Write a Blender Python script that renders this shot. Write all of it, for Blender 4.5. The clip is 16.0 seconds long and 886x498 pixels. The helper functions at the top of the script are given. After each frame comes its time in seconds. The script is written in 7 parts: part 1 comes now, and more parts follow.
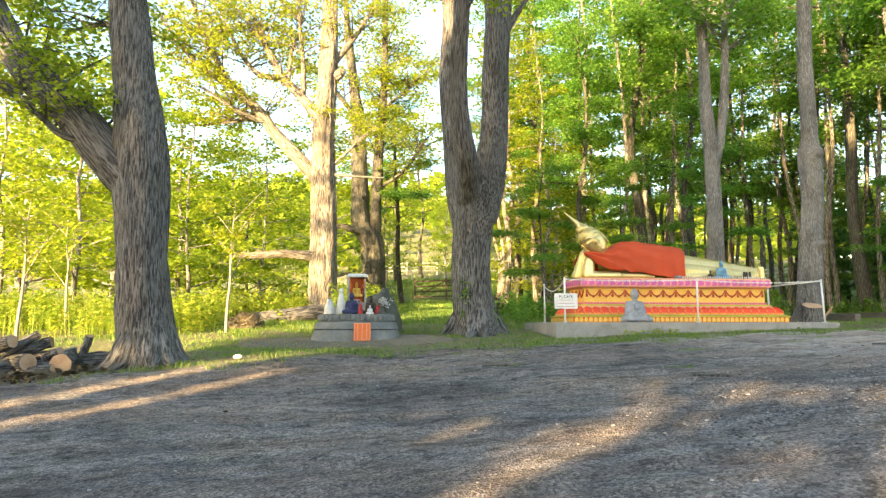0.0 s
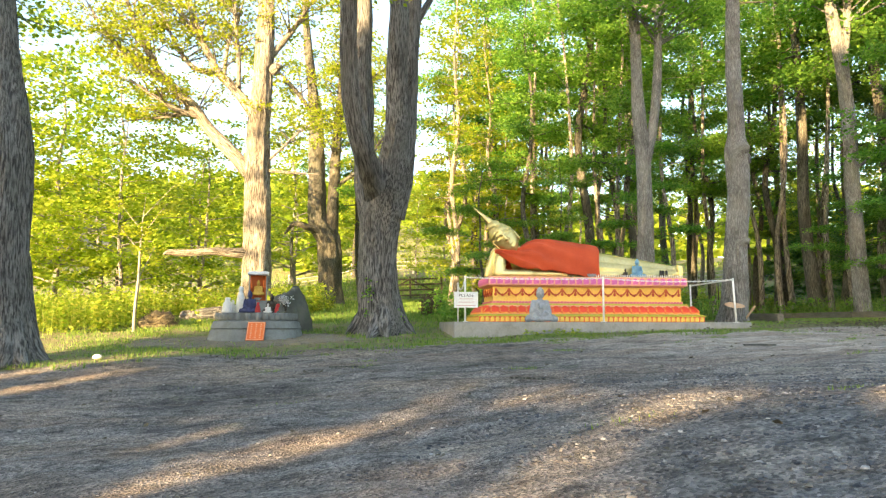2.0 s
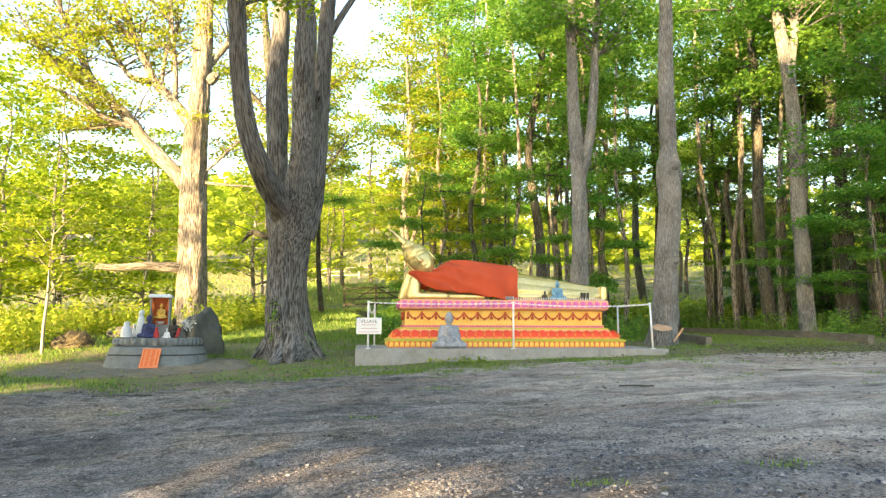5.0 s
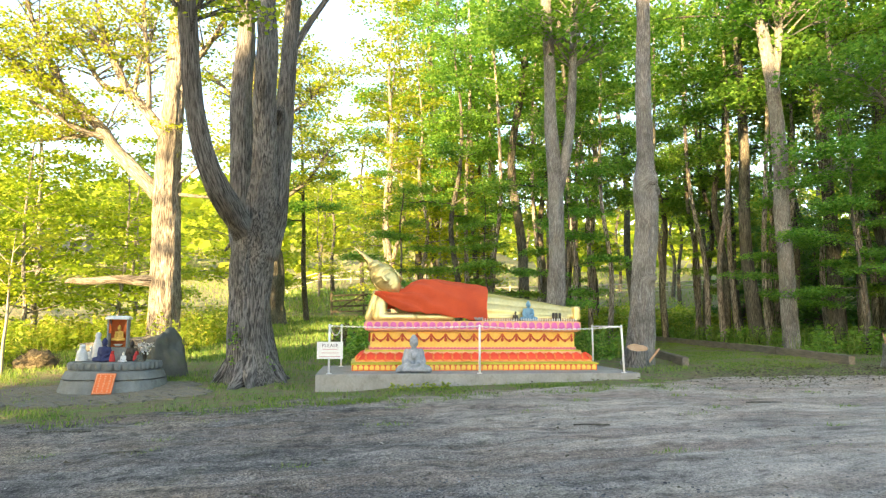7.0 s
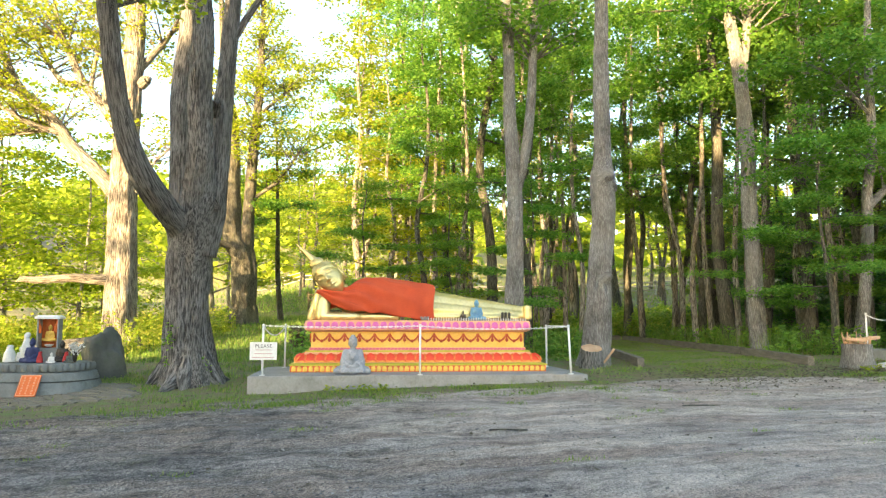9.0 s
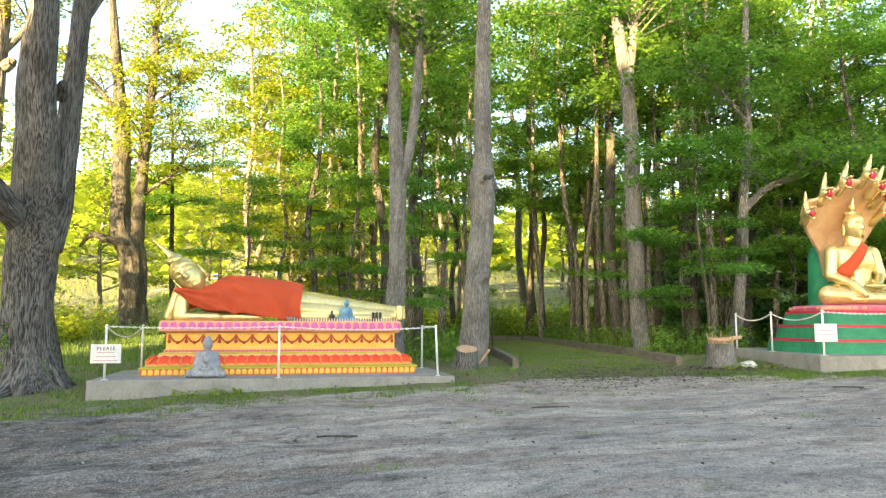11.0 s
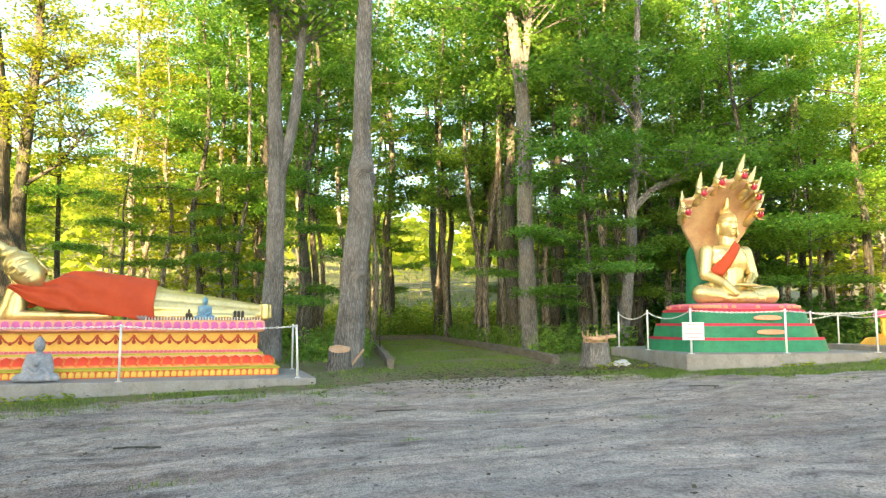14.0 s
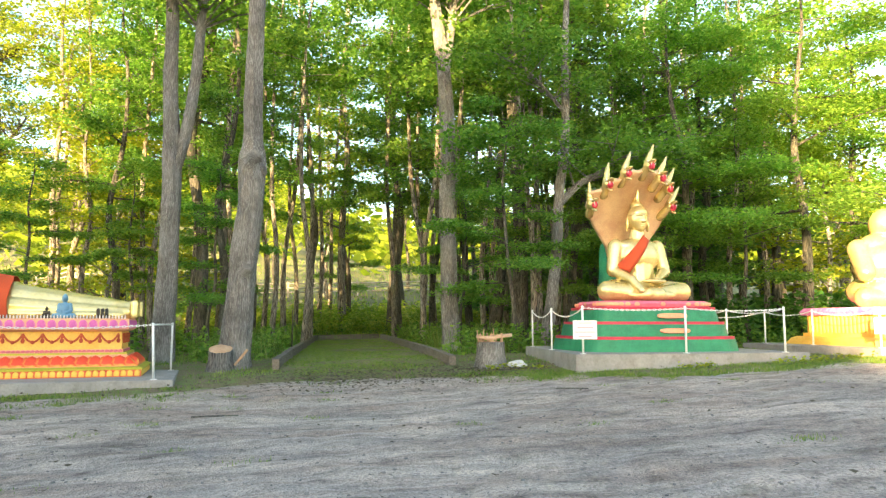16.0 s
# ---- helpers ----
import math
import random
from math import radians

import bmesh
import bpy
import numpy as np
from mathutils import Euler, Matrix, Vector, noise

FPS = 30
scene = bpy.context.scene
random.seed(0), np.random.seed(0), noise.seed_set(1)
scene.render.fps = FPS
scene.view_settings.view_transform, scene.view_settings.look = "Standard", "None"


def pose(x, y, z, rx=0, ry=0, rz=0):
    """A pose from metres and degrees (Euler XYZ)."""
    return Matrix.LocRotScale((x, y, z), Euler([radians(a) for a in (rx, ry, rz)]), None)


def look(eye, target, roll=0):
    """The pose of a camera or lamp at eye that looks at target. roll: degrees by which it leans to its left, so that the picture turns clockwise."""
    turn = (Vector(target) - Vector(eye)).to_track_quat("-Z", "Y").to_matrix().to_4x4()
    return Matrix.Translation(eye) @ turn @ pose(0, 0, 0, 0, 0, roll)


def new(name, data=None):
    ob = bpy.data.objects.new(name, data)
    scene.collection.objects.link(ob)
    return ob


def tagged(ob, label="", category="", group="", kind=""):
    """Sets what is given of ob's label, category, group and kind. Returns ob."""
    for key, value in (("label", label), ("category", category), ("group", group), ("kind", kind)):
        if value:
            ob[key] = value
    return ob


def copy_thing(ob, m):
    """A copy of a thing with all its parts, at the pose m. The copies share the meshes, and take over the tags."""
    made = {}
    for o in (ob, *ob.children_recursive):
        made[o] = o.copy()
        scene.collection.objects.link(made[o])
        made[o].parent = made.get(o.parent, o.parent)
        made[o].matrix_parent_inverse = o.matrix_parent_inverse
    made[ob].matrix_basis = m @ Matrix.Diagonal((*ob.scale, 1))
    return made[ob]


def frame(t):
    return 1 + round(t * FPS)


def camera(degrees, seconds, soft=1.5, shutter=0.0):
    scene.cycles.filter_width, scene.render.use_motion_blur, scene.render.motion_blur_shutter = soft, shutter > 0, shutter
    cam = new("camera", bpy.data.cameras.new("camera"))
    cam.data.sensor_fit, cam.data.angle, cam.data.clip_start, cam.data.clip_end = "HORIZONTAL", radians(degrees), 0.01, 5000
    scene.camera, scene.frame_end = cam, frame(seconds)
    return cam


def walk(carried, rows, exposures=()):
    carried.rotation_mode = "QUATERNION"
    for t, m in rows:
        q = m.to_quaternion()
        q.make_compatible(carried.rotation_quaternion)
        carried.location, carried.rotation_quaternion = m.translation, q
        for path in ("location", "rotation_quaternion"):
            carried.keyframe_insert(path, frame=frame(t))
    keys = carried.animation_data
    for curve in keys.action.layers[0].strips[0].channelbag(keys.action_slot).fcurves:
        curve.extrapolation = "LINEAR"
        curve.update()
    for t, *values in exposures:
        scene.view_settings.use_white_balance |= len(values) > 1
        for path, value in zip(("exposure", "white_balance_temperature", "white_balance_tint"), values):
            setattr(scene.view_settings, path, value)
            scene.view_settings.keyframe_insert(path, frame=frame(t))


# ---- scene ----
cam = camera(64.1, 16.0, 1.25)
METRES, EYE, TILT, LEAN, TURN = 12.0, 0.14, 6.2, 0.0, 0.0
ROWS = [
    (0.0, 0.0, 0.0, 0.0, -0.0, 0.0, -0.0),
    (0.5, 0.0462, 0.011, -0.0011, 0.0, -0.02, -0.02),
    (1.0, 0.0963, 0.022, -0.0027, -0.0, -0.04, -0.02),
    (1.5, 0.1434, 0.0317, -0.0036, -0.02, -0.04, -0.09),
    (2.0, 0.1859, 0.0396, -0.0041, -0.03, -0.05, -0.13),
    (2.5, 0.2227, 0.0479, -0.005, -0.05, -0.02, -0.16),
    (3.0, 0.2544, 0.054, -0.0057, -0.07, -0.01, -0.19),
    (3.5, 0.2815, 0.0594, -0.0062, -0.09, -0.01, -0.21),
    (4.0, 0.3072, 0.066, -0.0052, -0.12, -0.04, -0.22),
    (4.5, 0.332, 0.0765, 0.015, -0.13, -0.06, -0.23),
    (7.0, 0.4152, 0.1264, 0.077, -0.11, -0.14, -0.19),
    (7.5, 0.4321, 0.1361, 0.0756, -0.11, -0.16, -0.19),
    (8.0, 0.4567, 0.1485, 0.0745, -0.11, -0.16, -0.19),
    (10.5, 0.5913, 0.1943, 0.0699, -2.95, -0.11, -0.46),
    (11.0, 0.6138, 0.2023, 0.0693, -6.25, -0.08, -0.8),
    (11.5, 0.6342, 0.2079, 0.0685, -6.89, -0.07, -0.86),
    (12.0, 0.6533, 0.2135, 0.0681, -8.26, -0.05, -1.01),
    (12.5, 0.6699, 0.2192, 0.0677, -10.09, -0.04, -1.2),
    (13.0, 0.6835, 0.2243, 0.0673, -11.62, -0.02, -1.33),
    (13.5, 0.6989, 0.229, 0.0669, -11.76, -0.03, -1.32),
    (14.0, 0.727, 0.2352, 0.0662, -11.78, -0.07, -1.3),
    (14.5, 0.7742, 0.243, 0.0644, -11.83, -0.09, -1.29),
    (15.0, 0.8296, 0.25, 0.0633, -11.88, -0.11, -1.29),
    (15.5, 0.8813, 0.2571, 0.0624, -11.96, -0.11, -1.28),
    (16.0, 0.9288, 0.2638, 0.0614, -12.04, -0.11, -1.3),
]
walk(cam, [(t, pose(0, 0, EYE, TILT, LEAN, TURN) @ pose(METRES * x, METRES * y, METRES * z, 90 + pitch, roll, yaw)) for t, x, y, z, yaw, pitch, roll in ROWS],
     [(0.0, 2.82, 6980, 11), (4.5, 2.92, 6980, 11), (8.0, 3.0, 6980, 11), (16.0, 3.02, 6980, 11)])

# ---------------------------------------------------------------- light
SUN_WAY = Vector((0.56, 0.83, -0.19)).normalized()      # the way the low evening sun shines
world = bpy.data.worlds.new("evening_sky")
scene.world = world
world.use_nodes = True
wn = world.node_tree
sky = wn.nodes.new("ShaderNodeTexSky")
sky.sky_type, sky.sun_disc = "NISHITA", False
sky.sun_elevation = math.asin(-SUN_WAY.z)
sky.sun_rotation = math.atan2(-SUN_WAY.x, -SUN_WAY.y)
sky.air_density, sky.dust_density, sky.ozone_density = 1.0, 0.9, 1.0
wn.links.new(sky.outputs[0], wn.nodes["Background"].inputs[0])
wn.nodes["Background"].inputs[1].default_value = 0.11
sun = new("sun", bpy.data.lights.new("sun", "SUN"))
sun.data.energy, sun.data.angle, sun.data.color = 5.0, radians(0.6), (1.0, 0.71, 0.36)
sun.matrix_world = look((-40, -30, 30), Vector((-40, -30, 30)) + SUN_WAY)

# ---------------------------------------------------------------- materials


def material(name, rough=0.8, metal=0.0, base=(0.5, 0.5, 0.5)):
    m = bpy.data.materials.new(name)
    m.use_nodes = True
    b = m.node_tree.nodes["Principled BSDF"]
    b.inputs["Roughness"].default_value = rough
    b.inputs["Metallic"].default_value = metal
    b.inputs["Base Color"].default_value = (*base, 1)
    return m, m.node_tree, b


def node(nt, kind, **values):
    n = nt.nodes.new(kind)
    for key, v in values.items():
        n.inputs[key].default_value = v
    return n


def coords(nt, scale=(1, 1, 1)):
    g = nt.nodes.new("ShaderNodeTexCoord")
    mp = nt.nodes.new("ShaderNodeMapping")
    mp.inputs["Scale"].default_value = scale
    nt.links.new(g.outputs["Object"], mp.inputs[0])
    return mp.outputs[0]


def noise_at(nt, vec, scale, detail=4.0, rough=0.55):
    n = node(nt, "ShaderNodeTexNoise", Scale=scale, Detail=detail, Roughness=rough)
    nt.links.new(vec, n.inputs["Vector"])
    return n.outputs["Fac"]


def ramp(nt, fac, stops):
    r = nt.nodes.new("ShaderNodeValToRGB")
    el = r.color_ramp.elements
    while len(el) < len(stops):
        el.new(0.5)
    for e, (p, c) in zip(el, stops):
        e.position, e.color = p, (*c, 1)
    nt.links.new(fac, r.inputs[0])
    return r.outputs[0]


def mix(nt, fac, a, b, blend="MIX"):
    m = nt.nodes.new("ShaderNodeMix")
    m.data_type, m.blend_type = "RGBA", blend
    for sock, v in ((m.inputs[0], fac), (m.inputs[6], a), (m.inputs[7], b)):
        if hasattr(v, "is_linked"):
            nt.links.new(v, sock)
        elif isinstance(v, (int, float)):
            sock.default_value = v
        else:
            sock.default_value = (*v, 1)
    return m.outputs[2]


def bump(nt, bsdf, fac, strength, dist=0.02):
    b = node(nt, "ShaderNodeBump", Strength=strength, Distance=dist)
    nt.links.new(fac, b.inputs["Height"])
    nt.links.new(b.outputs[0], bsdf.inputs["Normal"])


def worn(name, stops, scale, rough=0.8, metal=0.0, bumpy=0.3, dist=0.01, fine=8.0, dirt=None, stretch=(1, 1, 1)):
    """A surface with coarse and fine variation, grain and relief."""
    m, nt, b = material(name, rough, metal)
    v = coords(nt, stretch)
    coarse, grain = noise_at(nt, v, scale), noise_at(nt, v, scale * fine, 6.0, 0.65)
    c = ramp(nt, coarse, stops)
    shade = ramp(nt, grain, [(0.3, (0.72, 0.72, 0.72)), (0.7, (1.0, 1.0, 1.0))])
    c = mix(nt, 0.8, c, shade, "MULTIPLY")
    if dirt:
        c = mix(nt, ramp(nt, noise_at(nt, v, scale * 2.3, 5.0, 0.7), [(0.52, (0, 0, 0)), (0.7, (0.8, 0.8, 0.8))]), c, dirt)
    nt.links.new(c, b.inputs["Base Color"])
    bump(nt, b, grain, bumpy, dist)
    return m


def bark(name, dark, light, blotch=None, scale=1.0, along=False):
    """Bark with long furrows, blotches and grain; along: the furrows follow a bent limb."""
    m, nt, b = material(name, 0.92)

    def place(sc):
        if not along:
            return coords(nt, sc)
        at = nt.nodes.new("ShaderNodeAttribute")
        at.attribute_name = "limb_place"
        mp = nt.nodes.new("ShaderNodeMapping")
        mp.inputs["Scale"].default_value = sc
        nt.links.new(at.outputs["Vector"], mp.inputs[0])
        return mp.outputs[0]

    v = place((13 * scale, 13 * scale, 1.5 * scale))
    fur = noise_at(nt, v, 2.2, 3.0, 0.6)
    grain = noise_at(nt, place((10, 10, 4)), 8.0, 6.0, 0.7)
    c = ramp(nt, fur, [(0.38, dark), (0.47, tuple(0.42 * q for q in light)), (0.54, tuple(0.75 * q for q in light)), (0.64, light), (0.76, tuple(0.85 * q for q in light))])
    c = mix(nt, 0.8, c, ramp(nt, grain, [(0.3, (0.6, 0.6, 0.6)), (0.68, (1.1, 1.1, 1.1))]), "MULTIPLY")
    w = place((1, 1, 0.6))
    # dark blotches; on the pale maple they put leaf dapple into the colour
    c = mix(nt, 0.8, c, ramp(nt, noise_at(nt, w, 2.1, 4.0, 0.6), [(0.36, (0.55, 0.53, 0.5)), (0.6, (1.08, 1.08, 1.08))]), "MULTIPLY")
    c = mix(nt, ramp(nt, noise_at(nt, w, 1.3, 5.0), [(0.48, (0, 0, 0)), (0.75, (0.65, 0.65, 0.65))]), c, blotch or light)
    nt.links.new(c, b.inputs["Base Color"])
    add = nt.nodes.new("ShaderNodeMath")
    add.operation = "MULTIPLY_ADD"
    nt.links.new(grain, add.inputs[0])
    add.inputs[1].default_value = 0.25
    nt.links.new(fur, add.inputs[2])
    bump(nt, b, add.outputs[0], 1.0, 0.09)
    return m


def foliage(name, a, b_, c_, glow=0.5):
    """Leaves: both reflect the light and let it through."""
    m = bpy.data.materials.new(name)
    m.use_nodes = True
    nt = m.node_tree
    p = nt.nodes["Principled BSDF"]
    p.inputs["Roughness"].default_value = 0.5
    p.inputs["Specular IOR Level"].default_value = 0.3
    g = nt.nodes.new("ShaderNodeNewGeometry")
    col = ramp(nt, g.outputs["Random Per Island"], [(0.0, a), (0.55, b_), (1.0, c_)])
    o = nt.nodes.new("ShaderNodeObjectInfo")
    hsv = node(nt, "ShaderNodeHueSaturation")
    mr = node(nt, "ShaderNodeMapRange")
    mr.inputs["To Min"].default_value, mr.inputs["To Max"].default_value = 0.492, 0.518
    nt.links.new(o.outputs["Random"], mr.inputs["Value"])
    nt.links.new(mr.outputs[0], hsv.inputs["Hue"])
    nt.links.new(col, hsv.inputs["Color"])
    tr = nt.nodes.new("ShaderNodeBsdfTranslucent")
    sat = node(nt, "ShaderNodeHueSaturation", Hue=0.49, Saturation=1.05, Value=1.5)
    nt.links.new(hsv.outputs[0], p.inputs["Base Color"])
    nt.links.new(hsv.outputs[0], sat.inputs["Color"])
    nt.links.new(sat.outputs[0], tr.inputs["Color"])
    ms = node(nt, "ShaderNodeMixShader", Fac=glow)
    nt.links.new(p.outputs[0], ms.inputs[1])
    nt.links.new(tr.outputs[0], ms.inputs[2])
    nt.links.new(ms.outputs[0], nt.nodes["Material Output"].inputs["Surface"])
    return m


BARK_OLD_SET = ("furrowed_maple_bark", (0.044, 0.041, 0.039), (0.30, 0.292, 0.28), (0.155, 0.15, 0.135), 1.25)
# its brown blotch tone carries leaf dapple painted onto the trunk
BARK_PALE_SET = ("pale_maple_bark", (0.085, 0.068, 0.052), (0.53, 0.475, 0.395), (0.24, 0.195, 0.145), 1.2)
BARK_GREY_SET = ("grey_smooth_bark", (0.23, 0.215, 0.198), (0.46, 0.45, 0.425), (0.34, 0.335, 0.3), 2.2)
BARK_DARK_SET = ("dark_forest_bark", (0.056, 0.052, 0.041), (0.225, 0.212, 0.17), (0.15, 0.15, 0.112), 1.6)
BARK_OLD, BARK_PALE, BARK_GREY, BARK_DARK = [bark(*q) for q in (BARK_OLD_SET, BARK_PALE_SET, BARK_GREY_SET, BARK_DARK_SET)]
LIMB_BARK = {m: bark(q[0] + "_limb", *q[1:], along=True) for m, q in zip((BARK_OLD, BARK_PALE, BARK_GREY, BARK_DARK), (BARK_OLD_SET, BARK_PALE_SET, BARK_GREY_SET, BARK_DARK_SET))}
# leaf tones with the light put in: sunlit, wood-edge shade, lit bough, deep shade
LEAF_SUN = foliage("sunlit_tint_leaves", (0.14, 0.215, 0.02), (0.25, 0.32, 0.034), (0.36, 0.39, 0.055), 0.58)
LEAF = foliage("shade_tint_leaves", (0.075, 0.18, 0.03), (0.145, 0.29, 0.047), (0.235, 0.37, 0.066), 0.52)
LEAF_LIT = foliage("lit_tint_leaves", (0.11, 0.24, 0.034), (0.19, 0.35, 0.05), (0.29, 0.43, 0.07), 0.52)
LEAF_SHADE = foliage("deep_shade_leaves", (0.04, 0.115, 0.022), (0.08, 0.18, 0.032), (0.125, 0.235, 0.042), 0.45)
GRASS = foliage("grass_blades", (0.075, 0.14, 0.022), (0.14, 0.225, 0.035), (0.26, 0.29, 0.07), 0.35)
WEED = foliage("tall_weeds", (0.15, 0.245, 0.026), (0.25, 0.345, 0.04), (0.42, 0.42, 0.09), 0.5)
CONCRETE = worn("weathered_concrete", [(0.3, (0.25, 0.245, 0.23)), (0.7, (0.36, 0.35, 0.33))], 2.0, 0.9, 0, 0.35, 0.01, 12, (0.18, 0.172, 0.15))
GOLD = worn("gold_paint", [(0.3, (0.76, 0.59, 0.22)), (0.7, (0.86, 0.70, 0.33))], 3.0, 0.27, 0.62, 0.06, 0.005, 6)
ROBE = worn("orange_red_cloth", [(0.3, (0.48, 0.06, 0.018)), (0.7, (0.58, 0.085, 0.025))], 2.5, 0.85, 0, 0.15, 0.005, 30)
WHITE = worn("white_paint", [(0.3, (0.74, 0.74, 0.72)), (0.7, (0.82, 0.82, 0.8))], 4.0, 0.55, 0, 0.1, 0.003, 8)


# ---------------------------------------------------------------- mesh helpers


def mesh_object(name, verts, faces, mat, parent=None, smooth=False):
    me = bpy.data.meshes.new(name)
    me.from_pydata([tuple(map(float, v)) for v in verts], [], [tuple(int(i) for i in f) for f in faces])
    if smooth:
        me.polygons.foreach_set("use_smooth", [True] * len(me.polygons))
    me.materials.append(mat)
    ob = new(name, me)
    ob.parent = parent
    return ob


def part(name, bm, mat, parent=None, label="", smooth=False):
    """Links a bmesh as one mesh object under a thing or a part."""
    me = bpy.data.meshes.new(name)
    bmesh.ops.recalc_face_normals(bm, faces=bm.faces)
    bm.to_mesh(me)
    bm.free()
    if smooth:
        me.polygons.foreach_set("use_smooth", [True] * len(me.polygons))
    me.materials.append(mat)
    ob = new(name, me)
    ob.parent = parent
    return tagged(ob, label)


def thing(name, m, label, category, group="", kind=""):
    """An empty at the base of a thing."""
    ob = new(name)
    ob.empty_display_size = 0.1
    ob.matrix_world = m
    return tagged(ob, label, category, group, kind)


def box(bm, size, at=(0, 0, 0), turn=None, bevel=0.0):
    m = Matrix.Translation(at) @ (turn or Matrix()) @ Matrix.Diagonal((*size, 1))
    made = bmesh.ops.create_cube(bm, size=1.0, matrix=m)["verts"]
    if bevel:
        edges = {e for v in made for e in v.link_edges}
        bmesh.ops.bevel(bm, geom=list(edges), offset=bevel, segments=2, affect="EDGES", profile=0.5)
    return bm


def tube_data(points, radii, sides=10, rough=0.0, seed=0, cap=True, twist=0.0, furrow=0.0):
    """Rings round a bent line, with bark-like unevenness."""
    pts = [Vector(p) for p in points]
    verts, faces = [], []
    up = Vector((0.31, 0.95, 0.05))
    for k, p in enumerate(pts):
        d = (pts[min(k + 1, len(pts) - 1)] - pts[max(k - 1, 0)]).normalized()
        u = d.cross(up)
        u = (u if u.length > 0.1 else d.cross(Vector((1, 0, 0)))).normalized()
        w = u.cross(d).normalized()
        for s in range(sides):
            a = 2 * math.pi * s / sides + twist * k
            r = radii[k]
            if rough:
                q = Vector((math.cos(a) * 2.2 + seed * 7.1, math.sin(a) * 2.2, p.z * 0.55 + seed))
                r *= 1 + rough * noise.noise(q) + 0.45 * rough * noise.noise(q * 3.1)
            if furrow:
                g = abs(noise.noise(Vector((math.cos(a) * 4.5 + seed, math.sin(a) * 4.5, p.z * 0.8))))
                r -= furrow * max(0.0, 1 - 4.5 * g)
            verts.append(p + (u * math.cos(a) + w * math.sin(a)) * r)
    for k in range(len(pts) - 1):
        for s in range(sides):
            a, b = k * sides + s, k * sides + (s + 1) % sides
            faces.append((a, b, b + sides, a + sides))
    if cap:
        faces.append(tuple(range(sides - 1, -1, -1)))
        faces.append(tuple((len(pts) - 1) * sides + s for s in range(sides)))
    return verts, faces


def limb_object(name, p, r, sides, rough, seed, mat, parent, furrow=0.0):
    """A bent bark-covered limb; its bark runs along it."""
    v, f = tube_data(p, r, sides, rough, seed, furrow=furrow)
    ob = mesh_object(name, v, f, LIMB_BARK[mat], parent, True)
    run, place = 0.0, []
    for k in range(len(p)):
        run += (Vector(p[k]) - Vector(p[k - 1])).length if k else 0.0
        for i in range(sides):
            a = 2 * math.pi * i / sides
            place += [math.cos(a) * r[0] + seed, math.sin(a) * r[0], run]
    ob.data.attributes.new("limb_place", "FLOAT_VECTOR", "POINT").data.foreach_set("vector", place)
    return ob


def smooth_line(points, radii, per=5):
    """A denser, rounded line through the points (Catmull-Rom)."""
    P = [Vector(p) for p in points]
    P = [P[0] * 2 - P[1]] + P + [P[-1] * 2 - P[-2]]
    out, rad = [], []
    for k in range(1, len(P) - 2):
        a, b, c, d = P[k - 1:k + 3]
        for i in range(per):
            t = i / per
            out.append(0.5 * (2 * b + (c - a) * t + (2 * a - 5 * b + 4 * c - d) * t * t + (3 * b - a - 3 * c + d) * t ** 3))
            rad.append(radii[k - 1] * (1 - t) + radii[k] * t)
    out.append(P[-2])
    rad.append(radii[-1])
    return out, rad


class Bundle:
    """Collects many small pieces into one mesh."""

    def __init__(self):
        self.v, self.f = [], []

    def add(self, verts, faces):
        n = len(self.v)
        self.v += verts
        self.f += [tuple(i + n for i in f) for f in faces]

    def link(self, name, mat, parent=None, smooth=True):
        return mesh_object(name, self.v, self.f, mat, parent, smooth)


def quads_object(name, quads, mat, parent=None):
    """A mesh of loose quads from an array (n, 4, 3)."""
    n = len(quads)
    me = bpy.data.meshes.new(name)
    me.vertices.add(4 * n)
    me.vertices.foreach_set("co", quads.reshape(-1).astype(np.float32))
    me.loops.add(4 * n)
    me.loops.foreach_set("vertex_index", np.arange(4 * n, dtype=np.int32))
    me.polygons.add(n)
    me.polygons.foreach_set("loop_start", np.arange(0, 4 * n, 4, dtype=np.int32))
    me.update()
    me.validate()
    me.materials.append(mat)
    ob = new(name, me)
    ob.parent = parent
    return ob


def leaves(rng, centres, radius, count, size, droop=0.25, flat=0.22, tilt=0.55):
    """Leaf quads in flat, drooping sprays round the centres."""
    c = np.repeat(np.asarray(centres, float), count, axis=0)
    n = len(c)
    rr = np.repeat(np.asarray(radius, float) * np.ones(len(centres)), count)
    a, r = rng.uniform(0, 2 * np.pi, n), np.sqrt(rng.uniform(0, 1, n))
    off = np.stack([np.cos(a) * r * rr, np.sin(a) * r * rr, rng.normal(0, 1, n) * flat * rr - droop * r * r * rr], 1)
    p = c + off
    yaw = a + rng.normal(0, 0.9, n)
    nrm = np.stack([rng.normal(0, tilt, n), rng.normal(0, tilt, n), np.ones(n)], 1)
    nrm /= np.linalg.norm(nrm, axis=1)[:, None]
    d = np.stack([np.cos(yaw), np.sin(yaw), -0.35 + 0 * yaw], 1)
    d -= nrm * np.sum(d * nrm, 1)[:, None]
    d /= np.linalg.norm(d, axis=1)[:, None]
    s = np.cross(nrm, d)
    L = (size * rng.uniform(0.7, 1.3, n))[:, None]
    q = np.stack([p, p + d * L * 0.45 + s * L * 0.42 - nrm * L * 0.08, p + d * L, p + d * L * 0.45 - s * L * 0.42 - nrm * L * 0.08], 1)
    return q


# ---------------------------------------------------------------- ground


def sstep(a, b, x):
    t = np.clip((x - a) / (b - a), 0, 1)
    return t * t * (3 - 2 * t)


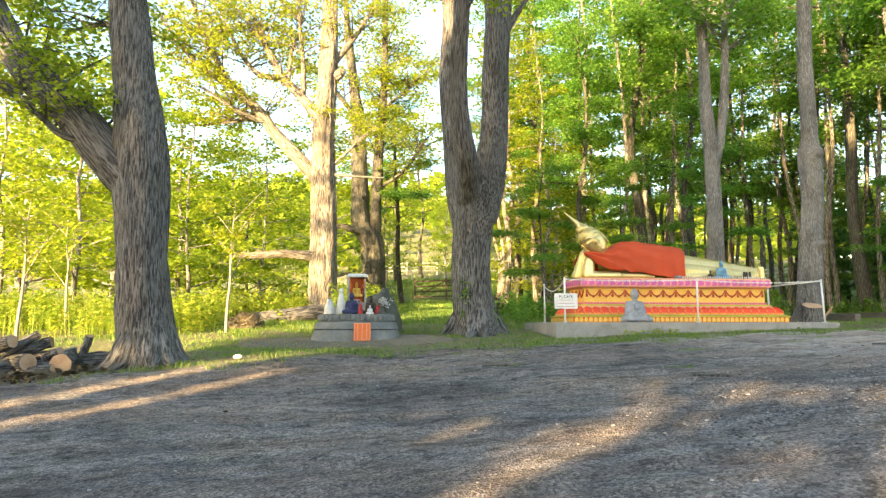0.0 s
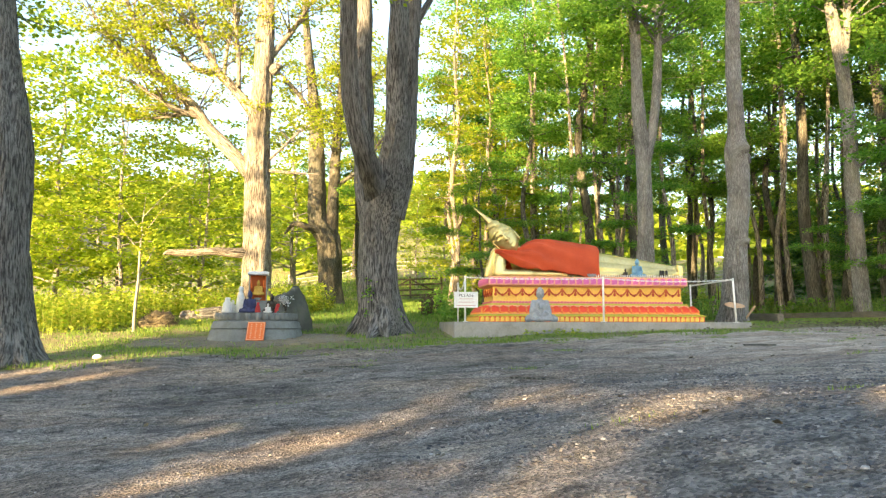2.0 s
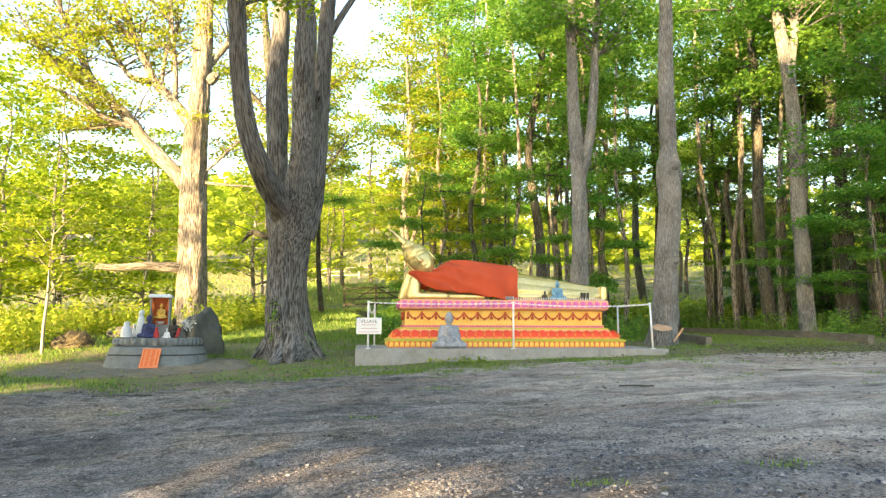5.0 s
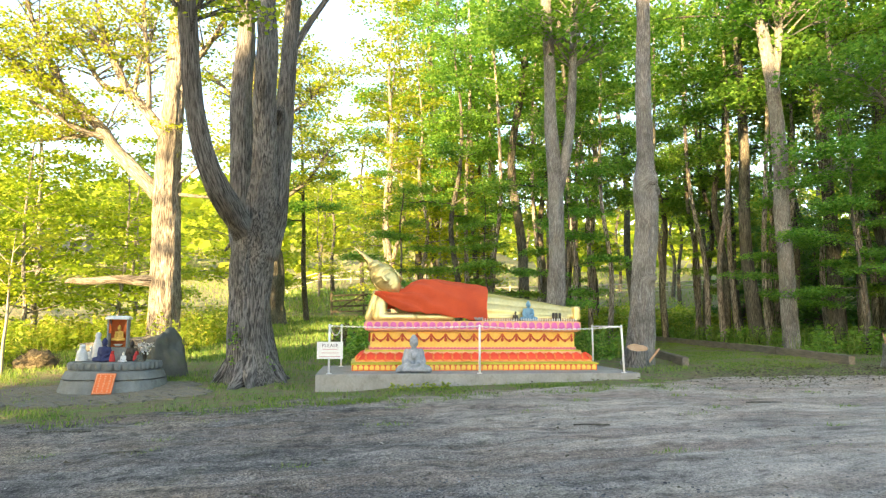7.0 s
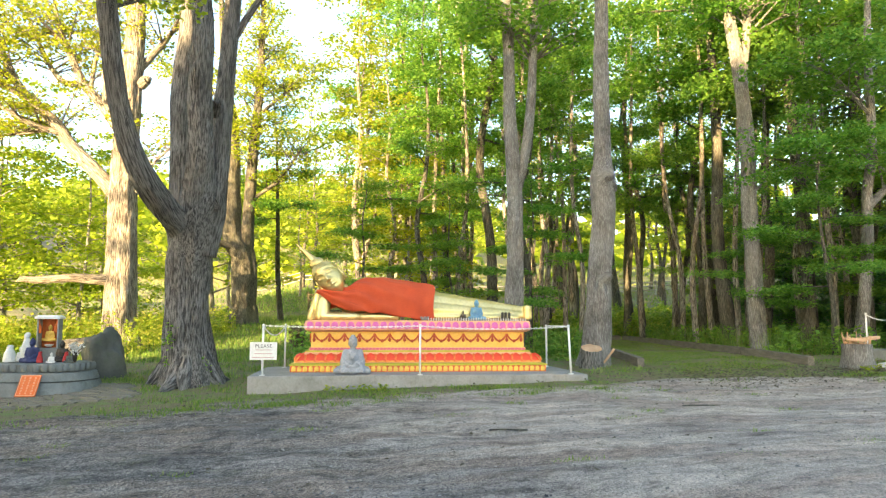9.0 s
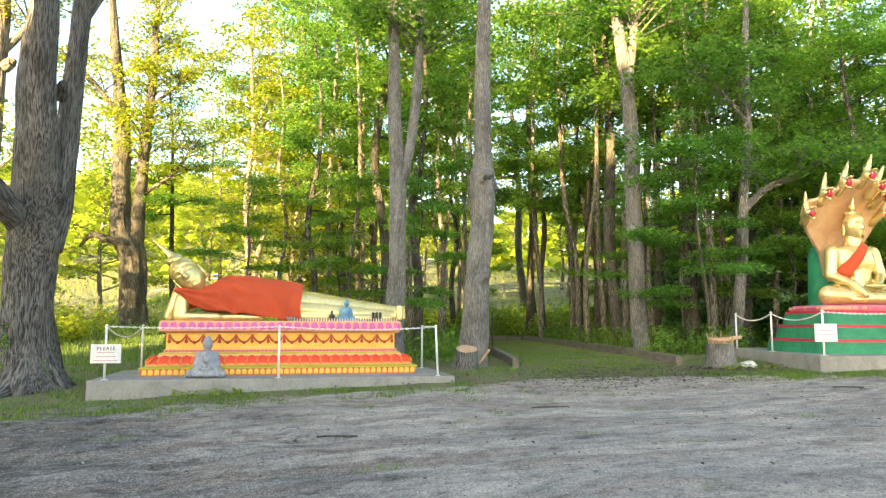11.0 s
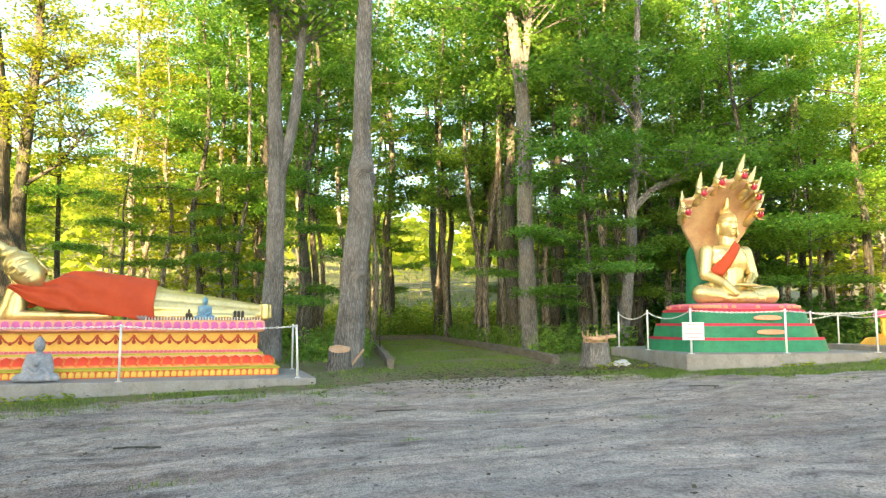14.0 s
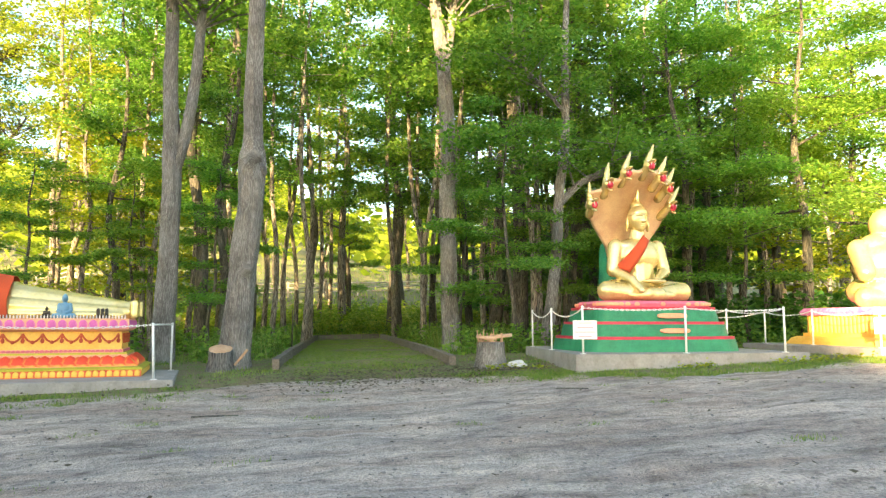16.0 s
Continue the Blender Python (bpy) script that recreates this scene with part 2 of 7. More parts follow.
def ground_z(x, y):
    """Height of the ground: a yard that rises towards the woods, and a hillside behind it."""
    x, y = np.asarray(x, float), np.asarray(y, float)
    xc, yc = np.clip(x, -9, 24), np.clip(y, -6, 20)
    z = -1.0656 + 0.0782 * xc + 0.0416 * yc + 0.0001 * xc * xc - 0.0032 * xc * yc + 0.0009 * yc * yc
    for px, py, rx, ry, up in ((4.8, 3.8, 2.0, 2.4, 0.32), (10.0, 7.2, 2.8, 2.6, 0.17), (-0.6, 8.4, 2.2, 2.2, -0.09), (12.5, 13.6, 3.2, 2.4, -0.13), (-3.6, 12.6, 2.0, 2.0, 0.09)):
        z = z + up * np.exp(-((x - px) / rx) ** 2 - ((y - py) / ry) ** 2)
    z = z + 0.05 * np.clip(x - 24, 0, 20)
    left = 1 - sstep(2.5, 8.0, x)
    meadow = 1 - sstep(-11, -6, x)
    far = np.clip(y - 20, 0, None)
    lane = 0.062 * np.clip(far, 0, 25) + 0.15 * np.clip(y - 45, 0, 40)
    wood = 0.004 * np.clip(far, 0, 20) + 0.13 * np.clip(y - 40, 0, 45)
    field = 0.02 * np.clip(far, 0, 20) + 0.12 * np.clip(y - 40, 0, 45)
    z = z + left * ((1 - meadow) * lane + meadow * field) + (1 - left) * wood
    return z + (0.22 - 0.12 * sstep(0, 30, x)) * np.clip(y - 85, 0, 260)


def verge(x):
    """The line at which the gravel yard meets the grass."""
    x = np.asarray(x, float)
    return np.interp(x, [-14, -7, -4.5, -2, 1, 2.5, 9, 11, 14, 18, 26, 60], [9.2, 11.6, 11.9, 12.9, 14.2, 14.8, 15.7, 16.6, 16.3, 14.6, 15.2, 15.5])


def axis(lo, hi, fine_lo, fine_hi, step):
    mid = list(np.arange(fine_lo, fine_hi + 1e-6, step))
    up, down, s = [], [], step
    while (up[-1] if up else fine_hi) < hi:
        s *= 1.18
        up.append((up[-1] if up else fine_hi) + s)
    s = step
    while (down[-1] if down else fine_lo) > lo:
        s *= 1.18
        down.append((down[-1] if down else fine_lo) - s)
    return np.array(down[::-1] + mid + up)


def build_ground():
    xs, ys = axis(-900, 900, -10, 27, 0.16), axis(-500, 900, 1.5, 20, 0.16)
    X, Y = np.meshgrid(xs, ys)
    Z = ground_z(X, Y)
    yard = 1 - sstep(-0.5, 0.5, Y - verge(X))
    flat = [noise.fractal(Vector((x * 1.0, y * 1.5, 3.0)), 1.0, 2.0, 4) for x, y in zip(X.ravel(), Y.ravel())]
    rel = np.array(flat).reshape(X.shape)
    near = sstep(60, 25, np.hypot(X - 8, Y - 8))
    fine = np.array([noise.fractal(Vector((x * 2.6 + 0.6 * y, y * 3.4 - 0.5 * x, 9.0)), 1.0, 2.0, 3) for x, y in zip(X.ravel(), Y.ravel())]).reshape(X.shape)
    Z = Z + near * (rel * (0.045 * yard + 0.03 * (1 - yard)) + 0.022 * fine * yard)
    n, m = X.shape
    idx = np.arange(n * m).reshape(n, m)
    faces = np.stack([idx[:-1, :-1], idx[:-1, 1:], idx[1:, 1:], idx[1:, :-1]], -1).reshape(-1, 4)
    me = bpy.data.meshes.new("ground")
    me.from_pydata(np.stack([X, Y, Z], -1).reshape(-1, 3).tolist(), [], faces.tolist())
    me.polygons.foreach_set("use_smooth", [True] * len(me.polygons))
    att = me.attributes.new("gravel", "FLOAT", "POINT")
    att.data.foreach_set("value", yard.ravel().astype(np.float32))
    # gravel tone runs from dark on the left to pale on the right
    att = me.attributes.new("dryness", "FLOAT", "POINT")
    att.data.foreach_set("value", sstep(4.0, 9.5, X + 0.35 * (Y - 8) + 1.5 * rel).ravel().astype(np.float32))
    mat, nt, b = material("gravel_and_grass", 0.95)
    v = coords(nt)
    rut = coords(nt, (1.0, 1.35, 1))
    stones = node(nt, "ShaderNodeTexVoronoi", Scale=48.0)
    nt.links.new(v, stones.inputs["Vector"])
    big = noise_at(nt, rut, 0.45, 5.0, 0.6)
    mid = noise_at(nt, v, 3.0, 6.0, 0.65)
    clod = noise_at(nt, rut, 3.4, 6.0, 0.7)
    fine = noise_at(nt, v, 45.0, 4.0, 0.7)
    dark_gravel = ramp(nt, big, [(0.34, (0.115, 0.106, 0.104)), (0.47, (0.215, 0.20, 0.192)), (0.57, (0.275, 0.244, 0.222)), (0.68, (0.36, 0.29, 0.225))])
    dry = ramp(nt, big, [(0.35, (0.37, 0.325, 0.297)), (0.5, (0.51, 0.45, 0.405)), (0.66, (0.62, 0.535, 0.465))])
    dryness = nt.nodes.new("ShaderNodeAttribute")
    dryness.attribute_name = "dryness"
    dirt = mix(nt, dryness.outputs["Fac"], dark_gravel, dry)
    # smeared tracks, clods and single stones
    tracks = nt.nodes.new("ShaderNodeMapping")
    tracks.inputs["Rotation"].default_value = (0, 0, radians(12))
    tracks.inputs["Scale"].default_value = (0.32, 1.7, 1)
    nt.links.new(v, tracks.inputs[0])
    smear = noise_at(nt, tracks.outputs[0], 1.5, 6.0, 0.68)
    dirt = mix(nt, 0.9, dirt, ramp(nt, smear, [(0.35, (0.52, 0.50, 0.49)), (0.46, (0.88, 0.88, 0.88)), (0.56, (1.05, 1.05, 1.04)), (0.68, (1.22, 1.20, 1.16))]), "MULTIPLY")
    # low clod noise darkens the dirt, and the bump below sinks it too
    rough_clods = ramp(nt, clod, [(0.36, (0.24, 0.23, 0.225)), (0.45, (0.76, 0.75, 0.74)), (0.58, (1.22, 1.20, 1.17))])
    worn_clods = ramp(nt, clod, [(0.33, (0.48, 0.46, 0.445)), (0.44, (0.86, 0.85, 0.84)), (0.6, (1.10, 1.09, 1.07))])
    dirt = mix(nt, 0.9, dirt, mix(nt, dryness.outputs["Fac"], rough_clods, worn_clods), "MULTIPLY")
    film = ramp(nt, noise_at(nt, rut, 1.1, 5.0, 0.7), [(0.58, (0, 0, 0)), (0.74, (0.5, 0.5, 0.5))])
    dirt = mix(nt, film, dirt, (0.16, 0.165, 0.085))
    soil = ramp(nt, noise_at(nt, tracks.outputs[0], 0.8, 5.0, 0.65), [(0.46, (0, 0, 0)), (0.62, (0.75, 0.75, 0.75))])
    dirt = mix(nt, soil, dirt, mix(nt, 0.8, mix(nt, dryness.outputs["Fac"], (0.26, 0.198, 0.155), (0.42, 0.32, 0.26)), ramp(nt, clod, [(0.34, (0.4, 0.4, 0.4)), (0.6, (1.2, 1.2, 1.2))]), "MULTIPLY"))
    coarse_stones = ramp(nt, stones.outputs["Color"], [(0.15, (0.26, 0.26, 0.28)), (0.5, (0.85, 0.86, 0.88)), (0.85, (1.6, 1.6, 1.6))])
    packed_stones = ramp(nt, stones.outputs["Color"], [(0.15, (0.58, 0.58, 0.59)), (0.5, (0.95, 0.95, 0.95)), (0.85, (1.2, 1.19, 1.17))])
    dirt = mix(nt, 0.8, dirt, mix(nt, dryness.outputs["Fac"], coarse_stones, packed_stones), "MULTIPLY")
    turf = ramp(nt, mid, [(0.34, (0.235, 0.18, 0.125)), (0.48, (0.185, 0.175, 0.08)), (0.62, (0.165, 0.225, 0.065))])
    at = nt.nodes.new("ShaderNodeAttribute")
    at.attribute_name = "gravel"
    edge = nt.nodes.new("ShaderNodeMath")
    edge.operation = "ADD"
    half = nt.nodes.new("ShaderNodeMath")
    half.operation = "SUBTRACT"
    half.inputs[1].default_value = 0.5
    nt.links.new(mid, half.inputs[0])
    nt.links.new(at.outputs["Fac"], edge.inputs[0])
    nt.links.new(half.outputs[0], edge.inputs[1])
    mask = ramp(nt, edge.outputs[0], [(0.42, (0, 0, 0)), (0.6, (1, 1, 1))])
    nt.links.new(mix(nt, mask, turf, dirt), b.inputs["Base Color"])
    add = nt.nodes.new("ShaderNodeMath")
    add.operation = "ADD"
    nt.links.new(fine, add.inputs[0])
    nt.links.new(stones.outputs["Distance"], add.inputs[1])
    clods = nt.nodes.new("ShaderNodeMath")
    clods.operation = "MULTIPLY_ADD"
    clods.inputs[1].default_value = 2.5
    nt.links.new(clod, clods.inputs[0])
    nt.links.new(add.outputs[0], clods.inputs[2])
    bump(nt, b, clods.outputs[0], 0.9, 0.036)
    me.materials.append(mat)
    tagged(new("ground", me), "dry grey gravel yard that gives way to grass", "ground", kind="structure")


build_ground()

# ---------------------------------------------------------------- trees


def twigs_and_sprays(rng, lines, per_metre, reach, start=0.3, up=0.35):
    """Side branches along limbs; gives thin tubes and the centres of leaf sprays."""
    b, centres = Bundle(), []
    for pts, radii in lines:
        p, r = smooth_line(pts, radii, 6)
        length = sum((p[i + 1] - p[i]).length for i in range(len(p) - 1))
        for _ in range(max(2, int(length * per_metre))):
            t = rng.uniform(start, 1.0)
            k = min(int(t * (len(p) - 1)), len(p) - 2)
            o, d = p[k], (p[k + 1] - p[k]).normalized()
            a = rng.uniform(0, 2 * math.pi)
            side = Vector((math.cos(a), math.sin(a), rng.uniform(-0.1, up))).normalized()
            way = (side + d * 0.5).normalized()
            L = reach * rng.uniform(0.45, 1.1)
            q = [o, o + way * L * 0.5 + Vector((0, 0, 0.06 * L)), o + way * L]
            r0 = min(r[k] * 0.5, 0.02 + 0.012 * L)
            b.add(*tube_data(q, [r0, r0 * 0.6, r0 * 0.25], 3, cap=False))
            centres += [q[2], q[1] + way * 0.25 * L]
            if rng.uniform() < 0.5:
                a2 = rng.uniform(0, 2 * math.pi)
                e = q[1] + Vector((math.cos(a2), math.sin(a2), 0.1)) * L * 0.5
                b.add(*tube_data([q[1], e], [r0 * 0.5, r0 * 0.2], 3, cap=False))
                centres.append(e)
    return b, np.array([tuple(c) for c in centres])


def hero_tree(label, base, trunk, limbs, bark_mat, leaf_mat, seed, spray, dens, reach, leaf=0.14, start=0.3, category="tree", sides=56, bare=(), count=70):
    """A tree whose trunk and main limbs stand as in the place; lines are in the world."""
    rng = np.random.default_rng(seed)
    o = Vector(base)
    loc = lambda ln: ([Vector(p) - o for p in ln[0]], ln[1])
    t = thing("tree", Matrix.Translation(o), label, category)
    p, r = smooth_line(*loc(trunk), 10)
    v, f = tube_data(p, r, sides, 0.17 if r[0] > 0.5 else 0.24, seed, furrow=0.03 if r[0] > 0.5 else 0.008)
    mesh_object("trunk", v, f, bark_mat, t, True)
    if trunk[1][0] > 0.5:
        r0 = trunk[1][1]
        foot = float(ground_z(base[0], base[1])) - base[2]
        for k in range(8):
            a = 2 * math.pi * (k + rng.uniform(0.1, 0.9)) / 8
            w = Vector((math.cos(a), math.sin(a), 0))
            reach_ = r0 * rng.uniform(1.5, 2.1)
            line = [w * r0 * 0.62 + Vector((0, 0, foot + 0.75)), w * r0 * 0.88 + Vector((0, 0, foot + 0.32)), w * r0 * 1.2 + Vector((0, 0, foot + 0.06)), w * reach_ + Vector((0, 0, foot - 0.12))]
            p, r = smooth_line(line, [0.10, 0.17, 0.16, 0.06], 5)
            limb_object("root", p, r, 10, 0.2, seed + 50 + k, bark_mat, t)
    for k, ln in enumerate(list(limbs) + list(bare)):
        p, r = smooth_line(*loc(ln), 8)
        limb_object("limb", p, r, 18, 0.14, seed + k + 1, bark_mat, t, 0.012 if r[0] > 0.2 else 0.0)
    tw, c = twigs_and_sprays(rng, [loc(ln) for ln in limbs], dens, reach, start)
    tw.link("twig_work", bark_mat, t)["kind"] = "stuff"
    quads_object("crown", leaves(rng, c, spray, count, leaf, 0.25, 0.16), leaf_mat, t)
    return t


def forest_tree(name, label, seed, height, r0, bole, bark_mat, leaf_mat, n_branch, reach, spray, per, leaf=0.2, layered=0, sides=12, count=34):
    """A tree of the woods: a long bole and branches from bole upwards, built at the origin."""
    rng = np.random.default_rng(seed)
    t = thing(name, Matrix(), label, "tree")
    wob = lambda: rng.uniform(-0.35, 0.35) * height / 20
    pts = [Vector((wob() * min(1, k), wob() * min(1, k), height * k / 6 - (0.3 if k == 0 else 0))) for k in range(7)]
    radii = [r0 * (1.25, 0.95, 0.8, 0.65, 0.48, 0.3, 0.05)[k] for k in range(7)]
    p, r = smooth_line(pts, radii, 5)
    v, f = tube_data(p, r, sides, 0.1, seed)
    mesh_object("trunk", v, f, bark_mat, t, True)
    lines = []
    for k in range(n_branch):
        h = bole + (height * 0.97 - bole) * (k + rng.uniform(0, 0.9)) / n_branch
        i = min(int(h / height * (len(p) - 1)), len(p) - 2)
        a = k * 2.4 + rng.uniform(-0.5, 0.5)
        L = reach * (1.0 - 0.6 * (h - bole) / (height - bole)) * rng.uniform(0.7, 1.2)
        rise = rng.uniform(-0.1, 0.38) if layered else rng.uniform(0.05, 0.45)
        w = Vector((math.cos(a), math.sin(a), rise))
        br = min(0.45 * r[i], 0.02 + 0.012 * L)
        lines.append(([p[i], p[i] + w * L * 0.5, p[i] + w * L + Vector((0, 0, -0.08 * L))], [br, br * 0.6, br * 0.15]))
    b = Bundle()
    for ln in lines:
        q, rr = smooth_line(*ln, 3)
        b.add(*tube_data(q, rr, 4, cap=False))
    tw, c = twigs_and_sprays(rng, lines, per, reach * (0.3 if layered else 0.38), 0.25, 0.02 if layered else 0.25)
    b.add(tw.v, tw.f)
    b.link("branch_work", bark_mat, t)["kind"] = "stuff"
    quads_object("crown", leaves(rng, c, spray, count, leaf, 0.2 if layered else 0.25, (0.12, 0.14, 0.26)[layered], (0.55, 0.52, 0.7)[layered]), leaf_mat, t)
    return t


# the old maple beside the yard
hero_tree("old grey maple with furrowed bark beside the yard", (-5.25, 12.7, -0.55),
          ([(-5.2, 12.7, -0.75), (-5.25, 12.7, -0.2), (-5.36, 12.7, 0.71), (-5.44, 12.7, 1.74), (-5.5, 12.7, 2.67), (-5.56, 12.7, 3.51), (-5.69, 12.7, 4.58), (-5.85, 12.7, 5.67), (-5.98, 12.7, 6.67), (-6.2, 12.9, 9.5), (-6.4, 13.2, 13)],
           [0.62, 0.47, 0.43, 0.43, 0.47, 0.47, 0.36, 0.33, 0.32, 0.2, 0.04]),
          [([(-5.55, 12.7, 2.6), (-5.85, 12.68, 2.95), (-6.2, 12.66, 3.36), (-6.62, 12.66, 3.86), (-7.06, 12.66, 4.3), (-7.5, 12.66, 4.7), (-8.0, 12.6, 5.35), (-8.7, 12.3, 7.0), (-9.4, 12.0, 8.5)], [0.36, 0.38, 0.37, 0.36, 0.35, 0.33, 0.28, 0.18, 0.05]),
           ([(-6.2, 12.5, 3.45), (-6.83, 12.4, 3.54), (-7.37, 12.3, 4.06), (-7.91, 12.2, 4.48), (-9.0, 12.0, 4.7)], [0.08, 0.06, 0.05, 0.04, 0.02]),
           ([(-5.95, 12.8, 7.0), (-7.0, 12.4, 8.0), (-8.6, 12.0, 8.8)], [0.14, 0.09, 0.03]),
           ([(-7.5, 12.66, 4.7), (-8.2, 12.9, 5.2), (-9.2, 13.2, 5.5)], [0.09, 0.06, 0.02]),
           ([(-6.0, 12.8, 6.4), (-7.2, 13.3, 6.8), (-8.8, 13.8, 7.0)], [0.1, 0.07, 0.02]),
           ([(-5.85, 12.8, 5.6), (-6.7, 13.5, 6.1), (-7.9, 14.3, 6.3)], [0.08, 0.06, 0.02]),
           ([(-6.0, 12.8, 6.6), (-5.0, 13.4, 7.6), (-3.6, 13.8, 8.4)], [0.14, 0.08, 0.02])],
          BARK_OLD, LEAF_SUN, 11, 0.42, 4.6, 1.7, 0.10, count=42)
# the pale maple in the sun
hero_tree("tall pale maple with a sawn-off side limb in the grass", (-4.24, 25.1, 0.35),
          ([(-4.2, 25.1, 0.1), (-4.25, 25.1, 0.9), (-4.27, 25.1, 2.68), (-4.3, 25.1, 4.11), (-4.33, 25.1, 5.76), (-4.3, 25.1, 7.86), (-4.2, 25.1, 9.99), (-4.17, 25.1, 12.17), (-4.1, 25.1, 14), (-4.0, 25.2, 18)],
           [0.75, 0.52, 0.46, 0.45, 0.44, 0.38, 0.33, 0.28, 0.22, 0.05]),
          [([(-4.35, 25.1, 5.2), (-4.98, 25.1, 5.9), (-6.1, 25.0, 7.1), (-6.5, 24.95, 7.7), (-7.29, 24.9, 8.47), (-7.88, 24.8, 9.1), (-8.49, 24.7, 10.36), (-8.95, 24.6, 11.4), (-9.5, 24.4, 13.2)], [0.26, 0.25, 0.21, 0.19, 0.17, 0.14, 0.1, 0.07, 0.03]),
           ([(-4.3, 25.1, 7.2), (-4.64, 25.1, 7.76), (-5.38, 25.2, 8.69), (-5.95, 25.3, 9.3), (-6.57, 25.4, 10.47), (-7.01, 25.5, 11.42), (-7.5, 25.7, 13)], [0.22, 0.2, 0.17, 0.15, 0.11, 0.08, 0.03]),
           ([(-6.3, 24.95, 7.45), (-7.05, 24.6, 7.62), (-7.67, 24.3, 7.95), (-8.5, 23.9, 8.5)], [0.11, 0.09, 0.07, 0.02]),
           ([(-6.35, 25.0, 7.5), (-7.05, 25.2, 7.66), (-7.95, 25.4, 7.6), (-9.4, 25.6, 7.5)], [0.12, 0.09, 0.07, 0.02]),
           ([(-5.1, 25.15, 8.35), (-5.12, 25.0, 9.74), (-5.29, 24.8, 11.86), (-5.3, 24.7, 13.5)], [0.09, 0.08, 0.06, 0.02]),
           ([(-5.95, 25.3, 9.25), (-6.9, 25.7, 9.52), (-7.57, 26.0, 10.26), (-8.13, 26.2, 11.21), (-8.8, 26.4, 12.6)], [0.12, 0.1, 0.08, 0.06, 0.02]),
           ([(-5.7, 25.25, 9.0), (-5.65, 25.5, 10.37), (-5.42, 25.7, 11.2), (-5.2, 25.9, 12.6)], [0.08, 0.06, 0.05, 0.02]),
           ([(-7.3, 24.9, 8.5), (-8.2, 24.4, 9.0), (-9.2, 24.0, 9.9), (-10.0, 23.6, 11.2)], [0.09, 0.08, 0.06, 0.02]),
           ([(-4.0, 25.1, 5.9), (-3.4, 25.0, 6.42), (-2.81, 24.9, 6.94), (-2.0, 24.8, 7.4)], [0.06, 0.05, 0.04, 0.01]),
           ([(-4.2, 25.1, 9.5), (-3.2, 25.4, 11), (-2.2, 25.8, 13)], [0.14, 0.09, 0.03])],
          BARK_PALE, LEAF_SUN, 23, 0.42, 5.0, 1.9, 0.11, 0.35, count=36,
          bare=[([(-4.3, 25.0, 2.62), (-5.0, 24.85, 2.62), (-5.65, 24.75, 2.66), (-6.6, 24.6, 2.58), (-7.1, 24.5, 2.6), (-7.3, 24.5, 2.52)], [0.22, 0.17, 0.14, 0.13, 0.1, 0.03]),
                ([(-3.95, 25.1, 9.2), (-3.7, 25.05, 9.35), (-3.62, 25.0, 9.3)], [0.2, 0.16, 0.05]),
                ([(-3.9, 25.0, 5.55), (-3.0, 24.9, 5.45), (-2.1, 24.9, 5.4)], [0.06, 0.05, 0.02])])
# the triple maple by the statue
hero_tree("dark furrowed maple that forks into upright stems", (0.78, 17.3, 0.05),
          ([(0.86, 17.3, -0.25), (0.81, 17.3, 0.35), (0.73, 17.3, 1.0), (0.68, 17.3, 1.8), (0.7, 17.25, 2.5), (0.84, 17.05, 3.1), (1.02, 16.75, 3.7), (1.13, 16.5, 4.4), (1.18, 16.3, 5.2), (1.18, 16.2, 6.0), (1.22, 16.1, 7.3), (1.18, 16.0, 8.2), (1.2, 16.0, 11), (1.2, 16.0, 14)],
           [0.76, 0.55, 0.49, 0.47, 0.5, 0.5, 0.38, 0.29, 0.25, 0.24, 0.22, 0.2, 0.12, 0.03]),
          [([(0.62, 17.15, 3.05), (0.62, 16.5, 3.38), (0.59, 15.9, 3.6), (0.49, 15.3, 3.95), (0.39, 14.9, 4.4), (0.33, 14.55, 4.95), (0.33, 14.15, 5.7), (0.38, 13.75, 6.5), (0.38, 13.45, 7.5), (0.2, 13.2, 10.5)], [0.27, 0.27, 0.26, 0.24, 0.21, 0.19, 0.18, 0.165, 0.15, 0.04]),
           ([(0.98, 17.2, 2.7), (1.18, 17.1, 3.6), (1.33, 17.0, 4.5), (1.41, 17.0, 5.8), (1.49, 17.0, 7.2), (1.57, 17.0, 8.6), (1.75, 17.0, 11), (1.9, 17.0, 14)], [0.34, 0.32, 0.25, 0.21, 0.19, 0.17, 0.1, 0.03]),
           ([(0.58, 17.4, 2.5), (0.36, 17.6, 3.4), (0.26, 17.76, 4.6), (0.22, 17.85, 5.5), (0.16, 17.95, 6.8), (0.2, 18.1, 8.2), (0.15, 18.2, 9.5), (0.1, 18.3, 13)], [0.3, 0.28, 0.26, 0.26, 0.25, 0.21, 0.17, 0.03]),
           ([(1.5, 17.0, 7.3), (2.05, 17.0, 8.25), (2.8, 17.0, 9.3), (3.6, 17.1, 10.2)], [0.09, 0.07, 0.05, 0.02])],
          BARK_OLD, LEAF_SUN, 37, 0.45, 3.2, 1.9, 0.11, 0.76, count=30,
          bare=[([(1.3, 16.75, 5.7), (1.42, 16.5, 5.82), (1.5, 16.34, 5.86)], [0.12, 0.1, 0.07]),
                ([(1.1, 16.95, 3.62), (1.32, 16.85, 3.7), (1.46, 16.8, 3.66)], [0.3, 0.22, 0.05])])
ri = np.random.default_rng(88)
ia = ri.uniform(3.6, 5.9, 60)
iz = ri.uniform(0.25, 1.25, 60)
ir = 0.62 - 0.12 * np.clip(iz, 0, 1)
keep = (np.abs(ia - 4.2) < 0.25) | ((np.abs(ia - 5.6) < 0.3) & (iz < 0.6))
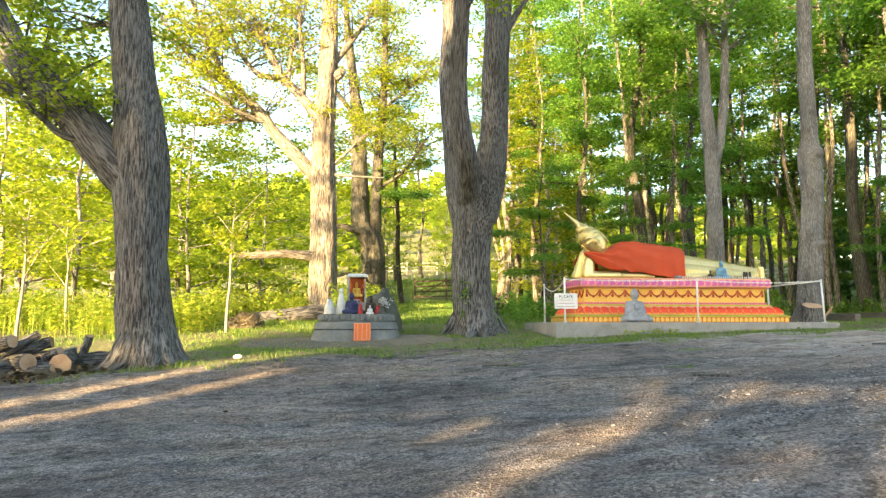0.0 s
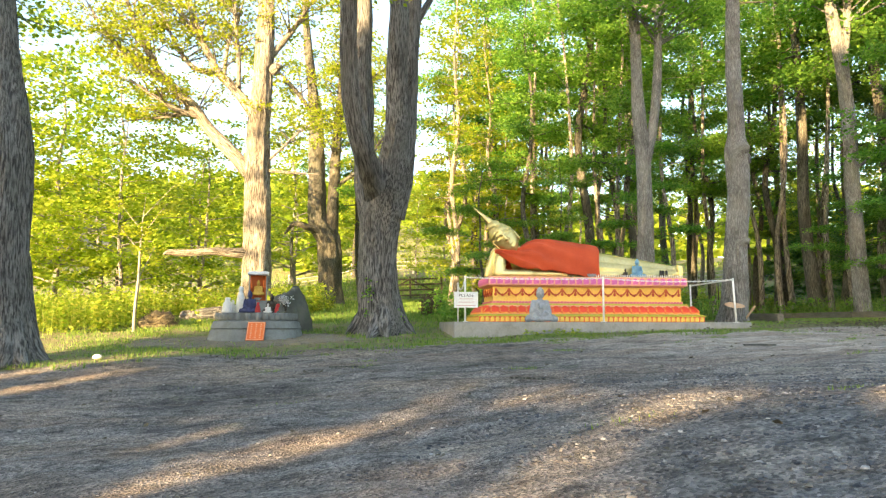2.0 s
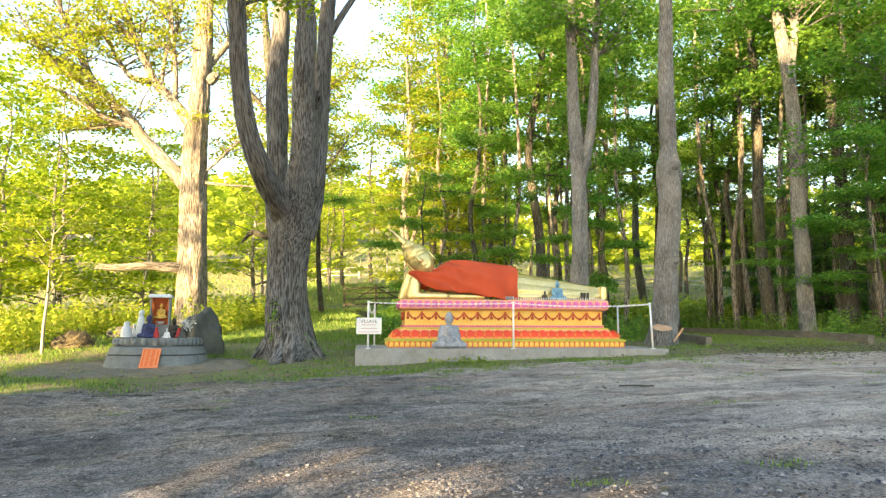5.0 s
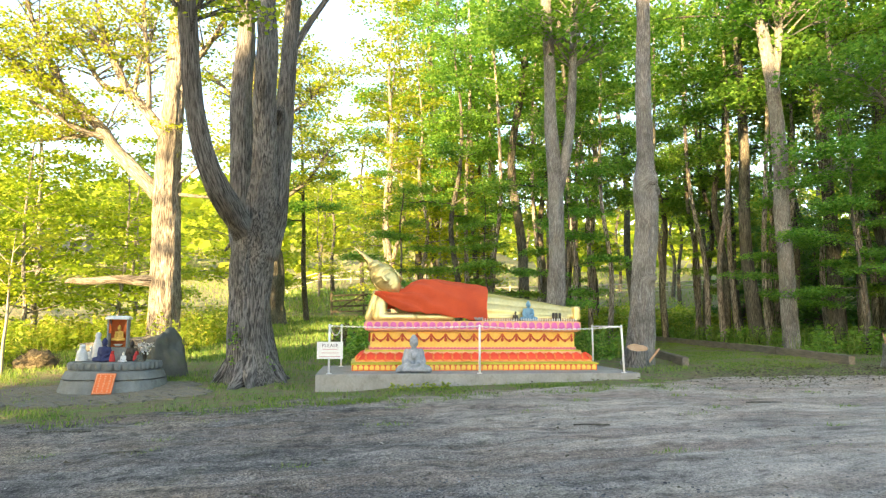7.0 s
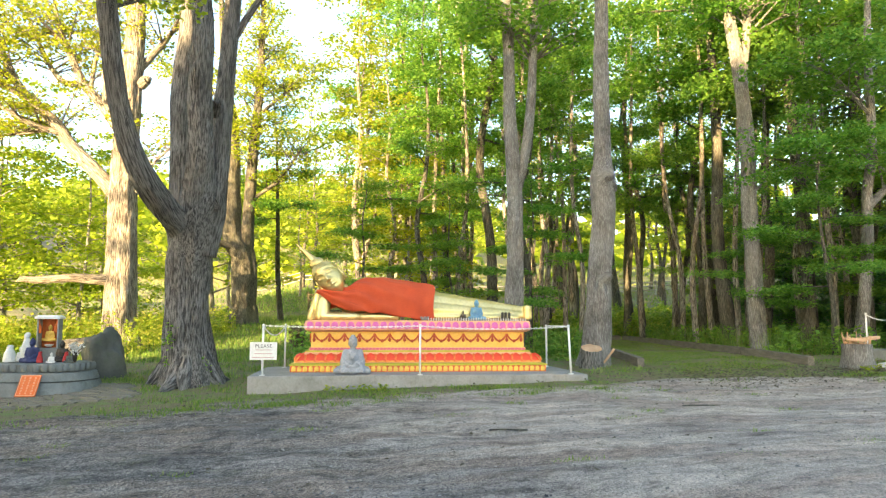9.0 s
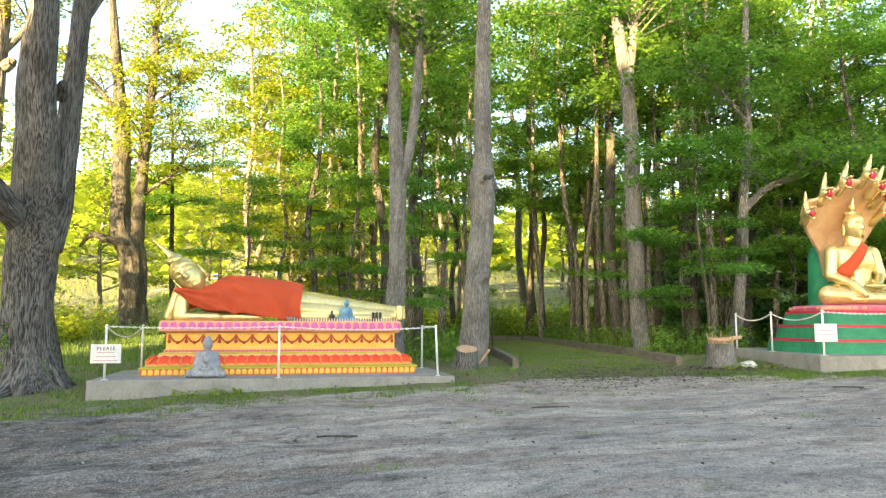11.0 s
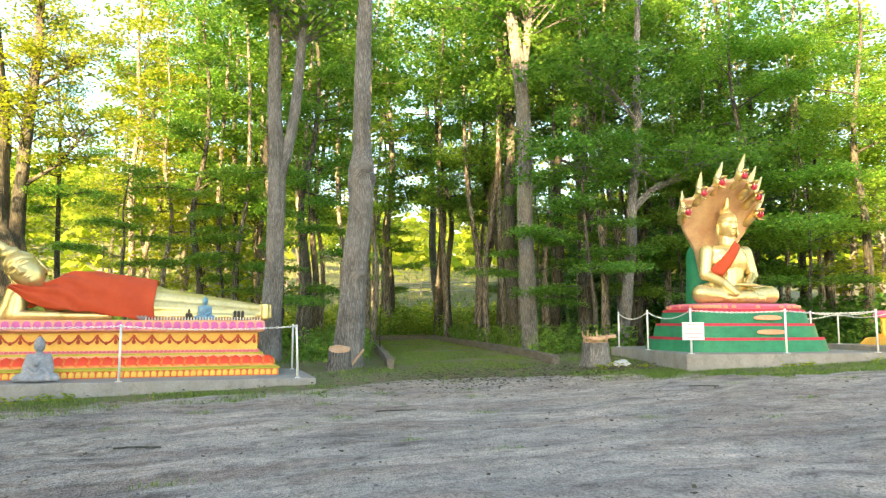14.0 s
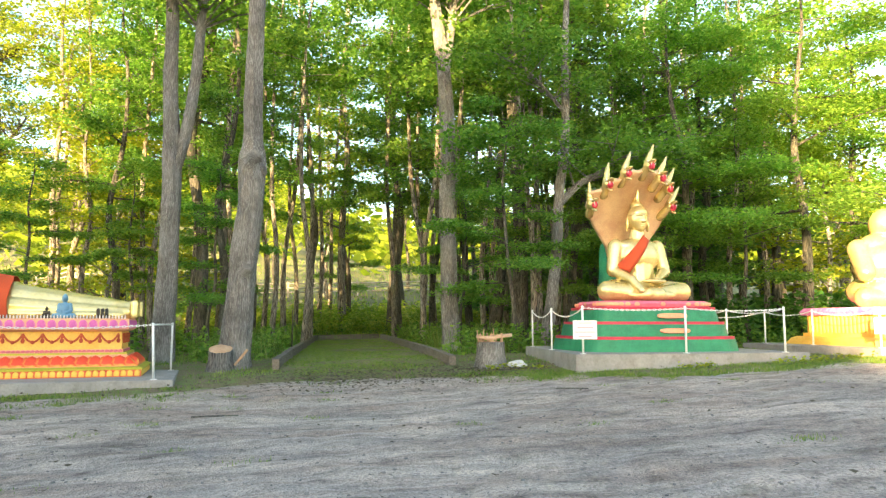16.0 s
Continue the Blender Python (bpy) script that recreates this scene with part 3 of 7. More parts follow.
tagged(quads_object("ivy", leaves(ri, np.stack([0.76 + ir * np.cos(ia), 17.3 + ir * np.sin(ia), iz], 1)[keep], 0.07, 6, 0.07, 0.5, 0.5, 0.8), LEAF), "green ivy leaves climbing the foot of the maple", "ivy", kind="stuff")
# the gnarled old tree behind
hero_tree("dark gnarled old tree with two stems and broken branches", (-3.77, 37.80, 1.02),
          ([(-3.71, 37.80, 0.73), (-3.71, 37.80, 2.24), (-3.82, 37.80, 4.49), (-4.40, 37.80, 5.59), (-4.52, 37.80, 7.85), (-4.58, 37.80, 9.76), (-4.67, 37.80, 11.48), (-4.90, 37.80, 13.22), (-5.27, 37.80, 16.34), (-5.62, 37.80, 20.62)], [0.84, 0.62, 0.6, 0.52, 0.44, 0.42, 0.36, 0.27, 0.2, 0.04]),
          [([(-3.65, 37.80, 4.32), (-3.63, 37.80, 6.74), (-3.54, 37.80, 8.65), (-3.45, 37.80, 10.77), (-3.30, 37.80, 12.52), (-3.21, 37.80, 14.49), (-3.22, 37.80, 16.45), (-3.07, 37.80, 20.62)], [0.36, 0.3, 0.28, 0.25, 0.22, 0.2, 0.16, 0.03]),
           ([(-3.54, 37.80, 7.21), (-3.22, 37.80, 7.70), (-2.17, 37.80, 8.50), (-1.32, 37.80, 9.68), (-0.80, 37.80, 10.48)], [0.12, 0.1, 0.09, 0.07, 0.02]),
           ([(-3.33, 37.80, 11.95), (-2.36, 37.80, 12.76), (-1.48, 37.80, 13.56), (-0.18, 37.80, 14.84)], [0.1, 0.08, 0.06, 0.02]),
           ([(-4.69, 37.80, 11.37), (-5.96, 37.34, 12.99), (-7.35, 36.88, 14.37)], [0.14, 0.1, 0.02])],
          BARK_DARK, LEAF_SUN, 41, 0.55, 6.0, 2.2, 0.15, 0.3, count=34,
          bare=[([(-3.88, 37.68, 4.89), (-4.85, 37.22, 5.24), (-5.55, 37.22, 5.41), (-6.03, 37.11, 4.86)], [0.2, 0.17, 0.13, 0.05])])
# boles at the edge of the woods
hero_tree("slim grey forked tree behind the reclining statue", (8.18, 21.2, 0.3),
          ([(8.16, 21.2, 0.1), (8.19, 21.2, 1.45), (8.22, 21.2, 3.99), (8.21, 21.2, 5.13), (8.1, 21.2, 6.94), (8.08, 21.2, 8.95), (7.99, 21.2, 11.0), (7.9, 21.3, 17)], [0.32, 0.25, 0.22, 0.21, 0.17, 0.15, 0.14, 0.03]),
          [([(8.24, 21.2, 4.8), (8.54, 21.2, 6.11), (8.71, 21.2, 7.6), (8.8, 21.2, 9.63), (8.87, 21.2, 11.36), (9.1, 21.3, 16)], [0.15, 0.14, 0.13, 0.11, 0.1, 0.02])],
          BARK_GREY, LEAF, 51, 0.6, 5.44, 2.4, 0.125, 0.5, count=60)
hero_tree("grey tree with a knotted bole beside the slab", (9.96, 19.3, 0.3),
          ([(9.9, 19.3, 0.1), (9.96, 19.3, 0.7), (10.08, 19.3, 2.29), (10.22, 19.3, 3.74), (10.23, 19.3, 4.9), (10.23, 19.3, 5.35), (10.2, 19.3, 6.7), (10.24, 19.3, 8.22), (10.27, 19.3, 10.23), (10.3, 19.4, 17)], [0.46, 0.33, 0.28, 0.26, 0.29, 0.22, 0.195, 0.19, 0.17, 0.03]),
          [([(10.27, 19.3, 10.4), (11.0, 19.1, 11.9), (12.2, 18.9, 12.9)], [0.1, 0.07, 0.02]), ([(10.27, 19.3, 11.4), (9.3, 18.9, 12.6), (8.2, 18.7, 13.4)], [0.1, 0.07, 0.02])],
          BARK_GREY, LEAF, 53, 0.6, 8.5, 2.2, 0.125, 0.2, count=60,
          bare=[([(10.2, 19.15, 4.78), (10.3, 19.02, 4.84), (10.36, 18.94, 4.78)], [0.24, 0.19, 0.07]), ([(10.24, 19.3, 4.6), (10.42, 19.22, 4.66), (10.5, 19.2, 4.5)], [0.2, 0.14, 0.05]),
                ([(10.12, 19.15, 2.3), (10.24, 19.02, 2.36), (10.3, 18.98, 2.32)], [0.18, 0.13, 0.06])])
hero_tree("grey tree forking high above the path", (15.7, 23.2, 0.4),
          ([(15.7, 23.2, 0.1), (15.7, 23.2, 0.8), (15.64, 23.2, 2.54), (15.59, 23.2, 4.3), (15.59, 23.2, 6.99), (15.41, 23.2, 9.38), (15.18, 23.2, 11.07), (15.06, 23.2, 12.4), (14.9, 23.2, 18)], [0.34, 0.26, 0.23, 0.22, 0.21, 0.19, 0.15, 0.14, 0.03]),
          [([(15.52, 23.2, 8.6), (15.76, 23.2, 10.51), (15.79, 23.2, 12.41), (15.9, 23.2, 17)], [0.13, 0.12, 0.11, 0.03]),
           ([(15.6, 23.1, 5.2), (16.6, 22.6, 5.9), (17.8, 22.0, 5.8)], [0.05, 0.035, 0.01])],
          BARK_GREY, LEAF, 59, 0.6, 6.8, 2.2, 0.125, 0.3, count=60)
hero_tree("slender leaning tree with a crooked branch", (18.37, 22.6, 0.45),
          ([(18.27, 22.6, 0.2), (18.37, 22.6, 0.67), (18.71, 22.6, 2.96), (18.86, 22.6, 5.04), (19.09, 22.6, 6.63), (19.13, 22.6, 9.52), (19.23, 22.6, 11.75), (19.2, 22.6, 15)], [0.22, 0.18, 0.16, 0.14, 0.12, 0.1, 0.08, 0.02]),
          [([(18.85, 22.6, 4.7), (19.61, 22.5, 5.42), (20.58, 22.3, 5.81), (22, 22.0, 6.6)], [0.11, 0.1, 0.08, 0.03]),
           ([(19.1, 22.6, 7.5), (17.8, 22.0, 8.4), (16.6, 21.6, 8.8)], [0.06, 0.04, 0.01])],
          BARK_GREY, LEAF, 61, 0.6, 7.6499999999999995, 2.2, 0.125, 0.2, count=60)

hero_tree("pale barkless forked snag among the trees", (31.5, 28.6, 0.9),
          ([(31.5, 28.6, 0.6), (31.45, 28.6, 1.6), (31.7, 28.6, 2.6), (32.1, 28.6, 4.0), (32.3, 28.7, 5.5)], [0.34, 0.28, 0.24, 0.17, 0.05]),
          [([(31.35, 28.6, 1.5), (30.9, 28.5, 2.2), (30.8, 28.5, 3.2), (31.1, 28.5, 4.2)], [0.2, 0.16, 0.13, 0.04])],
          BARK_PALE, LEAF_SUN, 71, 0.3, 1.0, 0.6, 0.12, 0.8, category="snag", sides=16, count=8)

# the woods: a few kinds, set out many times
def shade_tree(seed, low, top, n, wide=0.85, leaf=0.74, spray=0.42):
    """An upright dense conifer with a bare foot, for the unseen row added to block the sun."""
    rng = np.random.default_rng(seed)
    t = thing("evergreen", Matrix(), "unseen dense tree added behind the yard to block low sun", "tree")
    v, f = tube_data([Vector((0, 0, -0.3)), Vector((0.05, 0, top * 0.5)), Vector((0, 0, top - 0.3))], [0.1 + 0.004 * top, 0.08, 0.02], 10, 0.1, 3)
    mesh_object("trunk", v, f, BARK_DARK, t, True)
    h = rng.uniform(0, 1, n)
    a, r = rng.uniform(0, 6.283, n), np.sqrt(rng.uniform(0, 1, n)) * wide * (1 - h ** 5)
    quads_object("crown", leaves(rng, np.stack([r * np.cos(a), r * np.sin(a), low + (top - low) * h], 1), spray, 4, leaf, 0.3, 0.35, 0.9), LEAF_SHADE, t)
    return t


KINDS = [
    forest_tree("forest_tree", "tall slim forest tree with a high leafy crown", 101, 19, 0.17, 6.5, BARK_DARK, LEAF, 15, 3.4, 0.62, 3.0, 0.13, 2, count=44),
    forest_tree("forest_tree", "tall slim forest tree with a high leafy crown", 102, 21, 0.22, 8, BARK_DARK, LEAF, 15, 3.6, 0.66, 2.9, 0.13, 2, count=44),
    forest_tree("forest_tree", "slender pale forest tree with leaves tinted as sunlit", 103, 17, 0.12, 5, BARK_PALE, LEAF_SUN, 20, 2.4, 0.6, 1.7, 0.15, count=26),
    forest_tree("young_tree", "young maple with layered leafy branches", 104, 8.5, 0.075, 2.2, BARK_DARK, LEAF, 12, 2.6, 0.5, 3.4, 0.095, 1, count=66),
    forest_tree("young_tree", "young maple with layered leaves tinted as sunlit", 105, 7.0, 0.065, 0.9, BARK_GREY, LEAF_SUN, 24, 2.2, 0.5, 1.8, 0.12, count=30),
    forest_tree("dense_tree", "dense tree with leaves coloured for deep shade down to the ground", 106, 13, 0.2, 2.4, BARK_DARK, LEAF_SHADE, 36, 3.6, 0.8, 1.6, 0.27, count=19),
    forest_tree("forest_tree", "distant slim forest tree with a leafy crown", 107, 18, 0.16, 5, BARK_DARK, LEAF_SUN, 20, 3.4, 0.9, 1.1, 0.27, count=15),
    shade_tree(108, 0.4, 9.4, 200, 0.17, 0.36, 0.12),
    forest_tree("broad_tree", "broad maple with layered green leaves brightened for sunlight", 109, 12.5, 0.16, 3.5, BARK_DARK, LEAF_LIT, 16, 4.6, 0.62, 3.6, 0.1, 1, count=74),
    forest_tree("pole_tree", "slim olive-grey pole of a tree with a small high crown", 110, 20, 0.11, 11, BARK_PALE, LEAF, 9, 2.6, 0.7, 1.6, 0.17, count=30),
    shade_tree(111, 11.5, 22.5, 300, 1.9, 0.8, 0.6),
    shade_tree(112, 8.3, 16.0, 330, 0.9, 0.7, 0.4),
    shade_tree(113, 0.2, 6.3, 260, 0.8, 0.6, 0.35),
]
for k in KINDS:
    k["group"] = "trees of the woods"
rngw = np.random.default_rng(7)


def plant(kind, x, y, size=1.0, turn=None):
    z = float(ground_z(x, y))
    a = rngw.uniform(0, 360) if turn is None else turn
    m = pose(x, y, z - 0.05, rngw.uniform(-2, 2), rngw.uniform(-2, 2), a) @ Matrix.Scale(size, 4)
    return copy_thing(KINDS[kind], m)


def plant_scaled(kind, x, y, size=1.0, turn=None):
    ob = plant(kind, x, y, 1.0, turn)
    ob.scale = (size, size, size)
    return ob


# boles that can be told apart
for kind, x, y, s in [(0, 16.35, 37.4, 0.95), (1, 18.7, 26.0, 1.1), (1, 18.95, 30.0, 0.9), (2, 2.7, 30.6, 0.95), (0, 8.0, 43.7, 1.1), (1, 18.6, 51.0, 1.2),
                      (1, 17.0, 28.3, 1.1), (0, 8.1, 28.5, 1.15), (0, 17.6, 33.0, 1.0), (2, 14.0, 43.0, 1.7), (2, 2.5, 31.6, 0.8), (2, 3.0, 33.0, 0.95),
                      (0, 7.27, 36.0, 0.8), (0, 9.1, 25.5, 0.75), (0, 12.3, 41.0, 0.9), (0, 16.2, 40.2, 1.0), (1, 16.9, 41.5, 0.9), (0, 17.5, 35.0, 0.8), (0, 19.6, 36.0, 1.0),
                      (0, 3.95, 36.0, 1.0), (1, 4.98, 35.0, 1.0), (0, 5.6, 27.5, 0.7), (0, -2.3, 40.0, 0.8), (0, 9.6, 33.0, 0.85), (0, 6.4, 31.5, 0.75), (1, 21.5, 28, 1.0), (0, 20.3, 25.2, 0.8), (0, 23.5, 31, 1.0), (1, 24.6, 27.0, 0.9), (0, 26.8, 27.6, 0.9), (0, 29.0, 26.6, 1.0)]:
    plant_scaled(kind, x, y, s)
for x, y, s in ((2.6, 34.2, 0.75), (4.4, 29, 0.75)):
    plant_scaled(2, x, y, s)
# the far end of the lane
for x, y, s in ((-5.6, 63, 1.0), (-4.0, 60, 0.9), (-2.0, 64, 1.0)):
    plant_scaled(6, x, y, s)
# slim poles between them
for x, y, s in [(6.1, 29.5, 0.9), (7.0, 33.5, 0.95), (8.8, 30.2, 0.85), (9.9, 36.5, 1.0), (10.4, 30.8, 0.9), (10.9, 34.2, 1.0), (11.4, 40.5, 1.0), (16.6, 26.6, 0.9), (17.3, 30.8, 1.0), (17.9, 27.4, 0.85), (18.2, 37.5, 1.1),
                (19.4, 27.9, 0.9), (19.9, 33.4, 1.0), (20.6, 29.3, 0.95), (21.2, 35.6, 1.1), (22.2, 30.6, 0.9), (22.8, 27.4, 0.85), (16.9, 34.6, 1.0), (7.6, 39.5, 1.05), (4.4, 33.2, 0.9), (13.4, 45.5, 1.1), (5.2, 39.4, 1.0), (11.6, 29.5, 0.9), (12.0, 34.8, 1.0), (12.6, 42.8, 1.1), (16.1, 29.4, 0.95), (16.5, 32.2, 1.0), (15.9, 36.0, 1.05), (20.2, 26.4, 0.9), (21.8, 26.0, 0.9), (23.4, 25.6, 0.85), (25.4, 26.4, 0.9), (26.2, 25.2, 0.85), (28.0, 25.8, 0.9), (9.0, 27.4, 0.85), (6.9, 26.8, 0.8), (18.6, 24.3, 0.9), (19.2, 25.3, 0.85)]:
    plant_scaled(9, x, y, s)
# the rest of the woods
spots = []
while len(spots) < 36:
    x, y = rngw.uniform(5, 54), rngw.uniform(34, 74)
    if min([math.hypot(x - a, y - b) for a, b in spots] + [9]) > 3.2 and not (11.0 < x < 16.5 and y < 42):
        spots.append((x, y))
        plant_scaled(int(rngw.choice([6, 6, 6, 6, 2])), x, y, rngw.uniform(0.8, 1.1))
# understorey
for x, y, s in [(3.6, 25.8, 0.75), (6.6, 25.4, 0.7), (17.0, 21.5, 0.85), (20.8, 23.4, 0.8), (18.5, 34, 0.9), (14.5, 46, 1.0), (16.4, 24.6, 0.7), (22.2, 22.4, 0.75), (19.6, 24.4, 0.95), (8.9, 24.2, 0.75), (24.8, 22.2, 0.9)]:
    plant_scaled(3, x, y, s)
for x, y, s in [(-9.3, 25.6, 1.2), (-12.8, 24.4, 1.45), (-16.4, 26, 1.5), (-7.5, 29, 1.2), (-11, 29.4, 1.6), (-14.6, 31, 1.7), (-19, 32, 1.8), (-10, 36, 1.2), (-16, 38, 1.5), (2.4, 57, 1.3), (-22, 37, 1.6), (-13.5, 44, 1.5), (-8, 50, 1.5), (-26, 44, 1.8), (30, 25, 1.4), (33, 28, 1.5), (0.2, 54, 1.15), (-4.5, 56, 1.3), (4.7, 30.4, 1.2), (3.9, 40, 1.5), (5.8, 34.5, 1.3), (-6.2, 41, 1.6)]:
    plant_scaled(4, x, y, s * (1.12 if x < -5 and y > 30 else 1.0))
for x, y, s in [(23.6, 23.4, 0.95), (27.2, 22.8, 1.0), (31.0, 24.5, 1.0)]:
    plant_scaled(8, x, y, s)
for x, y, s in [(25.5, 30, 0.9), (29, 31, 0.9), (34, 34, 0.9), (6.5, 43, 0.5), (21.5, 40, 0.55), (24.5, 43, 0.6), (27.5, 39, 0.6), (22.6, 34.5, 0.45), (31, 42, 0.65), (26.0, 34.5, 0.5), (24.4, 38.5, 0.42), (30.5, 35.5, 0.5), (33.5, 38.5, 0.6), (36.5, 43, 0.7), (28.5, 46, 0.6)]:
    plant_scaled(5, x, y, s)
# unseen evergreens added behind the yard on the side of the low sun; they keep it in shade but for a few slits
def by_sun(along, across):
    d = Vector((SUN_WAY.x, SUN_WAY.y)).normalized()
    return d.x * along + d.y * across, d.y * along - d.x * across


# gaps left in the added row so that sun streaks reach the gravel
SLITS = (-9.9, -8.5, -2.42, -1.62, 0.12)
for across in [-12.3 + 0.29 * k for k in range(75)] + [-2.02]:
    if across == -2.02 or min(abs(across - q) for q in SLITS) > 0.3:
        plant_scaled(7, *by_sun(-22 - rngw.uniform(0, 0.6), across), 1.0)
for k in range(19):
    plant_scaled(11, *by_sun(-24.5 - 1.5 * (k % 2), -12.0 + 1.15 * k), 1.0 if 4 <= k <= 8 else 1.08)
    plant_scaled(12, *by_sun(-23.5 - 1.0 * (k % 2), -12.0 + 1.15 * k), 0.9)
for k in range(12):
    across = -6.5 + 1.3 * k
    plant_scaled(10, *by_sun(-32 - 2.5 * (k % 2), across), 1.0 if across < 2.5 else 1.15)
# open-crowned trees, added out of view to dapple the two maples
for kind, s_, p_ in ((2, -19, -17.5), (2, -18, -12.6), (6, -19, -23.7)):
    plant_scaled(kind, *by_sun(s_, p_), 1.05)
for k in KINDS:
    for ob in (*k.children_recursive, k):
        bpy.data.objects.remove(ob)


def far_woods():
    rng = np.random.default_rng(9)
    pts, rad = [], []
    for _ in range(520):
        x = rng.uniform(-220, 240)
        y = rng.uniform(80, 260)
        z = float(ground_z(x, y))
        h = rng.uniform(6, 13)
        for j in range(5):
            pts.append((x + rng.normal(0, 2), y + rng.normal(0, 2), z + h * (0.25 + 0.17 * j)))
            rad.append(3.2 - 0.35 * j)
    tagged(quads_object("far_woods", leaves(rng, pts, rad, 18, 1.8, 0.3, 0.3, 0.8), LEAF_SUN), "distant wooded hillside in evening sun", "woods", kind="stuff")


far_woods()

# ---------------------------------------------------------------- paints
YELLOW = worn("yellow_orange_paint", [(0.3, (0.84, 0.46, 0.07)), (0.7, (0.88, 0.57, 0.12))], 3.0, 0.6, 0, 0.12, 0.004, 9)
ORANGE = worn("orange_paint", [(0.3, (0.72, 0.13, 0.02)), (0.7, (0.80, 0.19, 0.03))], 3.0, 0.6, 0, 0.12, 0.004, 9)
RED = worn("red_petal_paint", [(0.35, (0.76, 0.065, 0.03)), (0.65, (0.88, 0.25, 0.085))], 7.0, 0.6, 0, 0.12, 0.004, 6)
PINK = worn("pink_petal_paint", [(0.35, (0.66, 0.12, 0.33)), (0.65, (0.80, 0.30, 0.45))], 7.0, 0.6, 0, 0.12, 0.004, 6)
PEACH = worn("peach_paint", [(0.3, (0.80, 0.34, 0.18)), (0.7, (0.84, 0.42, 0.24))], 5.0, 0.6, 0, 0.12, 0.004, 6)
LIME = worn("yellow_green_paint", [(0.3, (0.46, 0.42, 0.03)), (0.7, (0.58, 0.50, 0.05))], 5.0, 0.6, 0, 0.1, 0.004, 6)
GREEN = worn("rough_green_paint", [(0.3, (0.01, 0.20, 0.09)), (0.7, (0.02, 0.28, 0.13))], 5.0, 0.55, 0, 0.8, 0.02, 7)
CRIMSON = worn("crimson_paint", [(0.3, (0.50, 0.02, 0.05)), (0.7, (0.60, 0.035, 0.07))], 5.0, 0.6, 0, 0.2, 0.005, 6)
ROSE = worn("rose_paint", [(0.3, (0.66, 0.12, 0.2)), (0.7, (0.74, 0.2, 0.28))], 5.0, 0.6, 0, 0.15, 0.005, 6)
BRONZE = worn("bronze_pink_hood", [(0.3, (0.56, 0.35, 0.20)), (0.7, (0.72, 0.53, 0.29))], 4.0, 0.38, 0.3, 0.3, 0.01, 10)
STONE = worn("grey_stone", [(0.3, (0.22, 0.24, 0.27)), (0.7, (0.36, 0.38, 0.41))], 9.0, 0.85, 0, 0.5, 0.01, 6, (0.46, 0.46, 0.46))
BLUE = worn("pale_blue_paint", [(0.3, (0.10, 0.24, 0.36)), (0.7, (0.16, 0.33, 0.46))], 9.0, 0.55, 0, 0.2, 0.005, 6)
DARKMETAL = worn("dark_bronze", [(0.3, (0.035, 0.028, 0.022)), (0.7, (0.08, 0.06, 0.04))], 20.0, 0.45, 0.4, 0.2, 0.003, 6)
GRANITE = worn("carved_grey_granite", [(0.3, (0.15, 0.16, 0.155)), (0.7, (0.25, 0.26, 0.25))], 3.0, 0.85, 0, 0.5, 0.012, 14, (0.12, 0.125, 0.10))
BOULDER = worn("dark_boulder", [(0.3, (0.075, 0.08, 0.07)), (0.7, (0.15, 0.15, 0.13))], 1.6, 0.9, 0, 0.7, 0.03, 9, (0.08, 0.1, 0.06))
PORCELAIN = worn("white_glazed", [(0.3, (0.58, 0.58, 0.56)), (0.7, (0.74, 0.73, 0.71))], 8.0, 0.35, 0, 0.1, 0.003, 6, (0.42, 0.41, 0.38))
NAVY = worn("navy_cloth", [(0.3, (0.02, 0.025, 0.08)), (0.7, (0.04, 0.05, 0.13))], 9.0, 0.85, 0, 0.2, 0.004, 8)
REDCLOTH = worn("red_cloth", [(0.3, (0.42, 0.03, 0.03)), (0.7, (0.55, 0.05, 0.04))], 9.0, 0.85, 0, 0.2, 0.004, 8)
INK = material("dark_ink", 0.8, 0, (0.03, 0.025, 0.03))[0]
INKRED = material("faded_red_ink", 0.8, 0, (0.52, 0.28, 0.29))[0]
WOODGREY = worn("weathered_timber", [(0.3, (0.11, 0.095, 0.075)), (0.7, (0.22, 0.19, 0.155))], 2.0, 0.9, 0, 0.6, 0.01, 10, (0.08, 0.09, 0.05), (1, 12, 12))
CUTWOOD = worn("fresh_cut_wood", [(0.3, (0.44, 0.25, 0.13)), (0.7, (0.60, 0.41, 0.26))], 5.0, 0.85, 0, 0.4, 0.008, 8)
STRAW = worn("brown_dry_brush", [(0.3, (0.07, 0.056, 0.034)), (0.7, (0.16, 0.132, 0.078))], 6.0, 0.95, 0, 0.8, 0.03, 7)

GARLAND = worn("dark_red_garland_paint", [(0.35, (0.42, 0.05, 0.02)), (0.65, (0.58, 0.12, 0.03))], 9.0, 0.6, 0, 0.12, 0.004, 6)


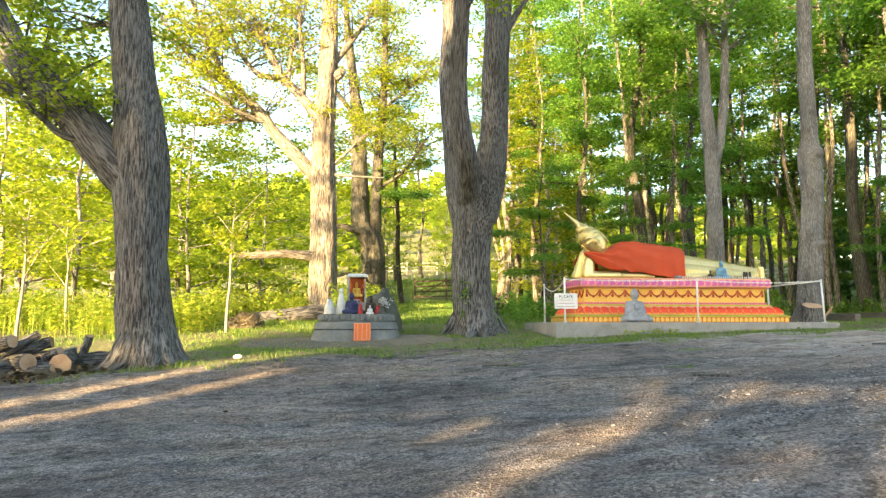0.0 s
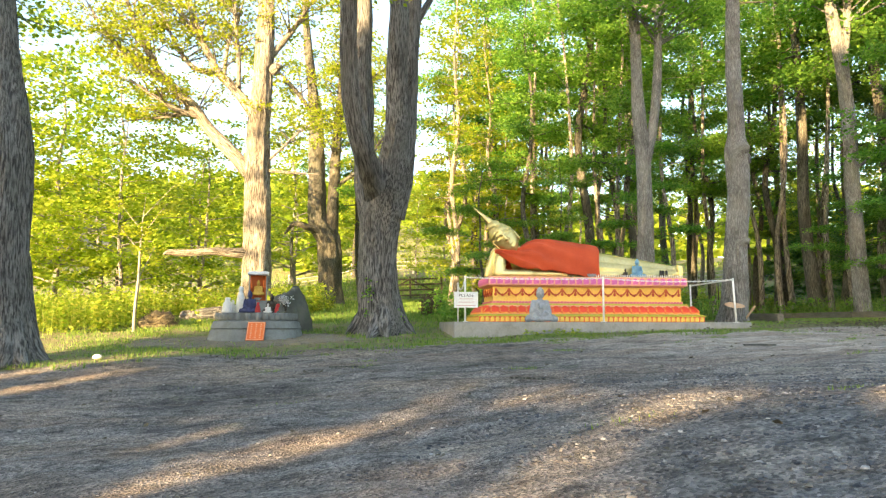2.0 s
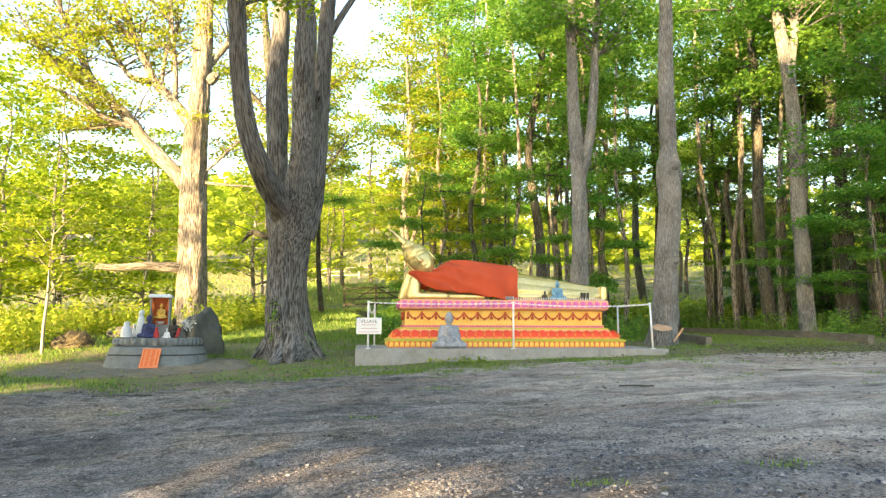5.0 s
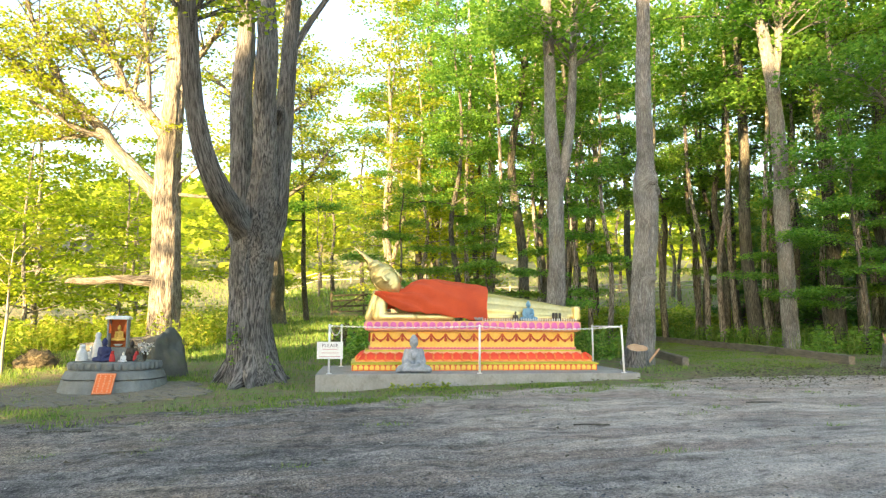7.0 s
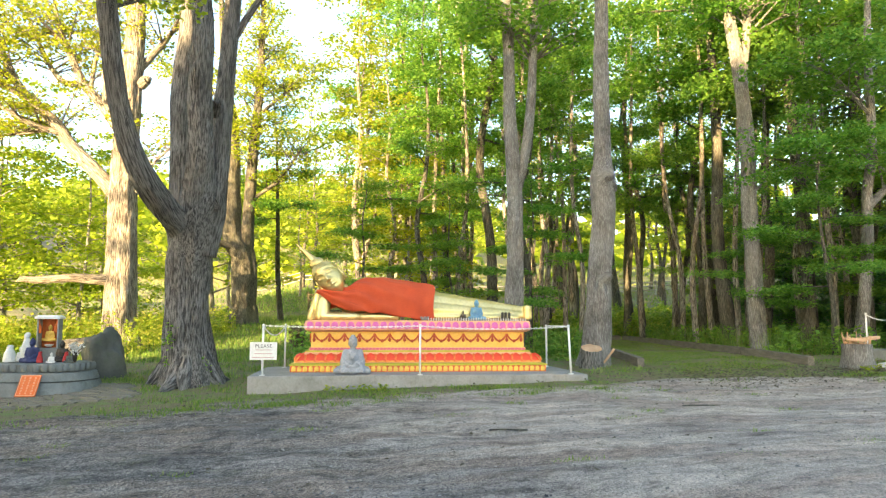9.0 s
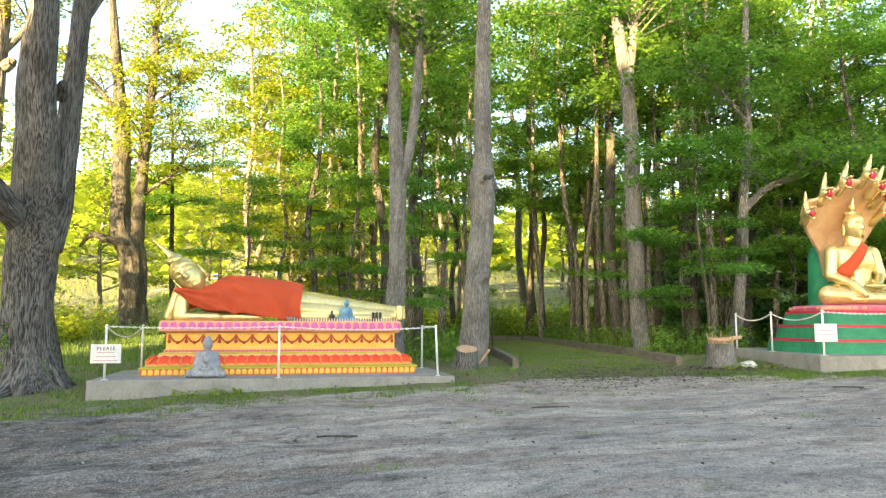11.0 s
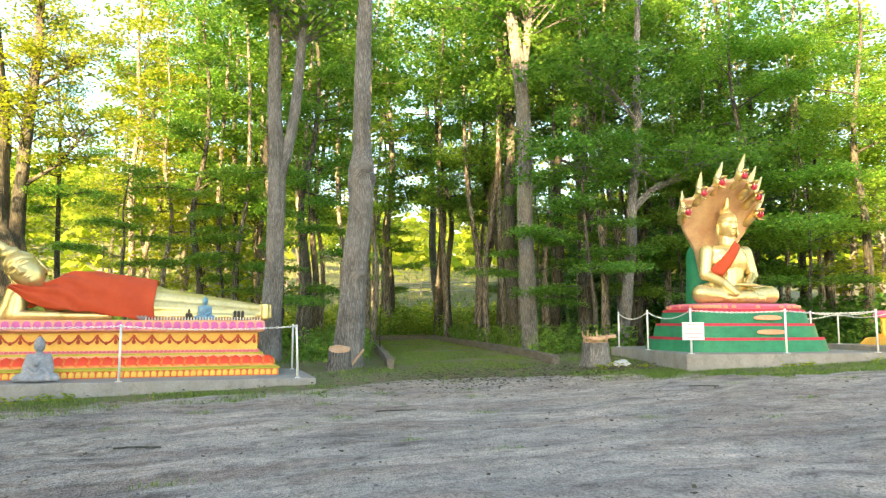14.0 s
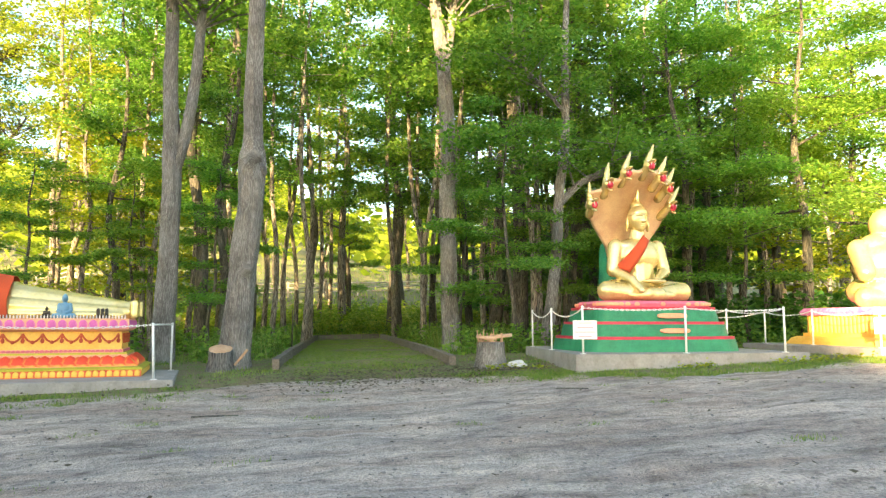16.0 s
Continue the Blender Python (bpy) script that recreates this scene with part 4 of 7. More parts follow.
def petal_paint(name, middle, edge, w, h):
    """Hand-painted petal: one colour in the middle, another towards its rim and foot."""
    m, nt, b = material(name, 0.6)
    v = coords(nt)
    sep = nt.nodes.new("ShaderNodeSeparateXYZ")
    nt.links.new(v, sep.inputs[0])

    def op(kind, a, c):
        n = nt.nodes.new("ShaderNodeMath")
        n.operation = kind
        for sock, q in ((n.inputs[0], a), (n.inputs[1], c)):
            if isinstance(q, (int, float)):
                sock.default_value = q
            else:
                nt.links.new(q, sock)
        return n.outputs[0]

    side = op("DIVIDE", op("ABSOLUTE", sep.outputs[0], 0.0), w / 2)
    foot = op("SUBTRACT", 1.0, op("DIVIDE", sep.outputs[2], h * 0.5))
    rim = op("MAXIMUM", side, foot)
    rim = op("ADD", rim, op("MULTIPLY", op("SUBTRACT", noise_at(nt, v, 22.0, 3.0), 0.5), 0.7))
    c = ramp(nt, rim, [(0.6, middle), (1.0, edge)])
    c = mix(nt, 0.6, c, ramp(nt, noise_at(nt, v, 40.0, 4.0), [(0.3, (0.75, 0.75, 0.75)), (0.7, (1, 1, 1))]), "MULTIPLY")
    nt.links.new(c, b.inputs["Base Color"])
    bump(nt, b, noise_at(nt, v, 60.0), 0.15, 0.004)
    return m


RED_PETAL = petal_paint("red_and_yellow_petal_paint", (0.80, 0.07, 0.025), (0.88, 0.42, 0.07), 0.27, 0.26)
PINK_PETAL = petal_paint("magenta_and_peach_petal_paint", (0.64, 0.12, 0.36), (0.84, 0.36, 0.32), 0.165, 0.16)
SMALL_PETAL = petal_paint("yellow_and_red_petal_paint", (0.88, 0.56, 0.10), (0.76, 0.16, 0.03), 0.12, 0.10)

# ---------------------------------------------------------------- shapes


def blob(bm, at, r, turn=(0, 0, 0), seg=20):
    m = pose(*at, *turn) @ Matrix.Diagonal((*(r if hasattr(r, "__len__") else (r, r, r)), 1))
    bmesh.ops.create_uvsphere(bm, u_segments=seg, v_segments=max(8, seg * 2 // 3), radius=1.0, matrix=m)


def bone(bm, a, b, ra, rb, sides=14):
    """A round limb from a to b with round ends."""
    n = 5
    pts = [Vector(a).lerp(Vector(b), k / n) for k in range(n + 1)]
    v, f = tube_data(pts, [ra + (rb - ra) * k / n for k in range(n + 1)], sides)
    vs = [bm.verts.new(p) for p in v]
    for q in f:
        bm.faces.new([vs[i] for i in q])
    blob(bm, a, ra, seg=12)
    blob(bm, b, rb, seg=12)


def fused(name, bm, mat, m, label, category, voxel, rounds=6, group=""):
    """Joins overlapping shapes into one smooth cast."""
    ob = part(name, bm, mat, None, "", True)
    ob.matrix_world = m
    rm = ob.modifiers.new("cast", "REMESH")
    rm.mode, rm.voxel_size, rm.use_smooth_shade = "VOXEL", voxel, True
    sm = ob.modifiers.new("smooth", "SMOOTH")
    sm.iterations, sm.factor = rounds, 0.5
    return tagged(ob, label, category, group)


def bump_at(v, mid, width):
    return math.exp(-((v - mid) / width) ** 2)


def sculpt_head(m, scale=1.0, nu=88, nv=72):
    """A calm carved face with combed hair: crown along z, face towards -y; gives points and faces."""
    pts = []
    for j in range(nv + 1):
        th = math.pi * j / nv
        for i in range(nu):
            ph = 2 * math.pi * i / nu
            x, y, z = math.sin(th) * math.sin(ph), -math.sin(th) * math.cos(ph), math.cos(th)
            taper = 1 - 0.22 * max(0.0, -z) ** 1.6
            X, Y, Z = 0.262 * x * taper, 0.285 * y * (1 - 0.06 * max(0.0, -z)), 0.385 * z
            front = max(0.0, -y)
            ax = abs(X)
            out = 0.0
            if front > 0.15:
                nose = max(0.0, min(1.0, (0.11 - Z) / 0.17)) if Z > -0.06 else bump_at(Z, -0.06, 0.022)
                out += 0.085 * nose * bump_at(X, 0, 0.036) + 0.03 * bump_at(ax, 0.042, 0.022) * bump_at(Z, -0.055, 0.026)
                arch = 0.095 + 0.045 * math.sin(math.pi * max(0.0, min(1.0, (ax - 0.015) / 0.17)))
                out += 0.024 * bump_at(Z, arch, 0.018) * (1 if 0.015 < ax < 0.185 else 0)
                out -= 0.034 * bump_at(ax, 0.098, 0.062) * bump_at(Z, 0.06, 0.042)
                out += 0.04 * bump_at(ax, 0.1, 0.058) * bump_at(Z, 0.03, 0.028)
                out -= 0.022 * bump_at(ax, 0.1, 0.062) * bump_at(Z, 0.012 + 0.9 * (ax - 0.1) ** 2, 0.009)
                out += 0.032 * bump_at(X, 0, 0.062) * bump_at(Z, -0.126, 0.015) + 0.032 * bump_at(X, 0, 0.054) * bump_at(Z, -0.166, 0.018)
                out -= 0.018 * bump_at(X, 0, 0.072) * bump_at(Z, -0.146, 0.009)
                out += 0.03 * bump_at(X, 0, 0.07) * bump_at(Z, -0.26, 0.05)
                out *= min(1.0, (front - 0.15) / 0.3)
            hair = 1.0 if (y > 0.12 and Z > -0.22) or Z > 0.205 - 1.6 * X * X else 0.0
            n = Vector((x, y, z))
            p = Vector((X, Y, Z)) + Vector((0, -out, 0))
            if hair:
                p += n * (0.026 + 0.009 * math.sin(95 * th * 0.6) * (0.6 + 0.4 * math.sin(30 * ph)))
            pts.append(m @ (p * scale))
    faces = [(j * nu + i, (j + 1) * nu + i, (j + 1) * nu + (i + 1) % nu, j * nu + (i + 1) % nu) for j in range(nv) for i in range(nu)]
    return pts, faces


def cast_with_head(ob, heads):
    """Freezes the cast body and adds the carved heads to its one mesh."""
    dg = bpy.context.evaluated_depsgraph_get()
    ev = ob.evaluated_get(dg).to_mesh()
    v = [p.co.copy() for p in ev.vertices]
    f = [tuple(p.vertices) for p in ev.polygons]
    for pts, faces in heads:
        n = len(v)
        v += pts
        f += [tuple(i + n for i in q) for q in faces]
    me = bpy.data.meshes.new(ob.name)
    me.from_pydata([tuple(p) for p in v], [], f)
    me.materials.append(ob.data.materials[0])
    me.polygons.foreach_set("use_smooth", [True] * len(me.polygons))
    ob.modifiers.clear()
    ob.data = me
    return ob


def rounded_loop(w, d, power, n, inset=0.0):
    """A rounded rectangle outline, its corners sharper as power grows."""
    out = []
    for k in range(n):
        a = 2 * math.pi * (k + 0.5) / n
        c, s = math.cos(a), math.sin(a)
        out.append(((w / 2 - inset) * math.copysign(abs(c) ** (2 / power), c), (d / 2 - inset) * math.copysign(abs(s) ** (2 / power), s)))
    return out


def lathe_box(rings, power=12, n=48):
    """Stacked outlines (w, d, z) skinned into one solid."""
    bm = bmesh.new()
    loops = [[bm.verts.new((x, y, z)) for x, y in rounded_loop(w, d, power, n)] for w, d, z in rings]
    for a, b in zip(loops, loops[1:]):
        for k in range(n):
            bm.faces.new((a[k], a[(k + 1) % n], b[(k + 1) % n], b[k]))
    bm.faces.new(loops[0][::-1])
    bm.faces.new(loops[-1])
    return bm


def frame_box(rings):
    """Stacked rectangles (w, d, z) skinned into one solid."""
    bm = bmesh.new()
    loops = [[bm.verts.new((sx * w / 2, sy * d / 2, z)) for sx, sy in ((-1, -1), (1, -1), (1, 1), (-1, 1))] for w, d, z in rings]
    for a, b in zip(loops, loops[1:]):
        for k in range(4):
            bm.faces.new((a[k], a[(k + 1) % 4], b[(k + 1) % 4], b[k]))
    bm.faces.new(loops[0][::-1])
    bm.faces.new(loops[-1])
    return bm


def petal_mesh(name, w, h, depth, mat, tip=True):
    """A lotus petal: a bulging shield in the x-z plane that looks to -y."""
    bm = bmesh.new()
    rows = [(0.0, 0.62), (0.3, 0.98), (0.6, 0.92), (0.85, 0.55), (1.0, 0.08)] if tip else [(0.0, 0.8), (0.3, 1.0), (0.65, 0.98), (0.9, 0.6), (1.0, 0.25)]
    grid = []
    for t, ww in rows:
        bulge = depth * math.sin(math.pi * (0.18 + 0.72 * t))
        grid.append([bm.verts.new((x * ww * w / 2, -bulge * c, t * h)) for x, c in ((-1, 0.0), (-0.55, 0.8), (0.55, 0.8), (1, 0.0))])
    for a, b in zip(grid, grid[1:]):
        for k in range(3):
            bm.faces.new((a[k], a[k + 1], b[k + 1], b[k]))
    me = bpy.data.meshes.new(name)
    bm.to_mesh(me)
    bm.free()
    me.polygons.foreach_set("use_smooth", [True] * len(me.polygons))
    me.materials.append(mat)
    return me


def set_row(name, me, parent, a, b, n, lean=0.0, turn=0.0):
    """n pieces on one mesh, evenly from a to b."""
    for k in range(n):
        p = Vector(a).lerp(Vector(b), (k + 0.5) / n)
        ob = new(name, me)
        ob.parent = parent
        ob.matrix_local = pose(*p, lean, 0, turn)


def rope(points, r, sides=6):
    v, f = tube_data(points, [r] * len(points), sides)
    bm = bmesh.new()
    vs = [bm.verts.new(p) for p in v]
    for q in f:
        bm.faces.new([vs[i] for i in q])
    return bm


def rail_post(x, y, z, h, lean=(0, 0), group="white posts round the statues"):
    t = thing("rail_post", pose(x, y, z, lean[0], lean[1], 0), "white painted metal post bolted to the concrete slab", "post", group)
    bm = bmesh.new()
    bmesh.ops.create_cone(bm, cap_ends=True, segments=14, radius1=0.022, radius2=0.021, depth=h, matrix=Matrix.Translation((0, 0, h / 2)))
    part("pole", bm, WHITE, t, "", True)
    bm = box(bmesh.new(), (0.1, 0.1, 0.012), (0, 0, 0.006), None, 0.003)
    part("base_plate", bm, WHITE, t)
    bm = bmesh.new()
    blob(bm, (0, 0, h), 0.028, seg=12)
    part("cap", bm, WHITE, t, "", True)
    return t


def chain(a, b, sag, group="white chains between the posts"):
    """A slack chain of oval links, as one mesh with its weave."""
    A, B = Vector(a), Vector(b)
    n = max(8, int((B - A).length / 0.055))
    pts = [A.lerp(B, k / n) + Vector((0, 0, -sag * 4 * (k / n) * (1 - k / n))) for k in range(n + 1)]
    bu = Bundle()
    for k in range(n):
        p, q = pts[k], pts[k + 1]
        d = (q - p)
        u = d.cross(Vector((0, 0, 1))).normalized() if k % 2 else d.cross(d.cross(Vector((0, 0, 1)))).normalized()
        mid, h = (p + q) / 2, d.length * 0.68
        loop = [mid + d.normalized() * (h * math.cos(t)) + u * (0.013 * math.sin(t)) for t in [2 * math.pi * i / 8 for i in range(9)]]
        bu.add(*tube_data(loop, [0.0065] * 9, 5, cap=False))
    ob = bu.link("chain", WHITE)
    return tagged(ob, "white chain hanging slack between rail posts", "chain", group)


def bar_rail(a, b):
    ob = part("top_rail", rope([Vector(a).lerp(Vector(b), k / 4) for k in range(5)], 0.017, 10), WHITE, None, "", True)
    return tagged(ob, "straight white painted rail between two posts", "rail")


def notice(m, w, h, words, lines, ink=INKRED):
    """A white notice board with lines of small writing."""
    t = thing("notice_board", m, "white notice board with lettering on a rail post", "sign", "notices at the statues")
    part("panel", box(bmesh.new(), (w, 0.012, h), (0, 0, 0), None, 0.003), WHITE, t)
    top = h * 0.36
    if words:
        fc = bpy.data.curves.new("lettering", "FONT")
        fc.body, fc.size, fc.align_x, fc.align_y, fc.extrude = words, h * 0.27, "CENTER", "CENTER", 0.001
        fc.space_character = 1.15
        fc.materials.append(INK)
        ob = new("lettering", fc)
        ob.parent = t
        ob.matrix_local = pose(0, -0.008, h * 0.27, 90, 0, 0)
        top = h * 0.06
    for k in range(lines):
        z = top - k * (top + h * 0.36) / max(1, lines - 1)
        part("text_bar", box(bmesh.new(), (w * (0.56, 0.66, 0.8)[k % 3], 0.002, h * 0.035), (0, -0.0075, z)), ink, t)
    return t


# ---------------------------------------------------------------- the reclining statue
A1 = 6.4
F1 = pose(2.48, 15.65, 0.22, 0, 0, A1)          # the slab's front left corner, at its top
bm = bmesh.new()
box(bm, (6.72, 3.0, 0.62), (3.36, 1.5, -0.31), None, 0.018)
for v in bm.verts:
    v.co.z += 0.006 * noise.noise(v.co * 3.0)
ob = part("concrete_slab", bm, CONCRETE)
ob.matrix_world = F1
tagged(ob, "weathered grey concrete slab at the edge of the yard", "slab", "concrete slabs")

P1 = F1 @ pose(3.41, 2.0, 0)                      # the pedestal's middle, on the slab
ped = thing("pedestal", P1, "stepped pedestal painted with orange and pink lotus petals", "pedestal")
part("plinth", frame_box([(5.40, 2.02, 0.0), (5.40, 2.02, 0.13)]), RED, ped, "red-orange plinth")
part("ledge", frame_box([(5.46, 2.08, 0.13), (5.46, 2.08, 0.155), (5.30, 1.92, 0.185)]), LIME, ped, "yellow-green ledge")
part("lotus_tier", frame_box([(5.26, 1.88, 0.185), (4.84, 1.46, 0.40)]), PEACH, ped, "peach lotus tier")
part("ledge", frame_box([(4.84, 1.46, 0.40), (4.84, 1.46, 0.435)]), LIME, ped, "yellow-green ledge")
part("band", frame_box([(4.68, 1.30, 0.435), (4.68, 1.30, 0.50)]), PEACH, ped, "peach band")
part("panel_block", frame_box([(4.62, 1.24, 0.50), (4.62, 1.24, 0.83)]), YELLOW, ped)
part("cornice", frame_box([(4.70, 1.32, 0.83), (4.86, 1.48, 0.87), (4.86, 1.48, 1.05), (4.80, 1.42, 1.075)]), PEACH, ped, "peach cornice")
m_small = petal_mesh("small_petal", 0.10, 0.115, 0.02, SMALL_PETAL, False)
m_big = petal_mesh("petal", 0.27, 0.26, 0.045, RED_PETAL)
m_back = petal_mesh("back_petal", 0.20, 0.23, 0.03, ORANGE)
m_pink = petal_mesh("pink_petal", 0.165, 0.16, 0.03, PINK_PETAL, False)
m_bead = petal_mesh("bead", 0.075, 0.045, 0.012, ROSE, False)
for side, (w, d, turn) in enumerate(((5.40, 2.02, 0), (2.02, 5.40, 90), (2.02, 5.40, 270))):
    q = pose(0, 0, 0, 0, 0, turn)
    def row(name, me, ww, dd, z, n, lean=0.0):
        a, b = q @ Vector((-ww / 2, -dd / 2, z)), q @ Vector((ww / 2, -dd / 2, z))
        set_row(name, me, ped, a, b, n, lean, turn)
    o = 5.40 - 2.02
    W = lambda x: x if turn == 0 else x - o
    D = lambda x: x - o if turn == 0 else x
    row("small_petal", m_small, W(5.38), D(5.40) + 0.004, 0.008, 46 if turn == 0 else 16)
    row("back_petal", m_back, W(5.1), D(5.22), 0.195, 24 if turn == 0 else 7, -42)
    row("petal", m_big, W(5.24), D(5.25), 0.19, 25 if turn == 0 else 8, -42)
    row("bead", m_bead, W(4.66), D(4.68) + 0.004, 0.445, 60 if turn == 0 else 17)
    row("pink_petal", m_pink, W(4.84), D(4.86) + 0.004, 0.885, 28 if turn == 0 else 8)
# swags of painted garland with tassels on the panel
sw = 4.5 / 14
bmg = rope([Vector((sw * (t - 0.5), -0.012, -0.15 * 4 * t * (1 - t))) for t in [i / 12 for i in range(13)]], 0.019, 6)
blob(bmg, (0, -0.02, -0.155), (0.034, 0.02, 0.034), seg=10)
meg = bpy.data.meshes.new("garland")
bmg.to_mesh(meg)
bmg.free()
meg.materials.append(GARLAND)
bmt = bmesh.new()
blob(bmt, (0, -0.012, -0.05), (0.022, 0.018, 0.06), seg=8)
blob(bmt, (0, -0.012, -0.13), (0.034, 0.022, 0.045), seg=8)
met = bpy.data.meshes.new("tassel")
bmt.to_mesh(met)
bmt.free()
met.materials.append(GARLAND)
set_row("garland", meg, ped, (-2.25, -0.62, 0.79), (2.25, -0.62, 0.79), 14)
set_row("tassel", met, ped, (-2.25 - sw / 2, -0.62, 0.79), (2.25 + sw / 2, -0.62, 0.79), 15)
for sx, tn in ((1, 90), (-1, 270)):
    set_row("garland", meg, ped, (sx * 2.31, -0.6, 0.79), (sx * 2.31, 0.6, 0.79), 4, 0, tn)

# the reclining figure lies on the pedestal; local x runs from its head to its feet
R1 = P1 @ pose(-2.43, 0, 1.075) @ Matrix.Diagonal((1.08, 1, 1, 1))
bm = bmesh.new()
hd = Vector((-0.64, 0.0, 0.77))                    # from chin to crown
hc = Vector((0.43, -0.34, 0.93))
tilt = (0, -39.7, 0)
blob(bm, hc + Vector((0, 0.05, 0)), (0.2, 0.2, 0.3), tilt, 24)
blob(bm, hc + hd * 0.40, (0.17, 0.17, 0.12), tilt)
bone(bm, hc + hd * 0.42, hc + hd * 0.56 + Vector((-0.03, 0, 0.02)), 0.115, 0.075)
bone(bm, hc + hd * 0.56 + Vector((-0.03, 0, 0.02)), (-0.27, -0.3, 1.68), 0.07, 0.014)
across = Vector((0.77, 0.0, 0.64))
for s in (-1, 1):
    blob(bm, hc - hd * 0.06 + across * (0.268 * s) + Vector((0, 0.0, 0)), (0.035, 0.075, 0.19), tilt, 14)
bone(bm, hc - hd * 0.25 + Vector((0, 0.1, 0)), (0.95, -0.05, 0.45), 0.16, 0.2)
# the arm under the head and the wedge of the pillow
bone(bm, (0.10, -0.16, 0.06), (0.26, -0.22, 0.60), 0.12, 0.13)
bone(bm, (0.16, 0.0, 0.06), (0.36, 0.02, 0.58), 0.16, 0.17)
bone(bm, (0.30, -0.36, 0.08), (0.98, -0.44, 0.08), 0.11, 0.09)
bone(bm, (0.30, -0.34, 0.08), (0.34, -0.3, 0.45), 0.14, 0.14)
# trunk and legs
bone(bm, (0.98, 0.0, 0.42), (1.5, 0.0, 0.42), 0.37, 0.41)
bone(bm, (1.25, -0.02, 0.48), (2.5, 0.0, 0.40), 0.40, 0.33)
bone(bm, (2.4, -0.05, 0.42), (4.42, -0.08, 0.23), 0.29, 0.12)
bone(bm, (2.4, -0.12, 0.22), (4.42, -0.14, 0.12), 0.30, 0.13)
bone(bm, (1.0, -0.38, 0.08), (1.8, -0.36, 0.08), 0.09, 0.08)
bone(bm, (2.5, -0.32, 0.09), (4.3, -0.24, 0.07), 0.10, 0.08)
bone(bm, (2.6, -0.30, 0.33), (4.3, -0.21, 0.19), 0.05, 0.035)
bone(bm, (2.6, -0.33, 0.22), (4.3, -0.24, 0.12), 0.045, 0.035)
box(bm, (0.14, 0.40, 0.36), (4.54, -0.12, 0.18), None, 0.04)
for k in range(5):
    bone(bm, (4.5, -0.12, 0.06 + 0.062 * k), (4.66, -0.13, 0.06 + 0.066 * k), 0.03, 0.028, 8)
body = fused("reclining_statue", bm, GOLD, R1, "gold-painted reclining statue with a pointed crown", "statue", 0.021, 2)
cast_with_head(body, [sculpt_head(Matrix.Translation(hc) @ pose(0, 0, 0, 0, -39.7, 0) @ pose(0, 0, 0, -3, 0, -7), 1.04)])

# the cloth over it
bm = bmesh.new()
NU, NV = 96, 64
grid = []
for i in range(NU + 1):
    u = i / NU
    x0 = 0.20 + 2.37 * u
    topz = np.interp(x0, [0.2, 0.5, 0.8, 0.98, 1.18, 1.5, 1.8, 2.1, 2.6], [0.64, 0.65, 0.72, 0.85, 0.935, 0.955, 0.9, 0.86, 0.8])
    low = np.interp(x0, [0.2, 0.28, 0.5, 0.75, 1.0, 1.5, 1.8, 2.2, 2.6], [0.58, 0.54, 0.37, 0.25, 0.18, 0.16, 0.1, 0.015, 0.01])
    deep = np.interp(x0, [0.2, 0.6, 1.1, 2.6], [0.47, 0.55, 0.56, 0.50])
    rowv = []
    for j in range(NV + 1):
        t = j / NV
        a = -0.5 * math.pi + t * 1.25 * math.pi
        # from the lower front edge up over the top and a little down the back
        if t < 0.55:
            s = t / 0.55
            z = low + (topz - low) * math.sin(s * math.pi / 2)
            y = -deep * (0.92 + 0.12 * math.sin(math.pi * s)) * math.cos(s * math.pi / 2) ** 0.55
        else:
            s = (t - 0.55) / 0.45
            z = topz - (topz - 0.25) * (1 - math.cos(s * math.pi / 2))
            y = deep * math.sin(s * math.pi / 2)
        swag = math.sin(36 * (t + 0.75 * u * (1 - 0.4 * u)) + 2.2 * noise.noise(Vector((x0 * 1.5, t * 2, 0))))
        fold = 0.10 * math.exp(-2.6 * u) * (abs(swag) ** 0.7 * (1 if swag > 0 else -0.6)) * min(1, 6 * u + 0.3)
        hang = math.sin(13 * x0 - 10 * t + 2.5 * noise.noise(Vector((x0 * 1.1, t * 1.5, 4))))
        fold = max(fold, -0.02) + 0.02 * max(0.0, 1 - 1.3 * t) * sstep(0.25, 0.5, u) * (abs(hang) ** 0.8 * (1 if hang > 0 else -1))
        fold += 0.012 * noise.noise(Vector((x0 * 5, t * 5, 1)))
        rowv.append(bm.verts.new((x0 + 0.05 * noise.noise(Vector((t * 4, u, 7))) * (1 if u in (0, 1) else 0.4), y - fold * 0.9, z + fold * 0.6)))
    grid.append(rowv)
for a, b in zip(grid, grid[1:]):
    for j in range(NV):
        bm.faces.new((a[j], a[j + 1], b[j + 1], b[j]))
ob = part("robe_cloth", bm, ROBE, None, "", True)
ob.matrix_world = R1
sd = ob.modifiers.new("thick", "SOLIDIFY")
sd.thickness, sd.offset = 0.012, 1.0
tagged(ob, "orange-red cloth draped in folds over the reclining statue", "cloth")


